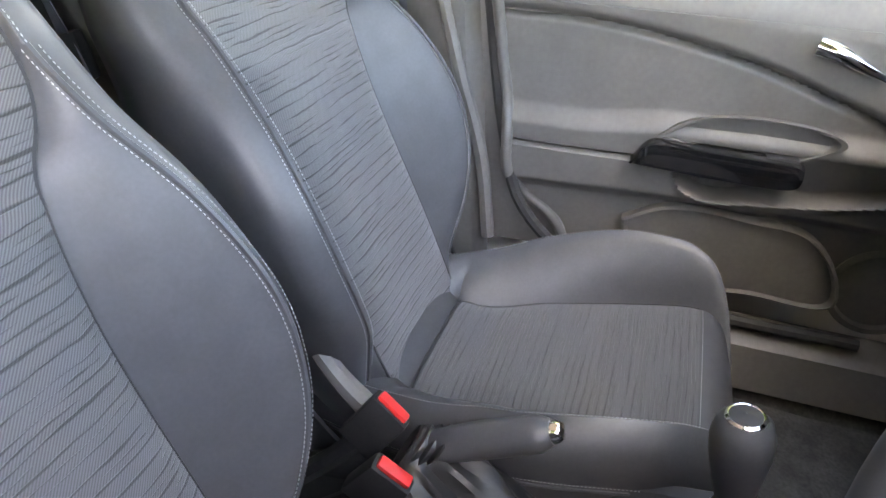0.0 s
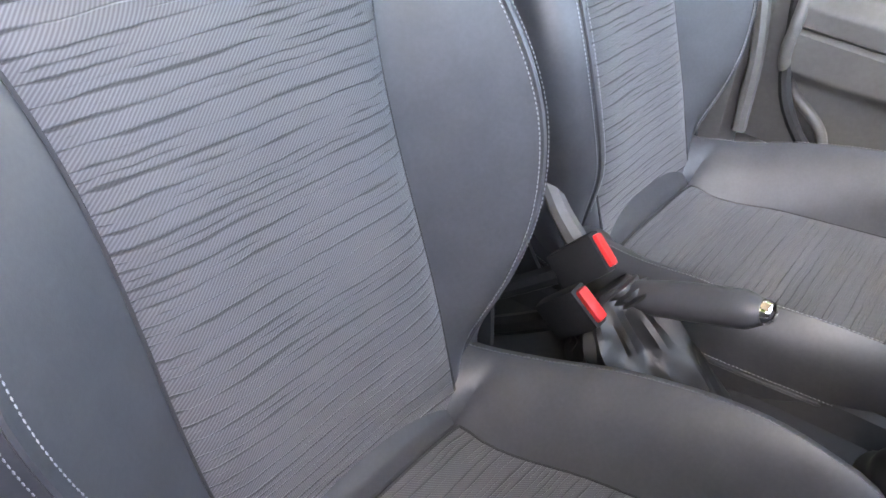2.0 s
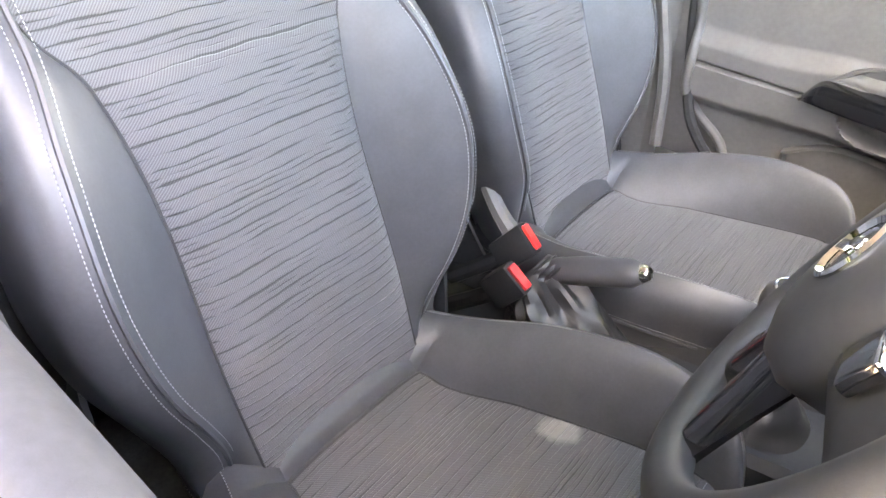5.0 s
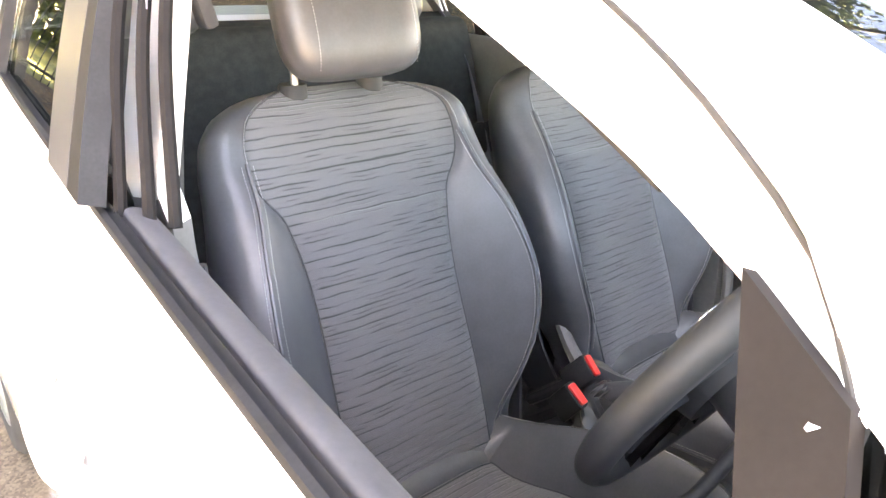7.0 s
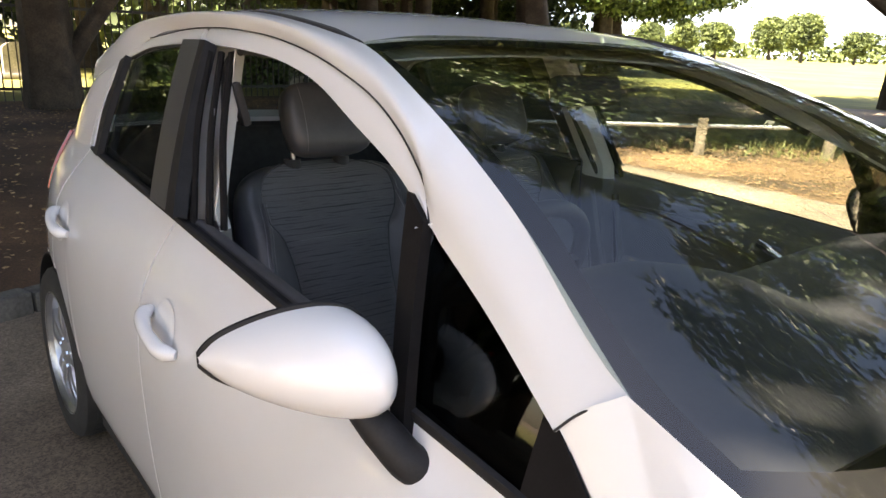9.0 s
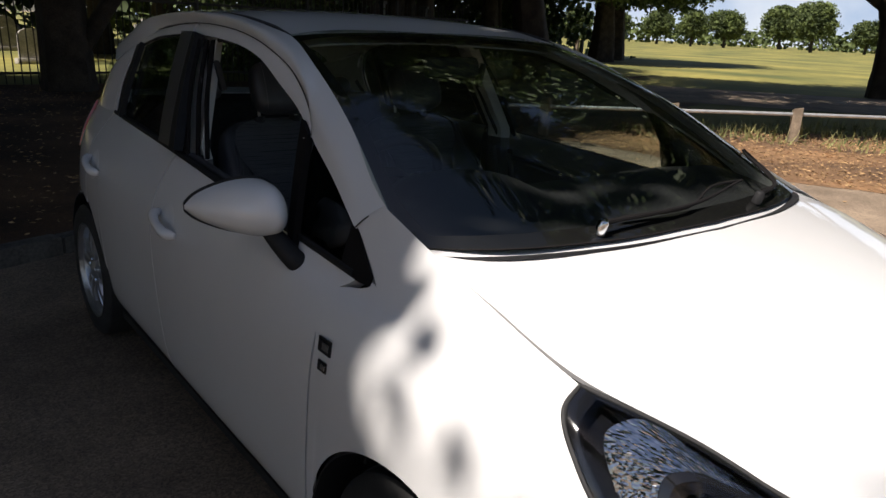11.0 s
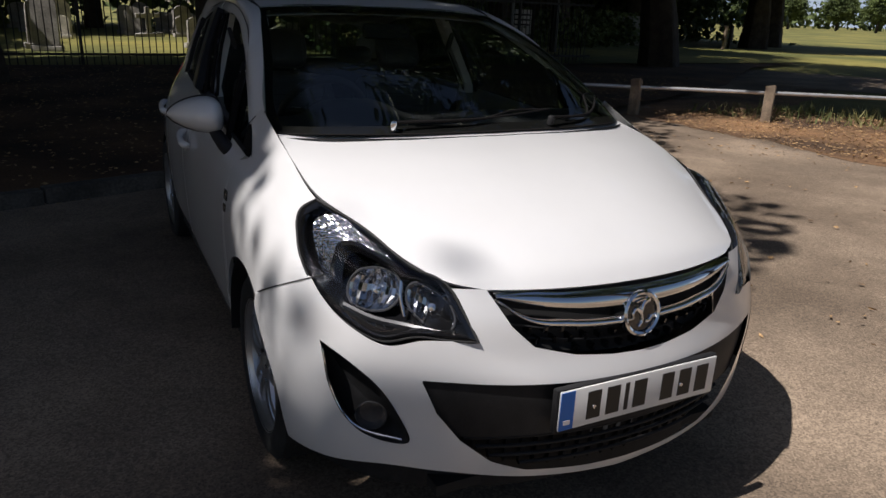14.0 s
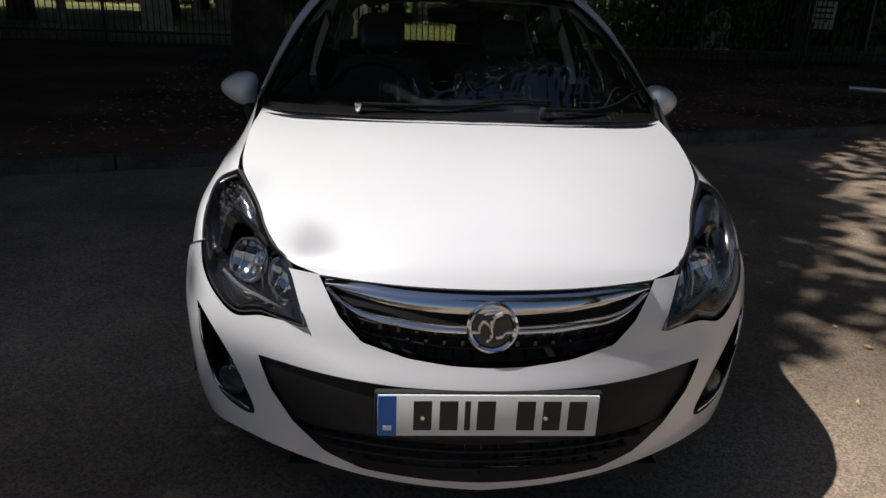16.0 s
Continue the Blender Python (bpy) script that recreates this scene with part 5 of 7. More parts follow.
    fr = np.concatenate([sides[-1][2][-1][::-1], sides[-1][1][-1][::-1], whole[-1], sides[1][1][-1], sides[1][2][-1]])
    rows = [fr, fr * (0.98, 1, 0) + (0, 0.006, 0) + np.stack([0 * fr[:, 0], 0 * fr[:, 0], np.minimum(fr[:, 2], 0.455)], -1), fr * (0.97, 1, 0) + (0, 0.004, 0) + np.stack([0 * fr[:, 0], 0 * fr[:, 0], np.minimum(fr[:, 2], 0.40)], -1), fr * (0.95, 1, 0) + (0, -0.01, 0.33)]
    piece("cushion_front", np.array(rows), LEATHER, cm, out=(0, -1.2, 0.4))
    part("seat_base", boxed((0.44, 0.44, 0.12), (0, 0.03, 0.11), None, 0.02), TRIM_DARK, seat)
    for sg in (1, -1):
        part("seat_rail", boxed((0.04, 0.52, 0.06), (sg * 0.2, 0.03, 0.03), None, 0.008), ALLOY, seat)
    return seat


front_seat(0.32, "grey driver's seat in ribbed cloth and leatherette, head restraint raised", 21.4, -0.166, 0.25, -1, 0.0, 0.045, FAB_FLECK, (0.0, 0.0))
front_seat(-0.315, "grey passenger seat in ribbed cloth and leatherette, reclined", 24.0, -0.192, 0.25, 1, -0.025, 0.042, FAB_SEAT, (0.03, 0.05))

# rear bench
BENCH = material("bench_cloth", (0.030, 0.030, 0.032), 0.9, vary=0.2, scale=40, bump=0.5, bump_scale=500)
rear = tagged(new("rear_bench"), "dark grey rear bench with an upright backrest", "car seat")
rear.matrix_basis = pose(0, -2.1, 0.25)
P = np.array([[(x, y + 0.02 * math.cos(x * 9), z) for x in np.linspace(-0.60, 0.60, 31)] for y, z in ((0.02, 0.26), (-0.03, 0.36), (-0.10, 0.62), (-0.16, 0.80), (-0.19, 0.84), (-0.24, 0.845), (-0.28, 0.81), (-0.26, 0.3))])
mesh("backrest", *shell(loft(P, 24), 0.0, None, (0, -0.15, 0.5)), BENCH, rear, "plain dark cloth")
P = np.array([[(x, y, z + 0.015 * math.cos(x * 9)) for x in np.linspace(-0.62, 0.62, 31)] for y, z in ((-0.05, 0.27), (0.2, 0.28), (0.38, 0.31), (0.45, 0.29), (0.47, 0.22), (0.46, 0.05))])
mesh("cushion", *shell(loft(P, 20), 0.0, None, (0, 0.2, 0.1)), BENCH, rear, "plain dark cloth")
for x in (-0.34, 0.34):
    H2 = np.array([[(x + 0.12 * math.copysign(abs(math.cos(p)) ** 0.4, math.cos(p)) * math.copysign(abs(math.cos(t)) ** 0.6, math.cos(t)), -0.215 + 0.045 * math.cos(p) * math.sin(t), 0.885 + 0.055 * math.sin(p)) for t in np.linspace(0, 2 * math.pi, 22)] for p in np.linspace(-math.pi / 2, math.pi / 2, 12)])
    mesh("head_restraint", *shell(H2, 0.0, None, (x, -0.215, 0.885)), LEATHER, rear)
part("parcel_shelf", boxed((1.10, 0.50, 0.03), (0, -2.66, 1.005), None, 0.008), TRIM_DARK, car, "black parcel shelf")


# strap helper
def strap(name, pts, wide, flat, mat, parent, label="", n=30):
    c = curve(pts, n)
    s = np.asarray(flat, float) * wide / 2
    P = np.stack([c - s, c + s])
    return mesh(name, *shell(P, 0.002), mat, parent, label)


strap("seat_belt", [(-0.56, -2.42, 1.16), (-0.575, -2.30, 1.05), (-0.58, -2.14, 0.78), (-0.56, -2.05, 0.60)], 0.046, (0.3, 0.85, 0.4), WEB, car, "grey rear seat belt")
part("belt_anchor", boxed((0.03, 0.07, 0.10), (-0.585, -2.135, 0.75), Matrix.Rotation(0.3, 4, "X"), 0.012), TRIM_DARK, car)
for sg in (1, -1):
    strap("seat_belt", [(sg * 0.63, -1.445, 1.255), (sg * 0.66, -1.45, 1.0), (sg * 0.655, -1.45, 0.6), (sg * 0.65, -1.44, 0.35)], 0.046, (0.25, 0.95, 0), WEB, car, "grey seat belt on the pillar")
    part("belt_guide", boxed((0.02, 0.035, 0.10), (sg * 0.572, -1.44, 1.262), Matrix.Rotation(sg * 0.25, 4, "Y"), 0.008), TRIM_DARK, car)
    # pillar lining: pale above the belt line, dark below
    for z0, z1, mt in ((1.004, 1.38, TRIM_LIGHT), (0.30, 1.004, TRIM)):
        P = np.array([[((0.64 if z < 1.02 else 0.655 - 0.33 * (z - 1.02)) * sg, y - 0.35 * (z - 1.02) * (1 if z > 1.02 else 0.25), z) for z in np.linspace(z0, z1, 10)] for y in (-1.335, -1.355, -1.43, -1.47)])
        P[[0, -1], :, 0] += sg * 0.03
        mesh("pillar_lining", *shell(P, 0.004, None, None), mt, car, "pale pillar lining" if mt is TRIM_LIGHT else "")
    for (xa, ya), (xb, yb) in (((0.716, -1.372), (0.602, -1.525)), ((0.694, -1.338), (0.586, -1.497)), ((0.676, -1.305), (0.574, -1.47))):
        mesh("door_seal", *tube(curve([(sg * xa, ya, 1.015), (sg * (xa + xb) / 2 + sg * 0.012, (ya + yb) / 2 + 0.004, 1.20), (sg * xb, yb, 1.37)], 20), 0.008, 8), DIVIDER, car)
    # cant rail lining and headlining edge
    rl = up_edge[14:52] * (sg, 1, 1)
    lo = low_edge[14:52] * (sg, 1, 1)
    mesh("rail_lining", *shell(np.array([lo - (sg * 0.014, 0, -0.014), (lo + rl) / 2 - (sg * 0.034, 0, -0.004), rl - (sg * 0.03, 0, 0.03)]), 0.003), TRIM_LIGHT, car)
    ap = np.array([low_edge[:15] * (sg, 1, 1) - (sg * 0.013, 0, -0.012), (low_edge[:15] + up_edge[:15]) / 2 * (sg, 1, 1) - (sg * 0.026, 0.01, -0.004), up_edge[:15] * (sg, 1, 1) - (sg * 0.02, 0.03, 0.02)])
    mesh("screen_pillar_lining", *shell(ap, 0.003), TRIM, car)
v, f = shell(R - (0, 0, 0.035), 0.004, None, (0, -1.8, 1.0))
mesh("headlining", v, f, TRIM_LIGHT, car, "pale grey headlining")
# doors inside: shoulder ledge and card
for sg in (1, -1):
    k = 0 if sg > 0 else 1
    for y0, y1, dr in ((-0.30, -1.37, front_doors[k]), (-1.50, -2.36, rear_doors[k])):
        ys_ = np.linspace(y0, y1, 24)
        rows = []
        for y in ys_:
            bz = belt_z(y)
            bx = float(side(y, 5)[0])
            rows.append([(sg * (bx - 0.019), y, bz + 0.000), (sg * (bx - 0.023), y, bz + 0.012), (sg * (bx - 0.040), y, bz + 0.011), (sg * (bx - 0.058), y, bz - 0.004), (sg * (bx - 0.072), y, bz - 0.05), (sg * (bx - 0.072), y, bz - 0.12), (sg * (bx - 0.068), y, 0.74), (sg * (bx - 0.055), y, 0.60), (sg * (bx - 0.05), y, 0.47)])
        # the right doors' lining has half the tone of the left doors'
        mesh("door_card", *shell(loft(np.array(rows).transpose(1, 0, 2), 30), 0.004, None, (sg * 2, -1, 0.7)), RIGHT_CARD if sg > 0 else TRIM, dr, "moulded grey door lining")
        sh = np.array([[r[j] for r in rows] for j in range(9)])
# passenger door: panel, armrest, pull, release lever, pocket
pdoor = front_doors[1]


CARD_Y = np.linspace(-1.45, -0.2, 60)
CARD_X, CARD_Z = np.array([float(side(y, 5)[0]) for y in CARD_Y]), np.array([belt_z(y) for y in CARD_Y])


def card_x(y, z, out=0.0):
    y, z = y + 0.014, z - 0.029
    bx, bz = np.interp(y, CARD_Y, CARD_X), np.interp(y, CARD_Y, CARD_Z)
    x = np.interp(z, (0.47, 0.60, 0.74, bz - 0.12, bz - 0.05, bz - 0.006), (bx - 0.05, bx - 0.055, bx - 0.068, bx - 0.072, bx - 0.080, bx - 0.075))
    return np.array((-(x - 0.0) + out, y, z))


def on_card(pts, n, out, closed=True):
    c = curve([(0, a, b) for a, b in (pts + pts[:1] if closed else pts)], n)
    return np.array([card_x(p[1], p[2], out) for p in (c[:-1] if closed else c)])


# the lining's relief: groove under the shoulder, soft insert with a step, padded ledge, bowl, pocket
GROOVE = hermite((-1.284, -1.171, -1.08, -0.991, -0.906, -0.76, -0.60), (0.949, 0.947, 0.938, 0.923, 0.905, 0.858, 0.80))
BOWL_LOW = hermite((-0.985, -0.969, -0.941, -0.843, -0.707, -0.62), (0.722, 0.691, 0.673, 0.676, 0.694, 0.715))


def sstep(v, a, b):
    t = np.clip((v - a) / (b - a), 0, 1)
    return t * t * (3 - 2 * t)


def lining(y, z):
    g = float(GROOVE(y))
    o = 0.012 + 0.016 * sstep(z, g - 0.004, g + 0.02)
    o -= 0.014 * math.exp(-(((z - g) / 0.006) ** 2))
    step_z = 0.787 + 0.016 * sstep(y, -1.15, -0.99)
    ledge = (1 - sstep(z, step_z - 0.025, step_z + 0.012))
    o += 0.022 * ledge
    o -= 0.012 * math.exp(-(((z - 0.727) / 0.0035) ** 2)) * (1 - sstep(y, -1.05, -1.03))
    low = 0.640 + 0.008 * sstep(y, -1.2, -1.0)
    o -= 0.030 * (1 - sstep(z, low - 0.012, low + 0.02))
    if y > -0.995:
        b = float(BOWL_LOW(y))
        t = sstep(z, b, b + 0.016) * (1 - sstep(z, 0.758, 0.772)) * sstep(y, -0.993, -0.97)
        rim_ = math.exp(-(((z - b) / 0.010) ** 2)) * sstep(y, -0.995, -0.975)
        o += 0.010 * rim_ - 0.045 * t
    return card_x(y, z, o + 0.004)


yy_, zz2 = np.linspace(-1.262, -0.50, 130), np.linspace(0.50, 0.972, 130)
P = np.array([[lining(y - 0.035 * sstep(z, 0.7, 0.97) * (1 if y < -1.0 else (-0.5 - y) / 0.5) + 0.13 * (1 - sstep(z, 0.52, 0.70)) ** 2 * max(0, (-0.9 - y) / 0.36), z) for z in zz2] for y in yy_])
mesh("door_panel", *shell(P, 0.003, None, (-2, -1, 0.7)), TRIM, pdoor, "moulded grey door lining with a padded ledge")
rim_c = curve([tuple(P[0, j] + (0.004, -0.004, 0)) for j in range(129, -1, -16)] + [tuple(P[22, 0])], 60)
mesh("lining_rim", *tube(rim_c, 0.010, 10), TRIM, pdoor)
wedge = []
for y, zb, zt in ((-1.052, 0.726, 0.730), (-1.030, 0.724, 0.764), (-1.00, 0.722, 0.770), (-0.93, 0.718, 0.768), (-0.85, 0.716, 0.766), (-0.80, 0.718, 0.764), (-0.785, 0.726, 0.758)):
    wedge.append([card_x(y, zb, 0.030), card_x(y, zb, 0.058), card_x(y, (zb + zt) / 2, 0.066), card_x(y, zt - 0.004, 0.060), card_x(y, zt, 0.050), card_x(y, zt, 0.026)])
mesh("pull_handle", *shell(loft(np.array(wedge), 30), 0.003), GLOSS, pdoor, "gloss black pull handle")
tr_ = on_card([(-1.02, 0.772), (-0.78, 0.768), (-0.74, 0.79), (-0.98, 0.803)], 40, 0.0)
trc = tr_.mean(0)
Q = np.array([tr_ + (0.030, 0, 0), tr_ + (0.042, 0, 0), trc + (tr_ - trc) * 0.93 + (0.042, 0, 0), trc + (tr_ - trc) * 0.86 + (0.030, 0, 0), trc + (tr_ - trc) * 0.02 + (0.028, 0, 0)])
mesh("switch_tray", *shell(np.concatenate([Q, Q[:, :1]], 1), 0.0), TRIM, pdoor)
part("window_switch", boxed((0.022, 0.05, 0.010), tuple(card_x(-0.82, 0.764, 0.04)), None, 0.003), TRIM_DARK, pdoor)
rc = on_card([(-0.835, 0.968), (-0.81, 0.918), (-0.70, 0.895), (-0.685, 0.915), (-0.72, 0.96)], 40, 0.018)
rcc = rc.mean(0)
Q = np.array([rc + (0.010, 0, 0), rcc + (rc - rcc) * 0.9 + (0.012, 0, 0), rcc + (rc - rcc) * 0.8 + (0.002, 0, 0), rcc + (rc - rcc) * 0.02 + (0.002, 0, 0)])
mesh("release_recess", *shell(np.concatenate([Q, Q[:, :1]], 1), 0.0), CHROME, pdoor, "bright release surround")
lv = np.array([card_x(y, z, o) for y, z, o in ((-0.815, 0.945, 0.030), (-0.79, 0.94, 0.040), (-0.755, 0.925, 0.042), (-0.715, 0.908, 0.036))])
mesh("release_lever", *tube(curve(lv, 16), np.interp(np.linspace(0, 1, 16), (0, 0.25, 1), (0.016, 0.014, 0.006)), 10), CHROME, pdoor, "chrome door release")
pk = on_card([(-1.05, 0.60), (-0.99, 0.634), (-0.83, 0.636), (-0.74, 0.625), (-0.68, 0.567), (-0.66, 0.50), (-0.80, 0.488), (-1.03, 0.50)], 60, 0.0)
pc = pk.mean(0)
Q = np.array([pk, pk + (0.030, 0, 0), pc + (pk - pc) * 0.97 + (0.034, 0, 0), pc + (pk - pc) * 0.94 + (0.022, 0, 0), pc + (pk - pc) * 0.5 + (0.024, 0, 0), pc + (pk - pc) * 0.02 + (0.024, 0, 0)])
mesh("door_pocket", *shell(np.concatenate([Q, Q[:, :1]], 1), 0.0), TRIM, pdoor, "moulded door pocket")
mesh("speaker_ring", *on_disc([(0.085, 0.0), (0.083, 0.012), (0.072, 0.014), (0.068, 0.004), (0.001, 0.003)], card_x(-0.60, 0.53, 0.004), (1, 0, 0.05), 36), TRIM, pdoor)
for sg in (1, -1):
    # sill steps, weather strips round the openings
    for dy, zt, mt in ((0, 0.445, TRIM_LIGHT), ):
        P = np.array([[(sg * x, y, z) for x, z in ((0.60, 0.30), (0.615, 0.385), (0.64, 0.40), (0.70, 0.40), (0.715, 0.36))] for y in np.linspace(-0.40, -2.1, 12)])
        mesh("sill_step", *shell(P, 0.004, None, (sg * 0.65, -1, 0.2)), TRIM, car, "scuffed grey sill step")
    ws2 = curve([(sg * 0.655, -1.31, 0.96), (sg * 0.652, -1.262, 0.70), (sg * 0.648, -1.225, 0.58), (sg * 0.645, -1.10, 0.47), (sg * 0.642, -0.90, 0.425), (sg * 0.64, -0.6, 0.42)], 40)
    mesh("weather_strip", *tube(ws2, 0.011, 8), RUBBER, car)
    rg = curve([(sg * 0.640, -1.392, 0.96), (sg * 0.638, -1.345, 0.80), (sg * 0.636, -1.300, 0.66), (sg * 0.634, -1.275, 0.50)], 24)
    mesh("pillar_edge", *tube(rg, 0.013, 8), TRIM, car)
    ws3 = curve([(sg * 0.655, -1.365, 0.98), (sg * 0.61, -1.44, 1.14), (sg * 0.562, -1.52, 1.35), (sg * 0.562, -1.30, 1.375), (sg * 0.588, -1.0, 1.332), (sg * 0.634, -0.72, 1.228)], 50)
    mesh("weather_strip", *tube(ws3, 0.008, 8), RUBBER, car)

# floor and tunnel
P = np.array([[(x, y, z) for x, z in ((-0.66, 0.33), (-0.60, 0.27), (-0.20, 0.25), (-0.12, 0.33), (0, 0.36), (0.12, 0.33), (0.20, 0.25), (0.60, 0.27), (0.66, 0.33))] for y in np.linspace(-0.2, -2.2, 14)])
mesh("floor_carpet", *shell(P, 0.006, None, (0, -1, 0)), CARPET, car, "worn dark carpet")
part("floor_mat", boxed((0.38, 0.50, 0.012), (-0.40, -0.55, 0.268), Matrix.Rotation(-0.06, 4, "X"), 0.005), CARPET, car, "grey carpet mat")
# dashboard: a profile swept across the car
prof = [(-0.10, 1.015), (-0.22, 1.040), (-0.38, 1.050), (-0.52, 1.025), (-0.60, 0.97), (-0.625, 0.90), (-0.60, 0.80), (-0.57, 0.68), (-0.50, 0.52), (-0.40, 0.40)]
xs_ = np.linspace(-0.68, 0.68, 47)
P = []
for x in xs_:
    hood = math.exp(-(((x - 0.335) / 0.15) ** 4))
    cs = math.exp(-((x / 0.14) ** 6))
    fold = 0.10 * max(0, (abs(x) - 0.5) / 0.18) ** 2
    row = []
    for k, (y, z) in enumerate(prof):
        zz_ = z + (0.055 * hood if 2 <= k <= 4 else 0) - (0.10 * 0 if k else 0)
        yy = y - (0.05 * hood if k in (3, 4) else 0) + (0.05 * hood if k in (5, 6) else 0) - (0.05 * cs if k >= 5 else 0) + fold * (1 if k > 2 else 0) - (0.05 * min(1, abs(x) / 0.68) ** 2 if k < 2 else 0)
        row.append((x, yy, min(zz_, 1.05 + 0.05 * hood)))
    P.append(row)
D = loft(np.array(P).transpose(1, 0, 2), 40)
dash = mesh("dashboard", *shell(D[:18], 0.006, None, (0, 0.3, 0.6)), DASH, car, "dark grey moulded dashboard")
mesh("lower_dash", *shell(D[17:], 0.006, None, (0, 0.3, 0.6)), DASH_LOW, dash, "pale grey lower dash panel")
part("centre_stack", boxed((0.235, 0.03, 0.30), (0, -0.655, 0.80), Matrix.Rotation(radians(14), 4, "X"), 0.02), SATIN, car, "dark centre console with controls")
for zc_ in (0.72, 0.80, 0.87):
    part("control_panel", boxed((0.19, 0.02, 0.045), (0, -0.672 - (zc_ - 0.8) * 0.25, zc_), Matrix.Rotation(radians(14), 4, "X"), 0.008), GLOSS, car)
for sx in (-0.55, -0.13, 0.13, 0.57):
    mesh("air_vent", *on_disc([(0.042, 0.0), (0.040, 0.012), (0.033, 0.012), (0.031, 0.002), (0.001, 0.0)], (sx, -0.632 + 0.1 * max(0, (abs(sx) - 0.5) / 0.18) ** 2, 0.925), (0, -1, 0.25), 28), BLACK, car)
part("instrument_cluster", boxed((0.26, 0.03, 0.11), (0.335, -0.595, 0.965), Matrix.Rotation(radians(-20), 4, "X"), 0.012), GLOSS, car)
# steering wheel
WM = pose(0.335, -0.797, 0.982, 64, 0, 0)
sw_a = np.linspace(0, 2 * math.pi, 73)[:-1]
rim_v, rim_f = tube(np.stack([0.178 * np.cos(sw_a), 0.178 * np.sin(sw_a), 0 * sw_a], -1), 0.0165, 14, True)
steer = mesh("steering_wheel", rim_v, rim_f, WHEEL_SKIN, car, "three-spoke leather steering wheel with a chrome badge")
steer.matrix_basis = WM
hub = []
for r, h in ((0.0005, 0.040), (0.03, 0.040), (0.055, 0.036), (0.070, 0.026), (0.076, 0.010), (0.070, -0.02)):
    hub.append([(r * math.cos(a) * 1.15, r * math.sin(a) * (0.95 if math.sin(a) > 0 else 1.1), h) for a in np.linspace(0, 2 * math.pi, 41)])
mesh("airbag_cover", *shell(np.array(hub), 0.0), TRIM_DARK, steer)
for a0, wd in ((0.12, 0.030), (math.pi - 0.12, 0.030), (-math.pi / 2 - 0.28, 0.022), (-math.pi / 2 + 0.28, 0.022)):
    rows = []
    for t in np.linspace(0, 1, 8):
        r = 0.060 + 0.112 * t
        ca, sa = math.cos(a0), math.sin(a0)
        hgt = 0.024 - 0.018 * t
        rows.append([(r * ca - o * wd * sa, r * sa + o * wd * ca, hgt - 0.012 * abs(o) ** 3) for o in np.linspace(-1, 1, 7) * (1 + 0.3 * (1 - t))])
    mesh("wheel_spoke", *shell(np.array(rows), 0.012, None, (0, 0, -0.1)), TRIM_DARK if wd > 0.025 else GLOSS, steer)
mesh("wheel_badge", *on_disc([(0.026, 0.036), (0.027, 0.042), (0.024, 0.044), (0.021, 0.041)], (0, 0.0, 0), (0, 0, 1), 32), CHROME, steer)
mesh("badge_disc", *on_disc([(0.0225, 0.0405), (0.0005, 0.042)], (0, 0, 0), (0, 0, 1), 24), GLOSS, steer)
for s in (-1, 1):
    bmx = bmesh.new()
    box(bmx, (0.020, 0.008, 0.004), (s * 0.006, s * 0.006, 0.043), Matrix.Rotation(0.6, 4, "Z"), 0.0015)
    part("badge_relief", bmx, CHROME, steer)
    part("control_pod", boxed((0.036, 0.024, 0.010), (s * 0.108, 0.020, 0.020), Matrix.Rotation(s * 0.12, 4, "Z"), 0.004), GLOSS, steer, "gloss black control pod")
    part("pod_edge", boxed((0.038, 0.003, 0.011), (s * 0.108, 0.032, 0.020), Matrix.Rotation(s * 0.12, 4, "Z"), 0.0012), CHROME, steer)
cv, cf = tube(np.array([(0, 0, 0.0), (0, 0, -0.06), (0, 0.01, -0.22)]), (0.052, 0.058, 0.065), 20)
mesh("steering_column", cv, cf, TRIM_DARK, steer)
for s in (-1, 1):
    stv, stf = tube(curve([(s * 0.04, -0.02, -0.06), (s * 0.09, -0.055, -0.07), (s * 0.140, -0.085, -0.075), (s * 0.150, -0.09, -0.076)], 12), np.array([0.007] * 8 + [0.0085, 0.009, 0.0075, 0.001]), 12)
    mesh("column_stalk", stv, stf, BLACK, steer)
# centre console, hand brake, gear lever, buckles
P = np.array([[(x - 0.02, y, z) for x, z in ((-0.105, 0.35), (-0.10, zt - 0.012), (-0.088, zt), (-0.075, zt - 0.004), (-0.06, zt - 0.03), (0.06, zt - 0.03), (0.075, zt - 0.004), (0.088, zt), (0.10, zt - 0.012), (0.105, 0.35))] for y, zt in ((-1.42, 0.41), (-1.25, 0.44), (-1.05, 0.495), (-0.95, 0.515), (-0.80, 0.54), (-0.66, 0.58))])
mesh("centre_console", *shell(loft(P, 24), 0.004, None, (0, -1, 0.3)), TRIM_DARK, car, "dark grey centre console")
# hand brake in a creased gaiter
HX, HY, HZ = -0.028, -0.009, -0.034
hb = curve([(0.0, -1.175, 0.592), (0.0, -1.12, 0.624), (0.0, -1.07, 0.650), (0.0, -1.036, 0.668)], 20) + (HX, HY, HZ)
hand = mesh("hand_brake", *tube(hb, np.interp(np.linspace(0, 1, 20), (0, 0.1, 0.5, 0.9, 1), (0.017, 0.020, 0.022, 0.021, 0.014)), 14), LEATHER, car, "leather hand brake lever, chrome button")
mesh("brake_button", *on_disc([(0.0125, -0.004), (0.0125, 0.006), (0.009, 0.011), (0.0005, 0.012)], hb[-1], (0, 0.86, 0.5), 18), CHROME, hand)
rng = np.random.RandomState(4)
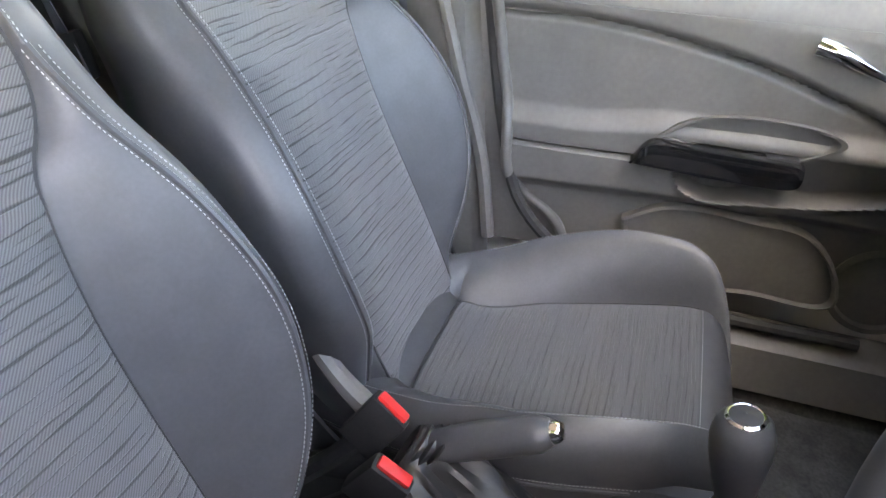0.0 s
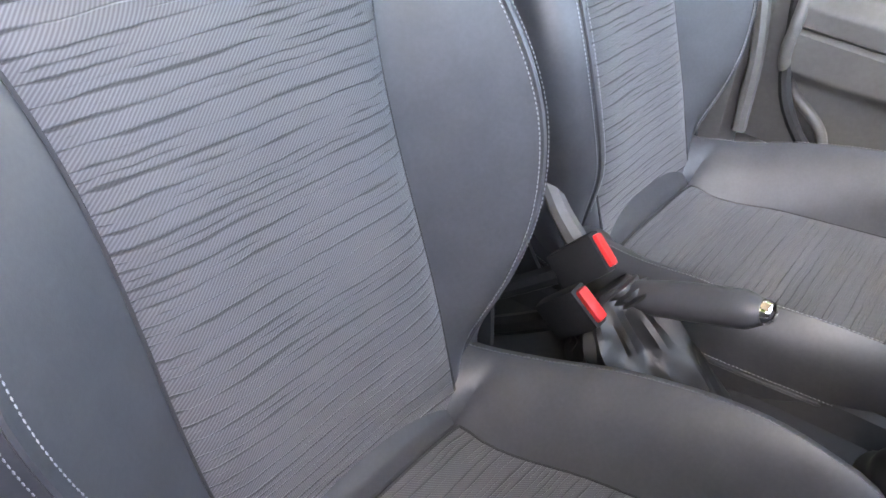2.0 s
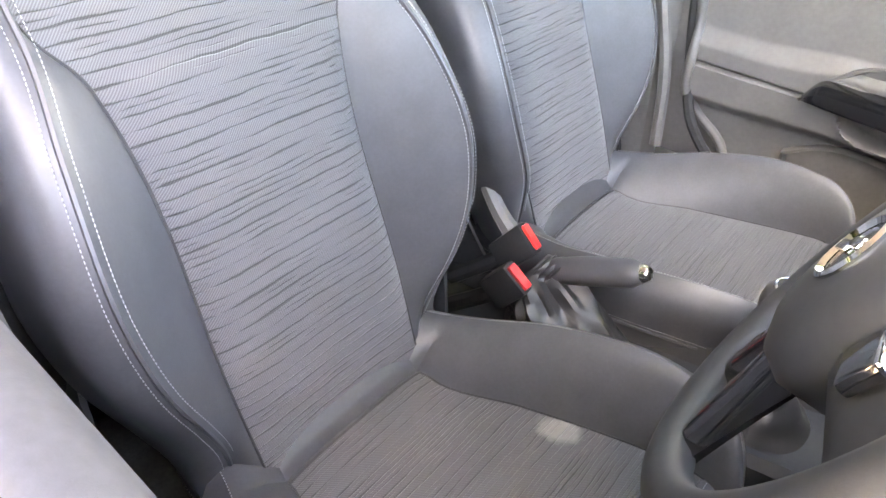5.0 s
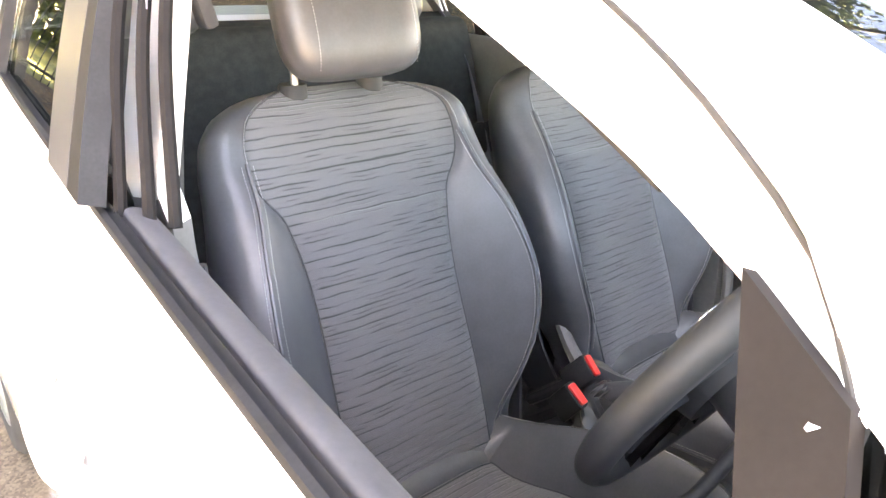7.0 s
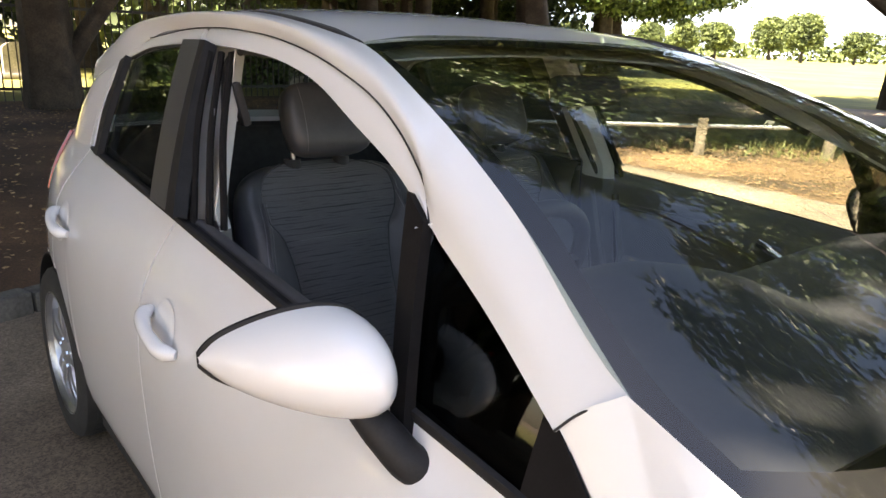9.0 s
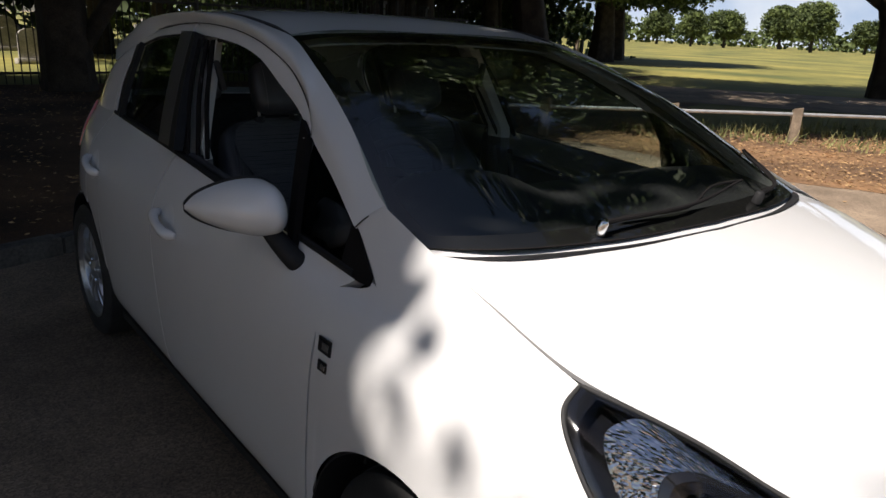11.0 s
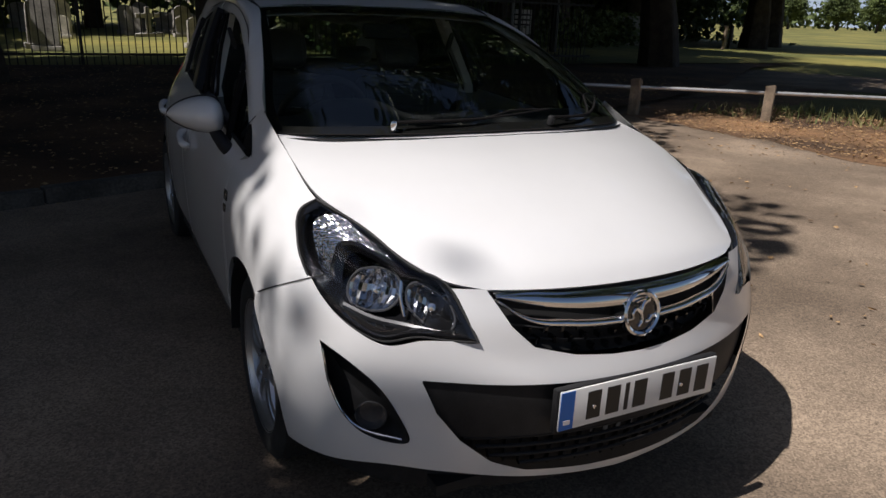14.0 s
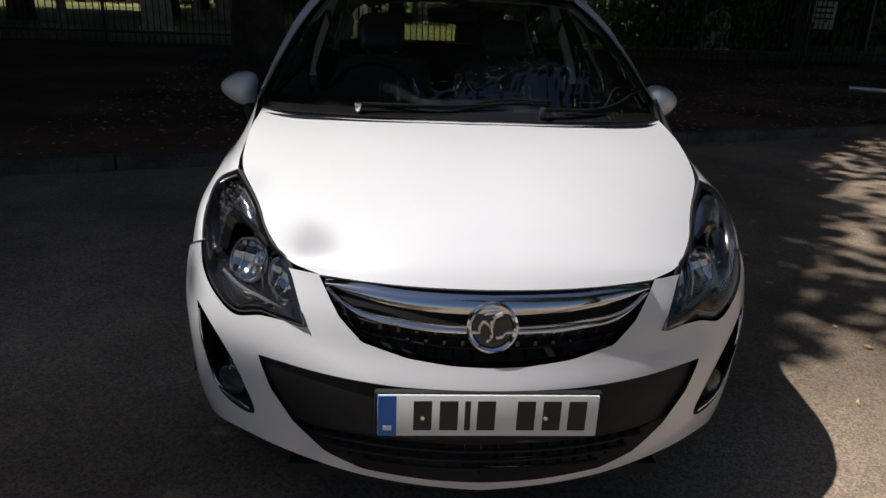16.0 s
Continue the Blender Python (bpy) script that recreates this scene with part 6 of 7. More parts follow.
# ring of small folds at the lever's root, then loose creased leather spreading to the console
top_c, axis_d = np.array((HX, HY - 1.155, HZ + 0.606)), np.array((0.0, -0.86, -0.45))
rows = []
for i, t in enumerate(np.linspace(0, 1, 34)):
    if t < 0.3:
        c = top_c + axis_d * 0.055 * t / 0.3
        r, sq = 0.024 + 0.004 * math.sin(t * 70) + 0.03 * t, 0.0
    else:
        q = (t - 0.3) / 0.7
        c = top_c + axis_d * 0.055 + np.array((0.008 * q, 0.095 * q, -0.085 * q**1.2))
        r, sq = 0.033 + 0.042 * q**0.7, q
    row = []
    for a in np.linspace(0, 2 * math.pi, 61):
        fold = 0.010 * math.sin(math.pi * min(1, sq * 1.15)) * (math.sin(4 * a + 2.2 * t) + 0.8 * abs(math.sin(6.5 * a - 6 * t)) + 0.5 * math.sin(13 * a + 9 * t))
        tilt = np.array((math.cos(a), math.sin(a) * (0.45 + 0.55 * sq) * (1 + 0.55 * sq), math.sin(a) * 0.85 * (1 - sq)))
        row.append(c + tilt * (r + fold))
    rows.append(row)
G = np.array(rows)
G[:, -1] = G[:, 0]
mesh("brake_gaiter", *shell(G, 0.0), SOFT, hand, "creased black gaiter", smooth=35)
gl = mesh("gear_lever", *on_disc([(0.012, -0.20), (0.013, -0.09), (0.019, -0.075), (0.024, -0.05), (0.029, -0.02), (0.030, 0.0), (0.026, 0.016), (0.018, 0.024)], (HX, HY - 0.862, HZ + 0.725), (0, -0.12, 1), 30), LEATHER, car, "gear lever with a black knob ringed in chrome")
mesh("gear_cap", *on_disc([(0.0185, 0.021), (0.016, 0.0255), (0.010, 0.027), (0.0005, 0.028)], (HX, HY - 0.862, HZ + 0.725), (0, -0.12, 1), 30), TRIM_DARK, gl)
mesh("gear_ring", *on_disc([(0.0195, 0.020), (0.0190, 0.0245), (0.0165, 0.0262), (0.0150, 0.0255)], (HX, HY - 0.862, HZ + 0.725), (0, -0.12, 1), 30), CHROME, gl)
G = np.array([[(HX + r * math.cos(a) * (1 + 0.10 * math.sin(4 * a + 9 * t)), HY - 0.855 + 0.03 * t + r * math.sin(a), HZ + 0.63 - 0.085 * t) for a in np.linspace(0, 2 * math.pi, 33)] for t, r in ((0, 0.016), (0.15, 0.026), (0.35, 0.036), (0.5, 0.034), (0.65, 0.046), (0.85, 0.053), (1, 0.066))])
mesh("gear_gaiter", *shell(loft(G, 20), 0.0), SOFT, gl, "folded black gaiter", smooth=60)
for (bx, by, bz), rot, lean in (((-0.025, -1.227, 0.614), 0.35, -0.35), ((0.053, -1.194, 0.600), -0.35, 0.15)):
    m = pose(bx + HX, by + HY, bz + HZ, -35, math.degrees(lean) * 0.6, 0)
    bk = part("seat_belt_buckle", boxed((0.026, 0.055, 0.075), (0, 0, -0.036), None, 0.007), BLACK, car, "black seat belt buckle with a red button")
    bk.matrix_basis = m
    rb = part("release_button", boxed((0.016, 0.044, 0.012), (0, 0, 0.001), None, 0.004), RED, bk)
    sv, sf = tube(np.array([(0, 0, -0.07), (0, -0.01, -0.13), (0, -0.02, -0.18)]), 0.014, 8)
    mesh("buckle_stalk", sv, sf, BLACK, bk)
for sg in (-1,):
    lv2 = curve([(sg * 0.09, -1.36, 0.62), (sg * 0.075, -1.31, 0.58), (sg * 0.06, -1.26, 0.555)], 12)
    mesh("backrest_lever", *tube(lv2, np.linspace(0.012, 0.016, 12), 8), TRIM, car)
mirror_in = part("inner_mirror", boxed((0.22, 0.03, 0.065), (0.0, -0.93, 1.325), Matrix.Rotation(0.2, 4, "X"), 0.02), BLACK, car, "black interior mirror")
part("mirror_face", boxed((0.20, 0.004, 0.05), (0, -0.948, 1.321), Matrix.Rotation(0.2, 4, "X"), 0.001), CHROME, mirror_in)
# ---- surroundings ----
def sheet(name, pts, z, mat, label, cat, kind="structure", ragged=0.0):
    if ragged:
        r = np.random.RandomState(len(pts))
        fine = []
        for a, b in zip(pts, pts[1:] + pts[:1]):
            a, b = np.array(a, float), np.array(b, float)
            k = max(1, int(np.linalg.norm(b - a) / (ragged * 1.5)))
            across = np.array((a[1] - b[1], b[0] - a[0])) / np.linalg.norm(b - a)
            fine += [tuple(a + (b - a) * i / k + across * r.normal() * ragged * (0.5 if i else 0)) for i in range(k)]
        pts = fine
    ob = mesh(name, [(x, y, z) for x, y in pts], [tuple(range(len(pts)))], mat, None, label, 0)
    return tagged(ob, "", cat, "", kind)


sheet("ground", [(-900, -900), (900, -900), (900, 900), (-900, 900)], 0.0, ASPHALT, "pale worn asphalt with grit and stains", "ground")
sheet("verge", [(-6.3, -5.2), (-6.6, -4.2), (-6.35, -3.1), (-6.75, -1.6), (-7.3, 1.0), (-8.5, 6.0), (-30, 12), (-30, -12), (-13.5, -9.2), (-9, -8.2), (-6.2, -6.6)], 0.004, SOIL, "verge covered in dry brown leaves", "verge", ragged=0.16)
sheet("shaded_grass", [(-9.2, -6.3), (-11.5, -4.4), (-16, 0), (-30, 6), (-30, -10), (-14.5, -9.0)], 0.010, GRASS, "rough green grass behind the rail", "grass", ragged=0.25)
sheet("park_path", [(-13.0, -10.4), (-17.5, -4.5), (-30, 10), (-36, 8), (-24, -6), (-17.6, -13.8)], 0.024, ASPHALT, "asphalt path through the park", "path")
sheet("meadow", [(-17.8, -14.0), (-24, -6.2), (-36, 8), (-500, 260), (-900, 0), (-900, -900), (-60, -420), (-24, -30)], 0.014, GRASS, "dry sunlit meadow grass", "meadow")
sheet("earth_bank", [(14, 0.55), (2.84, -3.22), (-5.06, -5.79), (-6.2, -6.7), (-11.5, -9.4), (-13, -10.6), (-17.4, -13.9), (-22, -16), (-22, -15.6), (-8, -15.0), (14, -13.5)], 0.095, SHADED_EARTH, "bare earth with fallen leaves under the trees", "earth bank")
sheet("graveyard_lawn", [(40, -13), (14, -13.4), (-8, -14.9), (-22, -15.8), (-24, -30), (-60, -420), (300, -420)], 0.11, GRASS, "shaded churchyard lawn", "lawn")

# kerb stones between the asphalt and the earth
KA, KB = np.array((12.0, -0.18)), np.array((-5.6, -5.92))
kdir = (KB - KA) / np.linalg.norm(KB - KA)
kerb = tagged(new("kerb"), "dark weathered kerb stones with leaves along them", "kerb", "", "structure")
KERB = material("kerb_stone", (0.085, 0.078, 0.068), 0.9, vary=0.35, scale=5, bump=0.5, bump_scale=40)
first = None
nk = int(np.linalg.norm(KB - KA) / 0.915)
for i in range(nk):
    p = KA + kdir * (0.915 * i + 0.45)
    if first is None:
        bmk = boxed((0.905, 0.13, 0.20), (0, 0, 0), None, 0.018)
        first = part("kerb_stone", bmk, KERB, kerb)
        ob = first
    else:
        ob = new("kerb_stone", first.data)
        ob.parent = kerb
    ob.matrix_basis = pose(p[0], p[1], 0.012 + 0.004 * math.sin(i * 2.7), 0.6 * math.sin(i), 0.4 * math.cos(i * 1.7), math.degrees(math.atan2(kdir[1], kdir[0])))

# low rail: wooden posts with a galvanised tube
rail = tagged(new("rail_fence"), "low galvanised tube rail on weathered wooden posts", "rail fence")
rail.matrix_basis = pose(-8.03, -5.42, 0)
step = np.array((-1.66, 1.08))
bmp = boxed((0.14, 0.14, 0.74), (0, 0, 0.16), None, 0.012)
for v_ in bmp.verts:
    if v_.co.z > 0.4:
        v_.co.z += 0.02 * (v_.co.x / 0.07) + 0.012 * (v_.co.y / 0.07)
post = part("post", bmp, WOOD, rail)
for i in range(-1, 7):
    ob = post if i == 0 else new("post", post.data)
    ob.parent = rail
    ob.matrix_basis = pose(step[0] * i, step[1] * i, 0.006 * math.sin(i * 5), 1.5 * math.sin(i * 3), 1.2 * math.cos(i * 2), 33 + 4 * math.sin(i * 2))
tv, tf = tube(np.array([(step[0] * s, step[1] * s, 0.43 + 0.01 * math.sin(s)) for s in np.linspace(-1.4, 6.6, 17)]), 0.028, 12)
mesh("tube", tv, tf, TUBE, rail)

# iron railings in front of the churchyard
FA, FB = np.array((12.0, -13.55)), np.array((-12.2, -15.25))
fence = tagged(new("railing"), "tall black iron railings before the churchyard", "railing")
fence.matrix_basis = pose(FA[0], FA[1], 0.09, 0, 0, math.degrees(math.atan2(*(FB - FA)[::-1])))
flen = np.linalg.norm(FB - FA)
bmr = bmesh.new()
bmesh.ops.create_cone(bmr, cap_ends=True, segments=6, radius1=0.012, radius2=0.012, depth=1.86, matrix=Matrix.Translation((0, 0, 0.93)))
bmesh.ops.create_cone(bmr, cap_ends=True, segments=6, radius1=0.018, radius2=0.001, depth=0.12, matrix=Matrix.Translation((0, 0, 1.91)))
bar0 = part("bar", bmr, IRON, fence, smooth=0)
for i in range(int(flen / 0.135)):
    ob = bar0 if i == 0 else new("bar", bar0.data)
    ob.parent = fence
    ob.matrix_basis = pose(0.135 * i, 0, 0.0, 0.3 * math.sin(i * 1.3), 0.3 * math.cos(i * 2.1), 0)
for z in (0.22, 1.62):
    part("cross_bar", boxed((flen, 0.014, 0.05), (flen / 2, 0, z)), IRON, fence, smooth=0)
for i in range(int(flen / 2.7) + 1):
    part("fence_post", boxed((0.06, 0.06, 2.0), (i * 2.7 + 0.06, 0.02, 1.0), None, 0.006), IRON, fence, smooth=0)


# gravestones
def gravestone(x, y, w, h, style, turn):
    g = tagged(new("gravestone"), "weathered grey gravestone standing on the lawn" if style < 2 else "pale stone grave cross on a plinth", "gravestone", "gravestones")
    g.matrix_basis = pose(x, y, 0.11, random.uniform(-4, 4), random.uniform(-3, 3), turn)
    mt = STONE if style != 1 else STONE_PALE
    if style < 2:
        o = [(-w / 2, 0.07, 0.0), (w / 2, 0.07, 0.0), (w / 2, 0.07, h * 0.78)] + [(w / 2 * math.cos(a), 0.07, h * 0.78 + h * 0.22 * math.sin(a)) for a in np.linspace(0.3, math.pi - 0.3, 8)] + [(-w / 2, 0.07, h * 0.78)]
        mesh("slab", *slab(o, -0.13, 1), mt, g, smooth=30)
    else:
        part("upright", boxed((0.16, 0.14, h), (0, 0, h / 2), None, 0.012), mt, g)
        part("cross_arm", boxed((w, 0.14, 0.15), (0, 0, h * 0.72), None, 0.012), mt, g)
    part("plinth", boxed((w * 1.2, 0.3, 0.14), (0, 0, 0.06), None, 0.015), mt, g)


STONE_PALE = material("pale_stone", (0.52, 0.49, 0.43), 0.85, vary=0.25, scale=3)
random.seed(11)
for k in range(34):
    gx_, gy_ = random.uniform(-9.5, 9.0), random.uniform(-17.0, -34.0)
    gravestone(gx_, gy_, random.uniform(0.5, 0.85), random.uniform(0.7, 1.4), random.choice((0, 0, 1, 1, 2)), random.uniform(-14, 14))


# ---- trees ----
SUN_X = sun_way.x / sun_way.z
SUN_Y = sun_way.y / sun_way.z
# the open glade south of the crowns: sunlight reaches the ground here
GLADE = [(0.44, 30), (0.44, 0.5), (0.50, 0.20), (0.22, -0.12), (-1.45, -0.30), (-2.2, -0.62), (-3.0, -0.95), (-3.7, -1.7), (-4.0, -2.9), (-4.9, -4.3), (-6.6, -5.7), (-8.5, -6.2), (-13, -4.6), (-60, 10), (-60, 30)]
# round it the crowns thin out, and the light comes through in flecks
FRINGE = [(1.15, 30), (1.05, 0.7), (0.66, 0.1), (0.62, -0.15), (0.15, -0.30), (-1.6, -0.75), (-2.4, -1.9), (-3.1, -2.7), (-3.6, -4.2), (-5.2, -5.6), (-8.5, -6.9), (-60, 5), (-60, 30)]
# single sprays over the bonnet
SPRAYS = [(-0.07, 0.57, 0.13), (0.03, 0.39, 0.07)]
ROOF_FLECKS = [(-0.45, -1.2), (-1.5, -1.2), (-1.5, -2.9), (-0.45, -2.9)]
# added gap in the crowns: unseen sunlit ground here brightens the car's side
OPEN_SIDE = [(3.1, 6.0), (9.0, 6.0), (9.0, -2.4), (3.1, -1.6)]
FLECKS = [(3.0, 3.5), (3.0, -0.8), (0.6, -0.8), (0.6, 3.5)]


def in_glade(c, wob=0.2):
    """Which points of a crown would shade the glade."""
    gx1, gy1 = c[:, 0] - c[:, 2] * SUN_X, c[:, 1] - c[:, 2] * SUN_Y
    px_ = gx1 + wob * np.sin(gy1 * 3.1 + c[:, 2]) * np.sin(gx1 * 2.3)
    fleck = np.sin(gx1 * 27 + 3 * np.sin(gy1 * 6)) * np.sin(gy1 * 22 + 2 * np.sin(gx1 * 9)) + 0.5 * np.sin(gx1 * 41 + gy1 * 33)
    gone = inside(GLADE, px_, gy1) | inside(OPEN_SIDE, gx1, gy1) | (inside(FRINGE, px_, gy1) & (fleck > -0.5)) | (inside(FLECKS, gx1, gy1) & (fleck > 0.5)) | (inside(ROOF_FLECKS, gx1, gy1) & (fleck > 0.0))
    pick = (np.abs(np.sin(np.arange(len(c)) * 12.9898)) > 0.93) & (fleck < -0.35)
    for sx, sy, r in SPRAYS:
        gone &= ~(((gx1 - sx) ** 2 + (gy1 - sy) ** 2 < r * r) & pick)
    return gone


def leaves(centres, size, rng, droop=0.3):
    """A folded leaf spray for every centre: two quads meeting at a rib."""
    n = len(centres)
    d = rng.normal(size=(n, 3))
    d[:, 2] -= droop
    d /= np.linalg.norm(d, axis=1, keepdims=True)
    s = np.cross(d, rng.normal(size=(n, 3)))
    s /= np.linalg.norm(s, axis=1, keepdims=True)
    up = np.cross(d, s)
    L = size * rng.uniform(0.6, 1.4, (n, 1))
    Wd = L * rng.uniform(0.28, 0.5, (n, 1))
    a, b = centres - d * L / 2, centres + d * L / 2
    m1, m2 = centres + s * Wd + up * Wd * 0.3, centres - s * Wd + up * Wd * 0.3
    V = np.stack([a, m1, b, m2], 1).reshape(-1, 3)
    i = np.arange(n)[:, None] * 4
    F = np.vstack([i + (0, 1, 2), i + (0, 2, 3)])
    return V, F


def quick_mesh(name, V, F, mat, parent=None, label=""):
    me = bpy.data.meshes.new(name)
    V, F = np.asarray(V, np.float32), np.asarray(F, np.int32)
    k = F.shape[1]
    me.vertices.add(len(V))
    me.vertices.foreach_set("co", V.ravel())
    me.loops.add(F.size)
    me.loops.foreach_set("vertex_index", F.ravel())
    me.polygons.add(len(F))
    me.polygons.foreach_set("loop_start", np.arange(0, F.size, k, dtype=np.int32))
    me.update(calc_edges=True)
    me.materials.append(mat)
    ob = new(name, me)
    ob.parent = parent
    if label:
        tagged(ob, label)
    return ob


def clumps(rng, blobs, n_clumps, per, spread):
    """Centres of leaves gathered in clumps over the shells of ellipsoids."""
    out = []
    vol = np.array([b[3] * b[4] * b[5] for b in blobs]) ** 0.67
    for b, share in zip(blobs, vol / vol.sum()):
        k = int(n_clumps * share)
        u = rng.normal(size=(k, 3))
        u /= np.linalg.norm(u, axis=1, keepdims=True)
        r = rng.uniform(0.35, 1.0, (k, 1)) ** 0.5
        out.append(np.array(b[:3]) + u * r * np.array(b[3:6]))
    c = np.vstack(out)
    return (c[:, None] + rng.normal(size=(len(c), per, 3)) * spread * np.array((1, 1, 0.55))).reshape(-1, 3)


def tree(label, base, trunk, limbs, blobs, n_clumps, per, spread, leaf, seed, mat=None, glade=True, low=2.2):
    rng = np.random.RandomState(seed)
    t = tagged(new("tree"), label, "tree", "trees")
    t.matrix_basis = pose(base[0], base[1], base[2] if len(base) > 2 else 0.0)
    o = np.array((base[0], base[1], base[2] if len(base) > 2 else 0.0))
    pts, rad = np.array([p[:3] for p in trunk], float), [p[3] for p in trunk]
    c = curve(pts, 26)
    rr = np.interp(np.linspace(0, 1, 26), np.linspace(0, 1, len(rad)), rad)
    V, F = tube(c, rr, 22)
    V = np.array(V).reshape(26, 22, 3)
    ang = np.arange(22) / 22 * 2 * math.pi
    flute = 1 + 0.07 * np.sin(ang * 5 + seed)[None] * np.linspace(1.4, 0.4, 26)[:, None] + rng.normal(size=(26, 22)) * 0.02
    V = c[:, None] + (V - c[:, None]) * flute[..., None]
    mesh("trunk", V.reshape(-1, 3), F, BARK, t)
    for lb in limbs:
        p = np.array([q[:3] for q in lb], float)
        v, f = tube(curve(p, 14), np.interp(np.linspace(0, 1, 14), np.linspace(0, 1, len(lb)), [q[3] for q in lb]), 10)
        mesh("limb", v, f, BARK, t)
    L = clumps(rng, blobs, n_clumps, per, spread)
    w = L + o
    if glade is True:
        L = L[~in_glade(w) & ~((abs(w[:, 0]) < 2.2) & (w[:, 1] > -3.2) & (w[:, 1] < 0.8))]
    elif glade:
        # the crown shades only what lies behind the rail
        sx, sy = w[:, 0] - w[:, 2] * SUN_X, w[:, 1] - w[:, 2] * SUN_Y
        L = L[(sx + 8.03) * 0.545 + (sy + 5.42) * 0.838 + 0.25 * np.sin(sx * 3.3) < -0.35]
    L = L[L[:, 2] + o[2] > low]
    V, F = leaves(L, leaf, rng)
    quick_mesh("crown", V, F, mat or LEAF, t)
    return t


BIG = "tall dark evergreen with a spreading crown"
# great tree beside the parking place, behind the camera's way
tree(BIG, (9.0, -1.5), [(0, 0, -0.1, 0.75), (0.05, 0, 1.2, 0.5), (-0.1, 0.1, 4, 0.42), (-0.4, 0, 9, 0.3), (-0.5, 0, 13, 0.1)],
     [[(0, 0, 4.0, 0.2), (-2.0, 0.6, 6.5, 0.14), (-4.5, 1.0, 8.0, 0.05)], [(0, 0, 4.5, 0.2), (-1.5, -2.2, 7, 0.12), (-3, -4.5, 9, 0.05)], [(0, 0, 5, 0.18), (1.2, 2.8, 8, 0.1), (1, 5, 9.5, 0.04)], [(0, 0, 6, 0.18), (-3, 2.5, 8.6, 0.1), (-5, 4.5, 9.4, 0.04)]],
     [(-2.0, 0, 9.5, 6.0, 7.5, 3.6), (-5.0, -1.5, 8.0, 3.6, 4.5, 2.0), (1.5, 1, 10, 4.5, 6, 3.4), (-4.6, 0.7, 8.0, 1.6, 1.5, 0.8), (-4.9, 0.78, 7.5, 0.5, 0.5, 0.35), (-5.5, 0.72, 6.55, 0.4, 0.4, 0.3)], 4950, 26, 0.34, 0.18, 3)
# canopy of the next tree along, its trunk out of view, added to shade behind the car
tree(BIG, (8.2, -8.6), [(0, 0, -0.1, 0.7), (0, 0.1, 2, 0.45), (0.3, 0.1, 6, 0.35), (0.2, 0.4, 12, 0.1)],
     [[(0.1, 0.1, 3.5, 0.2), (-2.5, 0.8, 6, 0.13), (-5.5, 1.5, 7.4, 0.05)], [(0.2, 0.1, 4.5, 0.2), (-2, 2.6, 7.5, 0.1), (-4.0, 4.8, 8.8, 0.04)]],
     [(-2.5, 1.0, 8.6, 6.2, 5.6, 3.4), (-6.5, 1.0, 7.4, 3.8, 4.0, 1.8)], 3000, 26, 0.34, 0.18, 5)
# forked tree before the railings
tree("dark forked tree trunk standing before the railings", (-1.35, -13.35, 0.08), [(0, 0, -0.1, 0.46), (0, 0, 0.5, 0.31), (0.05, 0, 2.2, 0.27), (0.25, 0.2, 5, 0.25), (0.3, 0.3, 11, 0.08)],
     [[(-0.1, 0, 0.5, 0.17), (-0.75, 0.1, 1.5, 0.13), (-1.7, 0.1, 2.7, 0.11), (-3.4, 0.6, 5.0, 0.05)], [(0.2, 0.1, 4, 0.22), (2.2, 1.6, 6.2, 0.12), (4.4, 3.4, 7.0, 0.05)], [(0.2, 0.1, 4.4, 0.2), (-0.4, 3, 6.6, 0.11), (-0.5, 5.5, 7.4, 0.04)]],
     [(1.0, 2.4, 8.6, 6.6, 5.6, 3.2), (4.5, 5.2, 8.2, 4.6, 4.0, 2.2), (-4.0, 2.5, 8.6, 4.5, 5.0, 2.6)], 2800, 24, 0.36, 0.22, 7, low=3.4)
# close-set trees whose low crowns darken the bank
tree("dark tree with a low dense crown", (2.75, -11.2, 0.08), [(0, 0, -0.1, 0.52), (0, 0, 0.5, 0.34), (0.05, 0, 2.2, 0.29), (0.1, 0.1, 6, 0.2), (0.1, 0.1, 9, 0.06)],
     [[(0, 0, 3, 0.16), (1.6, -1.2, 4.6, 0.08)], [(0, 0, 3.2, 0.16), (-1.8, 1.0, 4.8, 0.08)], [(0, 0, 3.4, 0.14), (0.6, 2.2, 5, 0.07)]],
     [(0.5, -0.5, 6.0, 5.5, 5.0, 2.4), (-4.0, 0.5, 6.0, 4.0, 4.6, 2.2)], 2300, 24, 0.36, 0.24, 41, low=3.3)
tree("dark tree with a low dense crown", (-6.9, -17.6, 0.08), [(0, 0, -0.1, 0.36), (0, 0, 0.5, 0.22), (0.05, 0, 2.2, 0.2), (0.1, 0.1, 6, 0.2), (0.1, 0.1, 9, 0.06)],
     [[(0, 0, 3, 0.16), (1.6, 1.2, 4.6, 0.08)], [(0, 0, 3.2, 0.16), (-1.8, 1.0, 4.8, 0.08)]],
     [(-1.2, 3.5, 6.2, 5.2, 5.0, 2.4), (3.0, 4.0, 6.2, 4.0, 4.0, 2.2)], 2100, 24, 0.36, 0.24, 43, low=3.3)
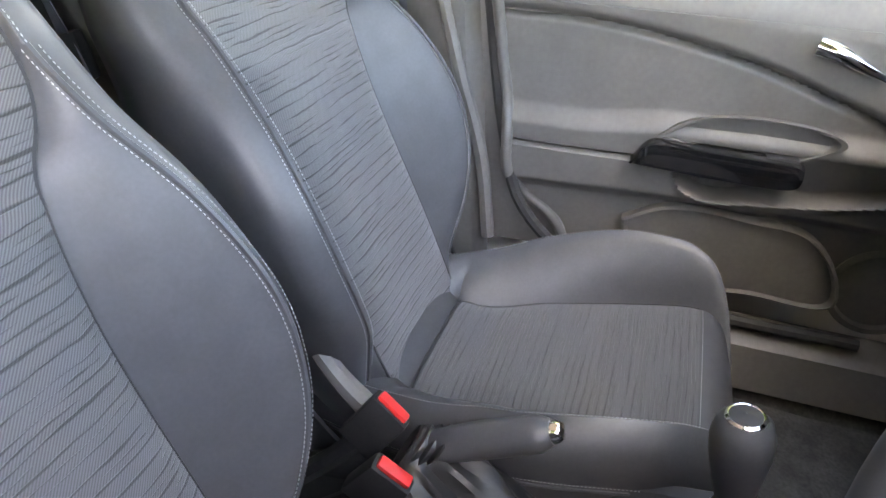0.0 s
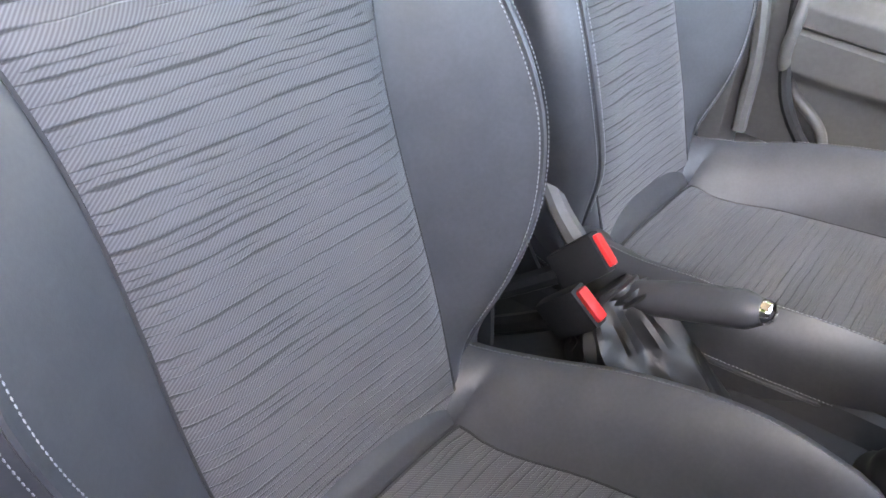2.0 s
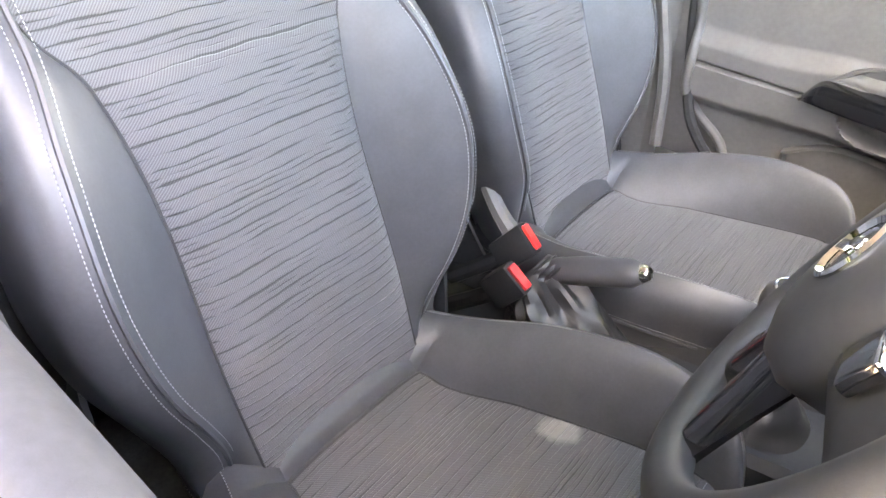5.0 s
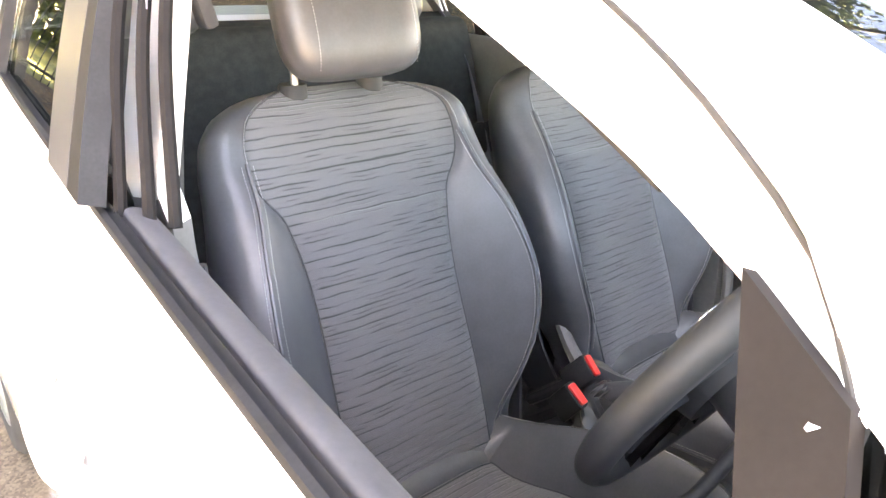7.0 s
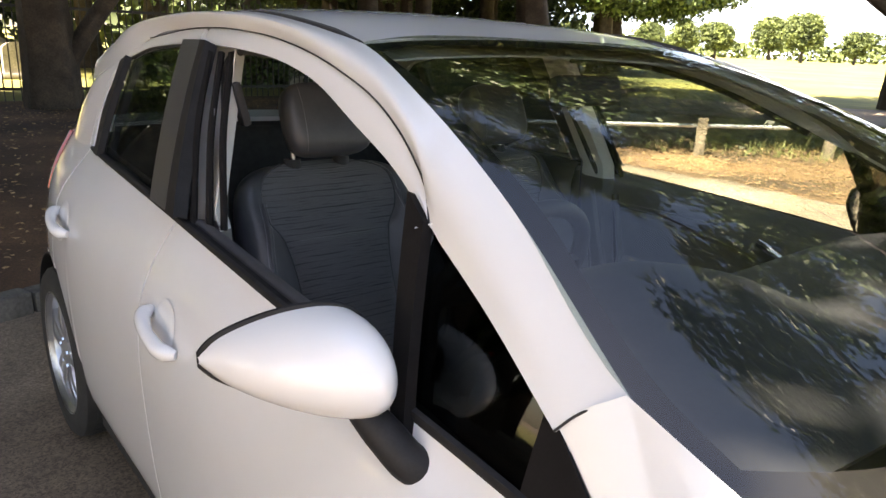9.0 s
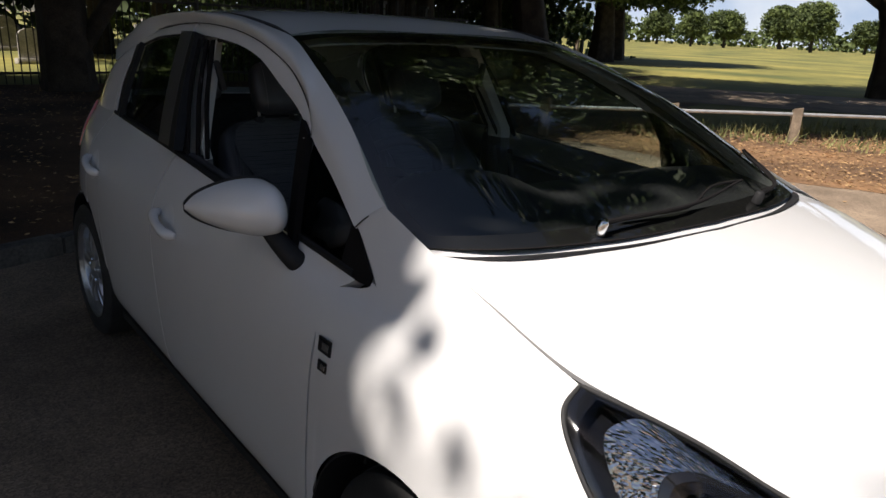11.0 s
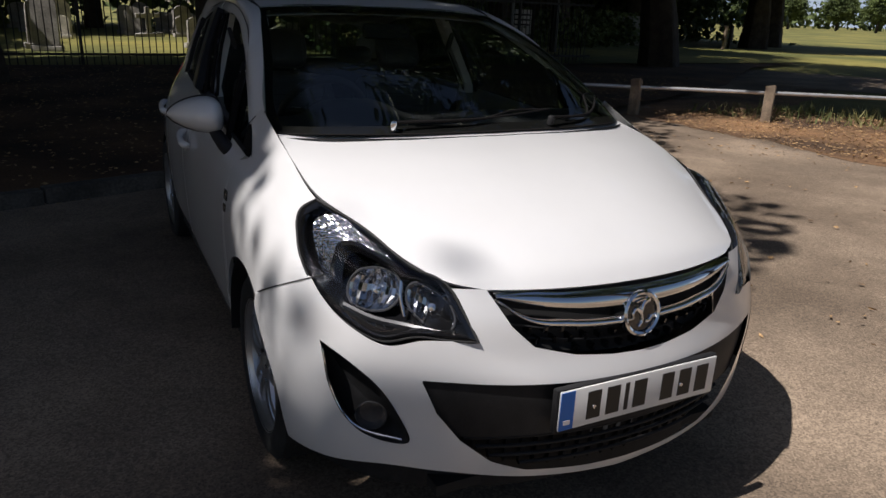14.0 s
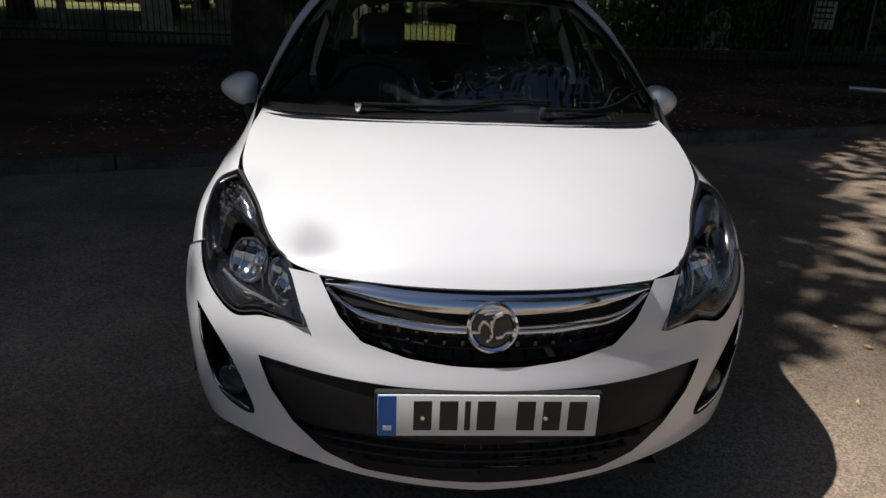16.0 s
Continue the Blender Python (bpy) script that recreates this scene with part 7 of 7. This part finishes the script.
# trees of the churchyard, whose crowns join over the lawn
yard = []
for k in range(2):
    yard.append(tree("dark churchyard tree with a low spreading crown", (0, 0, 0.1), [(0, 0, -0.1, 0.40), (0, 0, 0.5, 0.26), (0.1, 0, 2.2, 0.22), (0, 0.1, 7, 0.1)],
         [[(0, 0, 2.6, 0.12), (1.6, 1.0, 4.4, 0.06)], [(0, 0, 2.9, 0.12), (-1.5, 1.3, 4.6, 0.06)], [(0, 0, 3.1, 0.1), (0.2, -1.9, 4.8, 0.05)]],
         [(0, 0, 5.2, 4.6, 4.6, 2.2), (1.2, 1.0, 6.8, 3.2, 3.2, 1.8)], 1100, 20, 0.40, 0.30, 61 + k, glade=False, low=2.5))
spots = [(9.5, -33.0), (5.8, -31.0), (11.5, -20.5), (0.5, -34.0), (9.0, -26.5), (-5.0, -26.0), (16.5, -18.0), (17.0, -24.5), (21.5, -21.0), (10.2, -15.9), (-13.5, -27.0), (-19.0, -27.5), (15.6, -15.4), (20.5, -16.5)]
for k, (bx, by) in enumerate(spots):
    m = pose(bx, by, 0.1, 0, 0, 67 * k) @ Matrix.Diagonal((1, 1, 0.9 + 0.05 * (k % 4), 1))
    if k < 2:
        yard[k].matrix_basis = m
    else:
        copy_thing(yard[k % 2], pose(0, 0, 0)).matrix_basis = m
# unseen copies, added on the sun's side to keep the bank dark
for k, (bx, by) in enumerate(((16.0, -8.0), (15.0, 13.0), (18.5, -14.0), (10.4, -5.9), (12.6, -10.2))):
    copy_thing(yard[k % 2], pose(0, 0, 0)).matrix_basis = pose(bx, by, 0.0, 0, 0, 50 * k) @ Matrix.Diagonal((1.25, 1.25, 1.3, 1))
# more copies, added so that their crowns shade the hedge and wood behind
for k, (bx, by, sc) in enumerate(((-11.1, -18.6, 1.15), (-17.5, -24.5, 1.3), (-22.5, -34.0, 1.6), (-28.5, -32.5, 1.6), (-25.5, -39.0, 1.7), (-32.5, -36.5, 1.7), (-18.0, -33.0, 1.5), (-6.0, -22.5, 1.2))):
    copy_thing(yard[k % 2], pose(0, 0, 0)).matrix_basis = pose(bx, by, 0.0, 0, 0, 80 * k) @ Matrix.Diagonal((sc, sc, sc * 0.9, 1))
# stout tree beside the drive
tree("stout dark tree trunk beside the path", (-14.3, -14.6), [(0, 0, -0.1, 0.60), (0.05, -0.03, 0.6, 0.40), (0.30, -0.16, 2.5, 0.34), (0.55, -0.3, 6, 0.27), (0.6, -0.3, 12, 0.08)],
     [[(0.33, -0.18, 3, 0.25), (2.0, 1.6, 5.0, 0.14), (4.5, 3.2, 5.6, 0.05)], [(0.40, -0.2, 4, 0.22), (-1.5, 2.4, 6.0, 0.12), (-3, 5, 6.4, 0.05)]],
     [(0.5, 1.2, 8.6, 6.4, 5.4, 3.6), (4.5, 2.4, 7.6, 4.0, 4.0, 2.2), (-4.0, 4.0, 8.0, 4.0, 4.0, 2.4)], 1700, 24, 0.38, 0.22, 9, low=3.2)
# unseen tree by the grass, added to shade behind the rail and reflect in the windscreen
tree("unseen park tree added for shade and reflection, with a high open crown", (-11.2, 4.6), [(0, 0, -0.1, 0.55), (0, 0, 0.6, 0.36), (0.1, -0.2, 3, 0.3), (0.3, -0.8, 7, 0.2), (0.4, -1.4, 11, 0.06)],
     [[(0.1, -0.3, 3.6, 0.18), (0.6, -3.0, 5.6, 0.1), (0.6, -6.4, 6.6, 0.05)], [(0.2, -0.5, 4.6, 0.16), (-1.6, -4.6, 6.6, 0.10), (-1.6, -10.0, 7.6, 0.04)], [(0.2, -0.6, 5.5, 0.14), (1.6, -4.6, 10.4, 0.09), (5.4, -9.2, 12.2, 0.04)]],
     [(0.6, -6.5, 6.4, 2.6, 3.0, 1.7), (-0.6, -10.2, 6.6, 2.6, 2.6, 1.8), (0.0, -2.6, 6.8, 2.8, 2.6, 2.0), (-2.6, -6.0, 8.6, 3.2, 4.2, 2.2), (-1.0, 1.2, 7.4, 3.0, 2.6, 2.2), (-3.5, -11.0, 9.0, 3.0, 2.8, 2.0), (6.4, -9.8, 12.4, 1.9, 2.2, 0.9), (2.8, -8.6, 12.0, 2.4, 2.2, 1.1), (4.4, -10.2, 8.6, 2.0, 1.7, 0.8), (2.2, -8.2, 8.4, 2.0, 1.7, 0.8), (0.0, -6.4, 8.6, 2.2, 1.7, 0.8), (3.0, -12.2, 9.2, 2.0, 1.6, 0.9)] + [(sx + 3.4 + 11.2, sy + 0.24 - 4.6, 5.3, 1.7, 1.4, 0.55) for sx, sy in ((-9.2, -6.9), (-11.4, -5.6), (-13.4, -4.4), (-15.8, -2.8), (-12.4, -7.8), (-14.6, -6.4), (-17.0, -4.6), (-10.4, -9.0), (-7.4, -8.6))], 4200, 24, 0.32, 0.20, 77, glade="rail", low=4.0)
# spreading tree, out of view, added for its reflection in the windscreen; limbs reach over the bonnet
tree("dark spreading tree with drooping sprays", (-6.2, 8.4), [(0, 0, -0.1, 0.6), (0, 0, 0.6, 0.42), (0.1, -0.2, 3, 0.34), (0.2, -0.8, 7, 0.22), (0.2, -1.0, 11, 0.06)],
     [[(0.1, -0.3, 4.6, 0.18), (1.6, -3.0, 6.2, 0.12), (3.6, -6.2, 6.8, 0.04)], [(0.1, -0.3, 5.2, 0.18), (0.2, -4.0, 6.8, 0.12), (-0.6, -8.0, 7.8, 0.04)], [(0.2, -0.6, 6.0, 0.14), (2.8, -2.6, 7.2, 0.08), (5.0, -4.6, 7.6, 0.03)]],
     [(3.6, -6.2, 6.6, 1.5, 1.1, 0.55), (1.9, -6.8, 7.4, 1.5, 1.2, 0.6), (0.3, -5.0, 6.6, 1.8, 1.6, 0.9), (5.0, -4.8, 7.5, 1.2, 1.2, 0.6), (1.5, -8.3, 7.1, 1.0, 0.8, 0.4), (-1.2, -8.1, 7.8, 1.4, 1.2, 0.8), (4.4, -7.3, 7.6, 0.9, 0.8, 0.35), (-2.5, -4.0, 7.5, 2.0, 2.0, 1.2), (2.4, -3.4, 7.6, 2.0, 1.4, 0.9), (2.8, -5.4, 7.9, 1.6, 1.2, 0.5)], 1150, 24, 0.24, 0.15, 83, glade=False, low=4.5)
# pair of trees at the meadow's edge, with sunlit drooping leaves
for k, (bx, by) in enumerate(((-33.5, -27.8), (-37.5, -30.2))):
    tree("broad tree at the meadow's edge", (bx, by), [(0, 0, -0.1, 0.8), (0, 0, 1, 0.55), (0.1, 0, 4, 0.45), (0, 0, 9, 0.15)], [[(0, 0, 3, 0.2), (2, 1.8, 4.6, 0.1), (3.5, 3.4, 5, 0.04)]],
         [(0.5, 0.5, 7.0, 5.5, 5.5, 3.4), (3.0, 3.0, 5.0, 2.6, 2.6, 1.6), (-2.6, 2.0, 5.0, 3.0, 3.0, 1.7), (-5.0, 3.8, 5.6, 2.4, 2.4, 1.3)], 1500, 20, 0.40, 0.26, 21 + k, glade=False, low=2.7)
# leaning tree on the right of the rail
tree("leaning tree on the grass beyond the rail", (-22.95, -8.1), [(0, 0, -0.1, 0.46), (0, 0, 0.5, 0.32), (0.10, -0.1, 2.0, 0.27), (0.1, -0.4, 3.2, 0.22), (-0.6, -0.6, 7.5, 0.1)],
     [[(0.1, -0.4, 2.7, 0.2), (1.2, -2.0, 3.9, 0.13), (2.0, -3.4, 4.4, 0.05)], [(0.1, -0.4, 3.0, 0.2), (-0.5, 1.6, 4.6, 0.1)]],
     [(0.0, 0.4, 7.0, 4.6, 4.6, 2.6), (1.6, -2.8, 4.9, 1.6, 1.6, 0.6)], 650, 20, 0.34, 0.22, 31, glade=False, low=3.6)

# trees round the park, far off
rng = np.random.RandomState(8)
kinds = []
for k in range(3):
    t = tagged(new("park_tree"), "round leafy park tree in sunlight", "tree", "park trees")
    v, f = tube(np.array([(0, 0, -0.2), (0.1, 0, 1.5), (0, 0.1, 4)]), (0.35, 0.28, 0.12), 10)
    mesh("trunk", v, f, BARK, t)
    bl = [(0, 0, 5.2, 3.6, 3.6, 3.3)] + [(rng.uniform(-2, 2), rng.uniform(-2, 2), rng.uniform(3.6, 7.0), 2.0, 2.0, 1.6) for _ in range(5)]
    L = clumps(rng, bl, 900, 12, 0.30)
    V, F = leaves(L[L[:, 2] > 1.3], 0.40, rng)
    quick_mesh("crown", V, F, LEAF_FAR, t)
    kinds.append(t)
spots = [(128.6, 235, 0.95), (125.6, 250, 1.0), (123.2, 225, 0.9), (120.9, 230, 1.08), (117.2, 300, 1.45), (115.2, 215, 1.12), (111.9, 240, 0.95), (109.2, 220, 1.05), (106.4, 235, 1.1), (103.6, 220, 1.0), (100, 240, 1.1), (96, 230, 1.0), (131.5, 250, 1.05), (134.2, 235, 1.0), (137.0, 250, 1.0)]
for k, (yaw, dist, sc) in enumerate(spots):
    a = radians(yaw)
    m = pose(1.6 - math.sin(a) * dist, 1.6 + math.cos(a) * dist, 0, 0, 0, 70 * k)
    m = m @ Matrix.Diagonal((sc * 1.32, sc * 1.32, sc * (1.16 + 0.1 * (k % 3)), 1))
    if k < 3:
        kinds[k].matrix_basis = m
    else:
        c = copy_thing(kinds[k % 3], pose(0, 0, 0))
        c.matrix_basis = m
# pale summer cloud low over the horizon
CLOUD = bpy.data.materials.new("cloud_bank")
CLOUD.use_nodes = True
cn = CLOUD.node_tree
cn.nodes.remove(cn.nodes["Principled BSDF"])
em, co_, no_, rp_ = (cn.nodes.new("ShaderNode" + k) for k in ("Emission", "TexCoord", "TexNoise", "ValToRGB"))
no_.inputs["Scale"].default_value, no_.inputs["Detail"].default_value = 0.006, 7
rp_.color_ramp.elements[0].position, rp_.color_ramp.elements[1].position = 0.40, 0.62
rp_.color_ramp.elements[0].color, rp_.color_ramp.elements[1].color = (0.40, 0.52, 0.68, 1), (0.62, 0.70, 0.78, 1)
for a_, b_ in ((co_.outputs["Object"], no_.inputs["Vector"]), (no_.outputs[0], rp_.inputs[0]), (rp_.outputs[0], em.inputs[0]), (em.outputs[0], cn.nodes["Material Output"].inputs[0])):
    cn.links.new(a_, b_)
em.inputs["Strength"].default_value = 0.8
P = np.array([[(-math.sin(a) * 1400, math.cos(a) * 1400, z) for z in (-5, 60, 140, 240)] for a in np.radians(np.linspace(60, 165, 40))])
tagged(mesh("backdrop", *shell(P, 0.0), CLOUD, None, "bright summer sky with white cloud", 40), "", "sky", "", "structure")
# continuous wood behind them, and bushes round the churchyard
u = rng.uniform(0, 1, 9000)
a = np.radians(70 + 85 * u)
hgt = 7.0 + 2.5 * np.sin(u * 60) + 1.5 * np.sin(u * 173)
c = np.stack([1.6 - np.sin(a) * (330 + 20 * rng.rand(9000)), 1.6 + np.cos(a) * (330 + 20 * rng.rand(9000)), rng.rand(9000) ** 0.7 * hgt], -1)
V, F = leaves(c, 2.2, rng)
tagged(quick_mesh("far_wood", V, F, LEAF_FAR), "distant green wood along the horizon", "wood", "", "stuff")


def bush_row(name, label, line, height, depth, n, leaf, mat, seed):
    r = np.random.RandomState(seed)
    line = np.array(line, float)
    s = r.uniform(0, 1, n)
    q = curve(np.c_[line, np.zeros(len(line))], 60)
    base = q[(s * 59).astype(int)]
    c = base + np.stack([r.normal(size=n) * depth, r.normal(size=n) * depth, r.rand(n) ** 0.8 * height * (0.75 + 0.25 * np.sin(s * 37 + seed))], -1)
    V, F = leaves(c, leaf, r)
    return tagged(quick_mesh(name, V, F, mat), label, "bushes", "", "stuff")


bush_row("hedge", "sunlit green hedge behind the gate", [(-9, -24.5), (-14, -23.5), (-20, -26), (-26, -30)], 1.7, 0.7, 9000, 0.22, LEAF_FAR, 3)
bush_row("far_bushes", "tall trees and bushes behind the graves", [(30, -42), (12, -40), (-6, -38), (-22, -44), (-40, -52)], 9.0, 2.2, 16000, 0.6, LEAF_FAR, 4)
bush_row("dark_wood", "dark wood behind the churchyard path", [(-25, -48), (-31.5, -43.5), (-36.7, -39), (-39.5, -35.8)], 12.0, 1.8, 15000, 0.5, LEAF, 9)
bush_row("dark_shrubs", "dark shrubs beside the drive", [(-5.5, -17.2), (-8.5, -18.2), (-10.5, -19.5)], 2.2, 0.6, 6000, 0.16, LEAF, 6)

# weathered wall by the path
gw = tagged(new("garden_wall"), "low weathered stone wall under the trees", "wall")
gw.matrix_basis = pose(-24.3, -28.9, 0, 0, 0, -39)
part("masonry", boxed((2.6, 0.3, 1.45), (0, 0, 0.70), None, 0.02), STONE, gw)
part("coping", boxed((2.7, 0.38, 0.09), (0, 0, 1.465), None, 0.02), STONE, gw)

# notice board and gate posts at the churchyard's entrance
nb = tagged(new("notice_board"), "pale notice board on two dark posts", "notice board")
nb.matrix_basis = pose(-12.45, -19.45, -0.40, 0, 0, -33)
part("board", boxed((0.62, 0.05, 0.80), (0, 0, 1.55), None, 0.01), PLATE, nb)
for sx in (-0.36, 0.36):
    part("post", boxed((0.09, 0.09, 2.1), (sx, 0, 1.15), None, 0.008), IRON, nb)
for k in range(3):
    part("writing_bar", boxed((0.5, 0.004, 0.05), (0, 0.028, 1.78 - 0.16 * k)), TRIM_DARK, nb)
for gx_, gy_ in ((-11.3, -18.4), (-14.6, -20.6)):
    g = tagged(new("gate_post"), "dark square gate post", "gate post")
    g.matrix_basis = pose(gx_, gy_, 0, 0, 0, 35)
    part("shaft", boxed((0.22, 0.22, 2.1), (0, 0, 1.05), None, 0.015), IRON, g)
    part("cap", boxed((0.30, 0.30, 0.08), (0, 0, 2.14), None, 0.02), IRON, g)
# low sign posts on the grass
for k, (sx, sy) in enumerate(((-29.6, -26.4), (-30.9, -27.2))):
    s_ = tagged(new("marker_post"), "short pale wooden marker post" if k == 0 else "short dark marker post", "post")
    s_.matrix_basis = pose(sx, sy, 0)
    part("shaft", boxed((0.16, 0.16, 1.25), (0, 0, 0.6), None, 0.015), WOOD if k == 0 else IRON, s_)

# fallen leaves, grass tufts and grit
rng = np.random.RandomState(5)
DRY = material("dry_leaves", (0.16, 0.09, 0.04), 0.85, vary=0.4, scale=9, second=(0.42, 0.27, 0.13))


def scatter(n, poly, z, size, rng):
    p = np.array(poly)
    q = rng.uniform(p.min(0), p.max(0), (n * 3, 2))
    q = q[inside(poly, q[:, 0], q[:, 1])][:n]
    return np.c_[q, np.full(len(q), z) + rng.rand(len(q)) * 0.015]


lv = np.vstack([scatter(9500, [(-6.2, -5.6), (-6.4, -3), (-6.9, -1), (-7.5, 1.5), (-11.5, 1.5), (-12, -4), (-9.5, -6.4), (-7, -6.8)], 0.016, 0.05, rng),
                scatter(6500, [(3.5, -3.1), (-5.0, -5.8), (-6.3, -6.7), (-12.5, -10.4), (-8, -14.4), (4, -13.6)], 0.10, 0.05, rng),
                scatter(420, [(3.5, -2.75), (-5.0, -5.5), (-6.5, -4.0), (-6.3, -2), (-5.2, -3.6), (-4, -5.0), (3.5, -2.9)], 0.004, 0.04, rng),
                scatter(160, [(-1.5, -3.5), (-6.3, -4.6), (-6.6, 1), (-1.5, 2.5)], 0.004, 0.04, rng)])
V, F = leaves(lv, 0.048, rng, 0)
V[:, 2] = np.repeat(lv[:, 2], 4) + (V[:, 2] - np.repeat(lv[:, 2], 4)) * 0.25 + 0.004
tagged(quick_mesh("fallen_leaves", V, F, DRY), "dry brown leaves lying on the ground", "leaves", "", "stuff")
tu = np.vstack([scatter(2000, [(-8.8, -4.6), (-9.4, -3.4), (-10.6, -2.0), (-13.5, 0.5), (-16, -1), (-13, -5.5), (-9.6, -6.2)], 0.0, 0.1, rng), scatter(260, [(-7.4, -6.6), (-8.4, -5.0), (-9.5, -4.6), (-9.8, -6.6)], 0, 0.1, rng)])
n_ = len(tu)
hh = rng.uniform(0.06, 0.30, (n_, 1)) * rng.uniform(0.5, 1.0, (n_, 1))
sd = rng.normal(size=(n_, 2)) * 0.07
dv = rng.normal(size=(n_, 2)) * 0.008
V = np.stack([np.c_[tu[:, :2] - dv, tu[:, 2] * 0 + 0.01], np.c_[tu[:, :2] + dv, tu[:, 2] * 0 + 0.01], np.c_[tu[:, :2] + sd, hh]], 1).reshape(-1, 3)
BLADE = material("grass_blades", (0.060, 0.105, 0.022), 0.8, vary=0.3, scale=1.5, second=(0.27, 0.25, 0.10))
tagged(quick_mesh("grass_tufts", V, np.arange(n_ * 3).reshape(-1, 3), BLADE), "tufts of long half-dry grass along the rail", "grass", "", "stuff")
GRIT = material("grit", (0.20, 0.15, 0.105), 0.9, vary=0.3, scale=60)
gr = scatter(5200, [(2.2, -2.6), (-6.0, -5.4), (-6.2, 2.5), (2.5, 2.6)], 0.0, 0.01, rng)
n_ = len(gr)
sz = rng.uniform(0.002, 0.006, (n_, 1, 1))
tet = np.array([(1, 0, 0), (-0.5, 0.87, 0), (-0.5, -0.87, 0), (0, 0, 0.9)])
V = (np.c_[gr[:, :2], np.zeros(n_)][:, None] + tet[None] * sz * rng.uniform(0.6, 1.4, (n_, 4, 1))).reshape(-1, 3)
i = np.arange(n_)[:, None] * 4
tagged(quick_mesh("grit", V, np.vstack([i + (0, 1, 3), i + (1, 2, 3), i + (2, 0, 3)]), GRIT), "loose grit on the asphalt", "grit", "", "stuff")
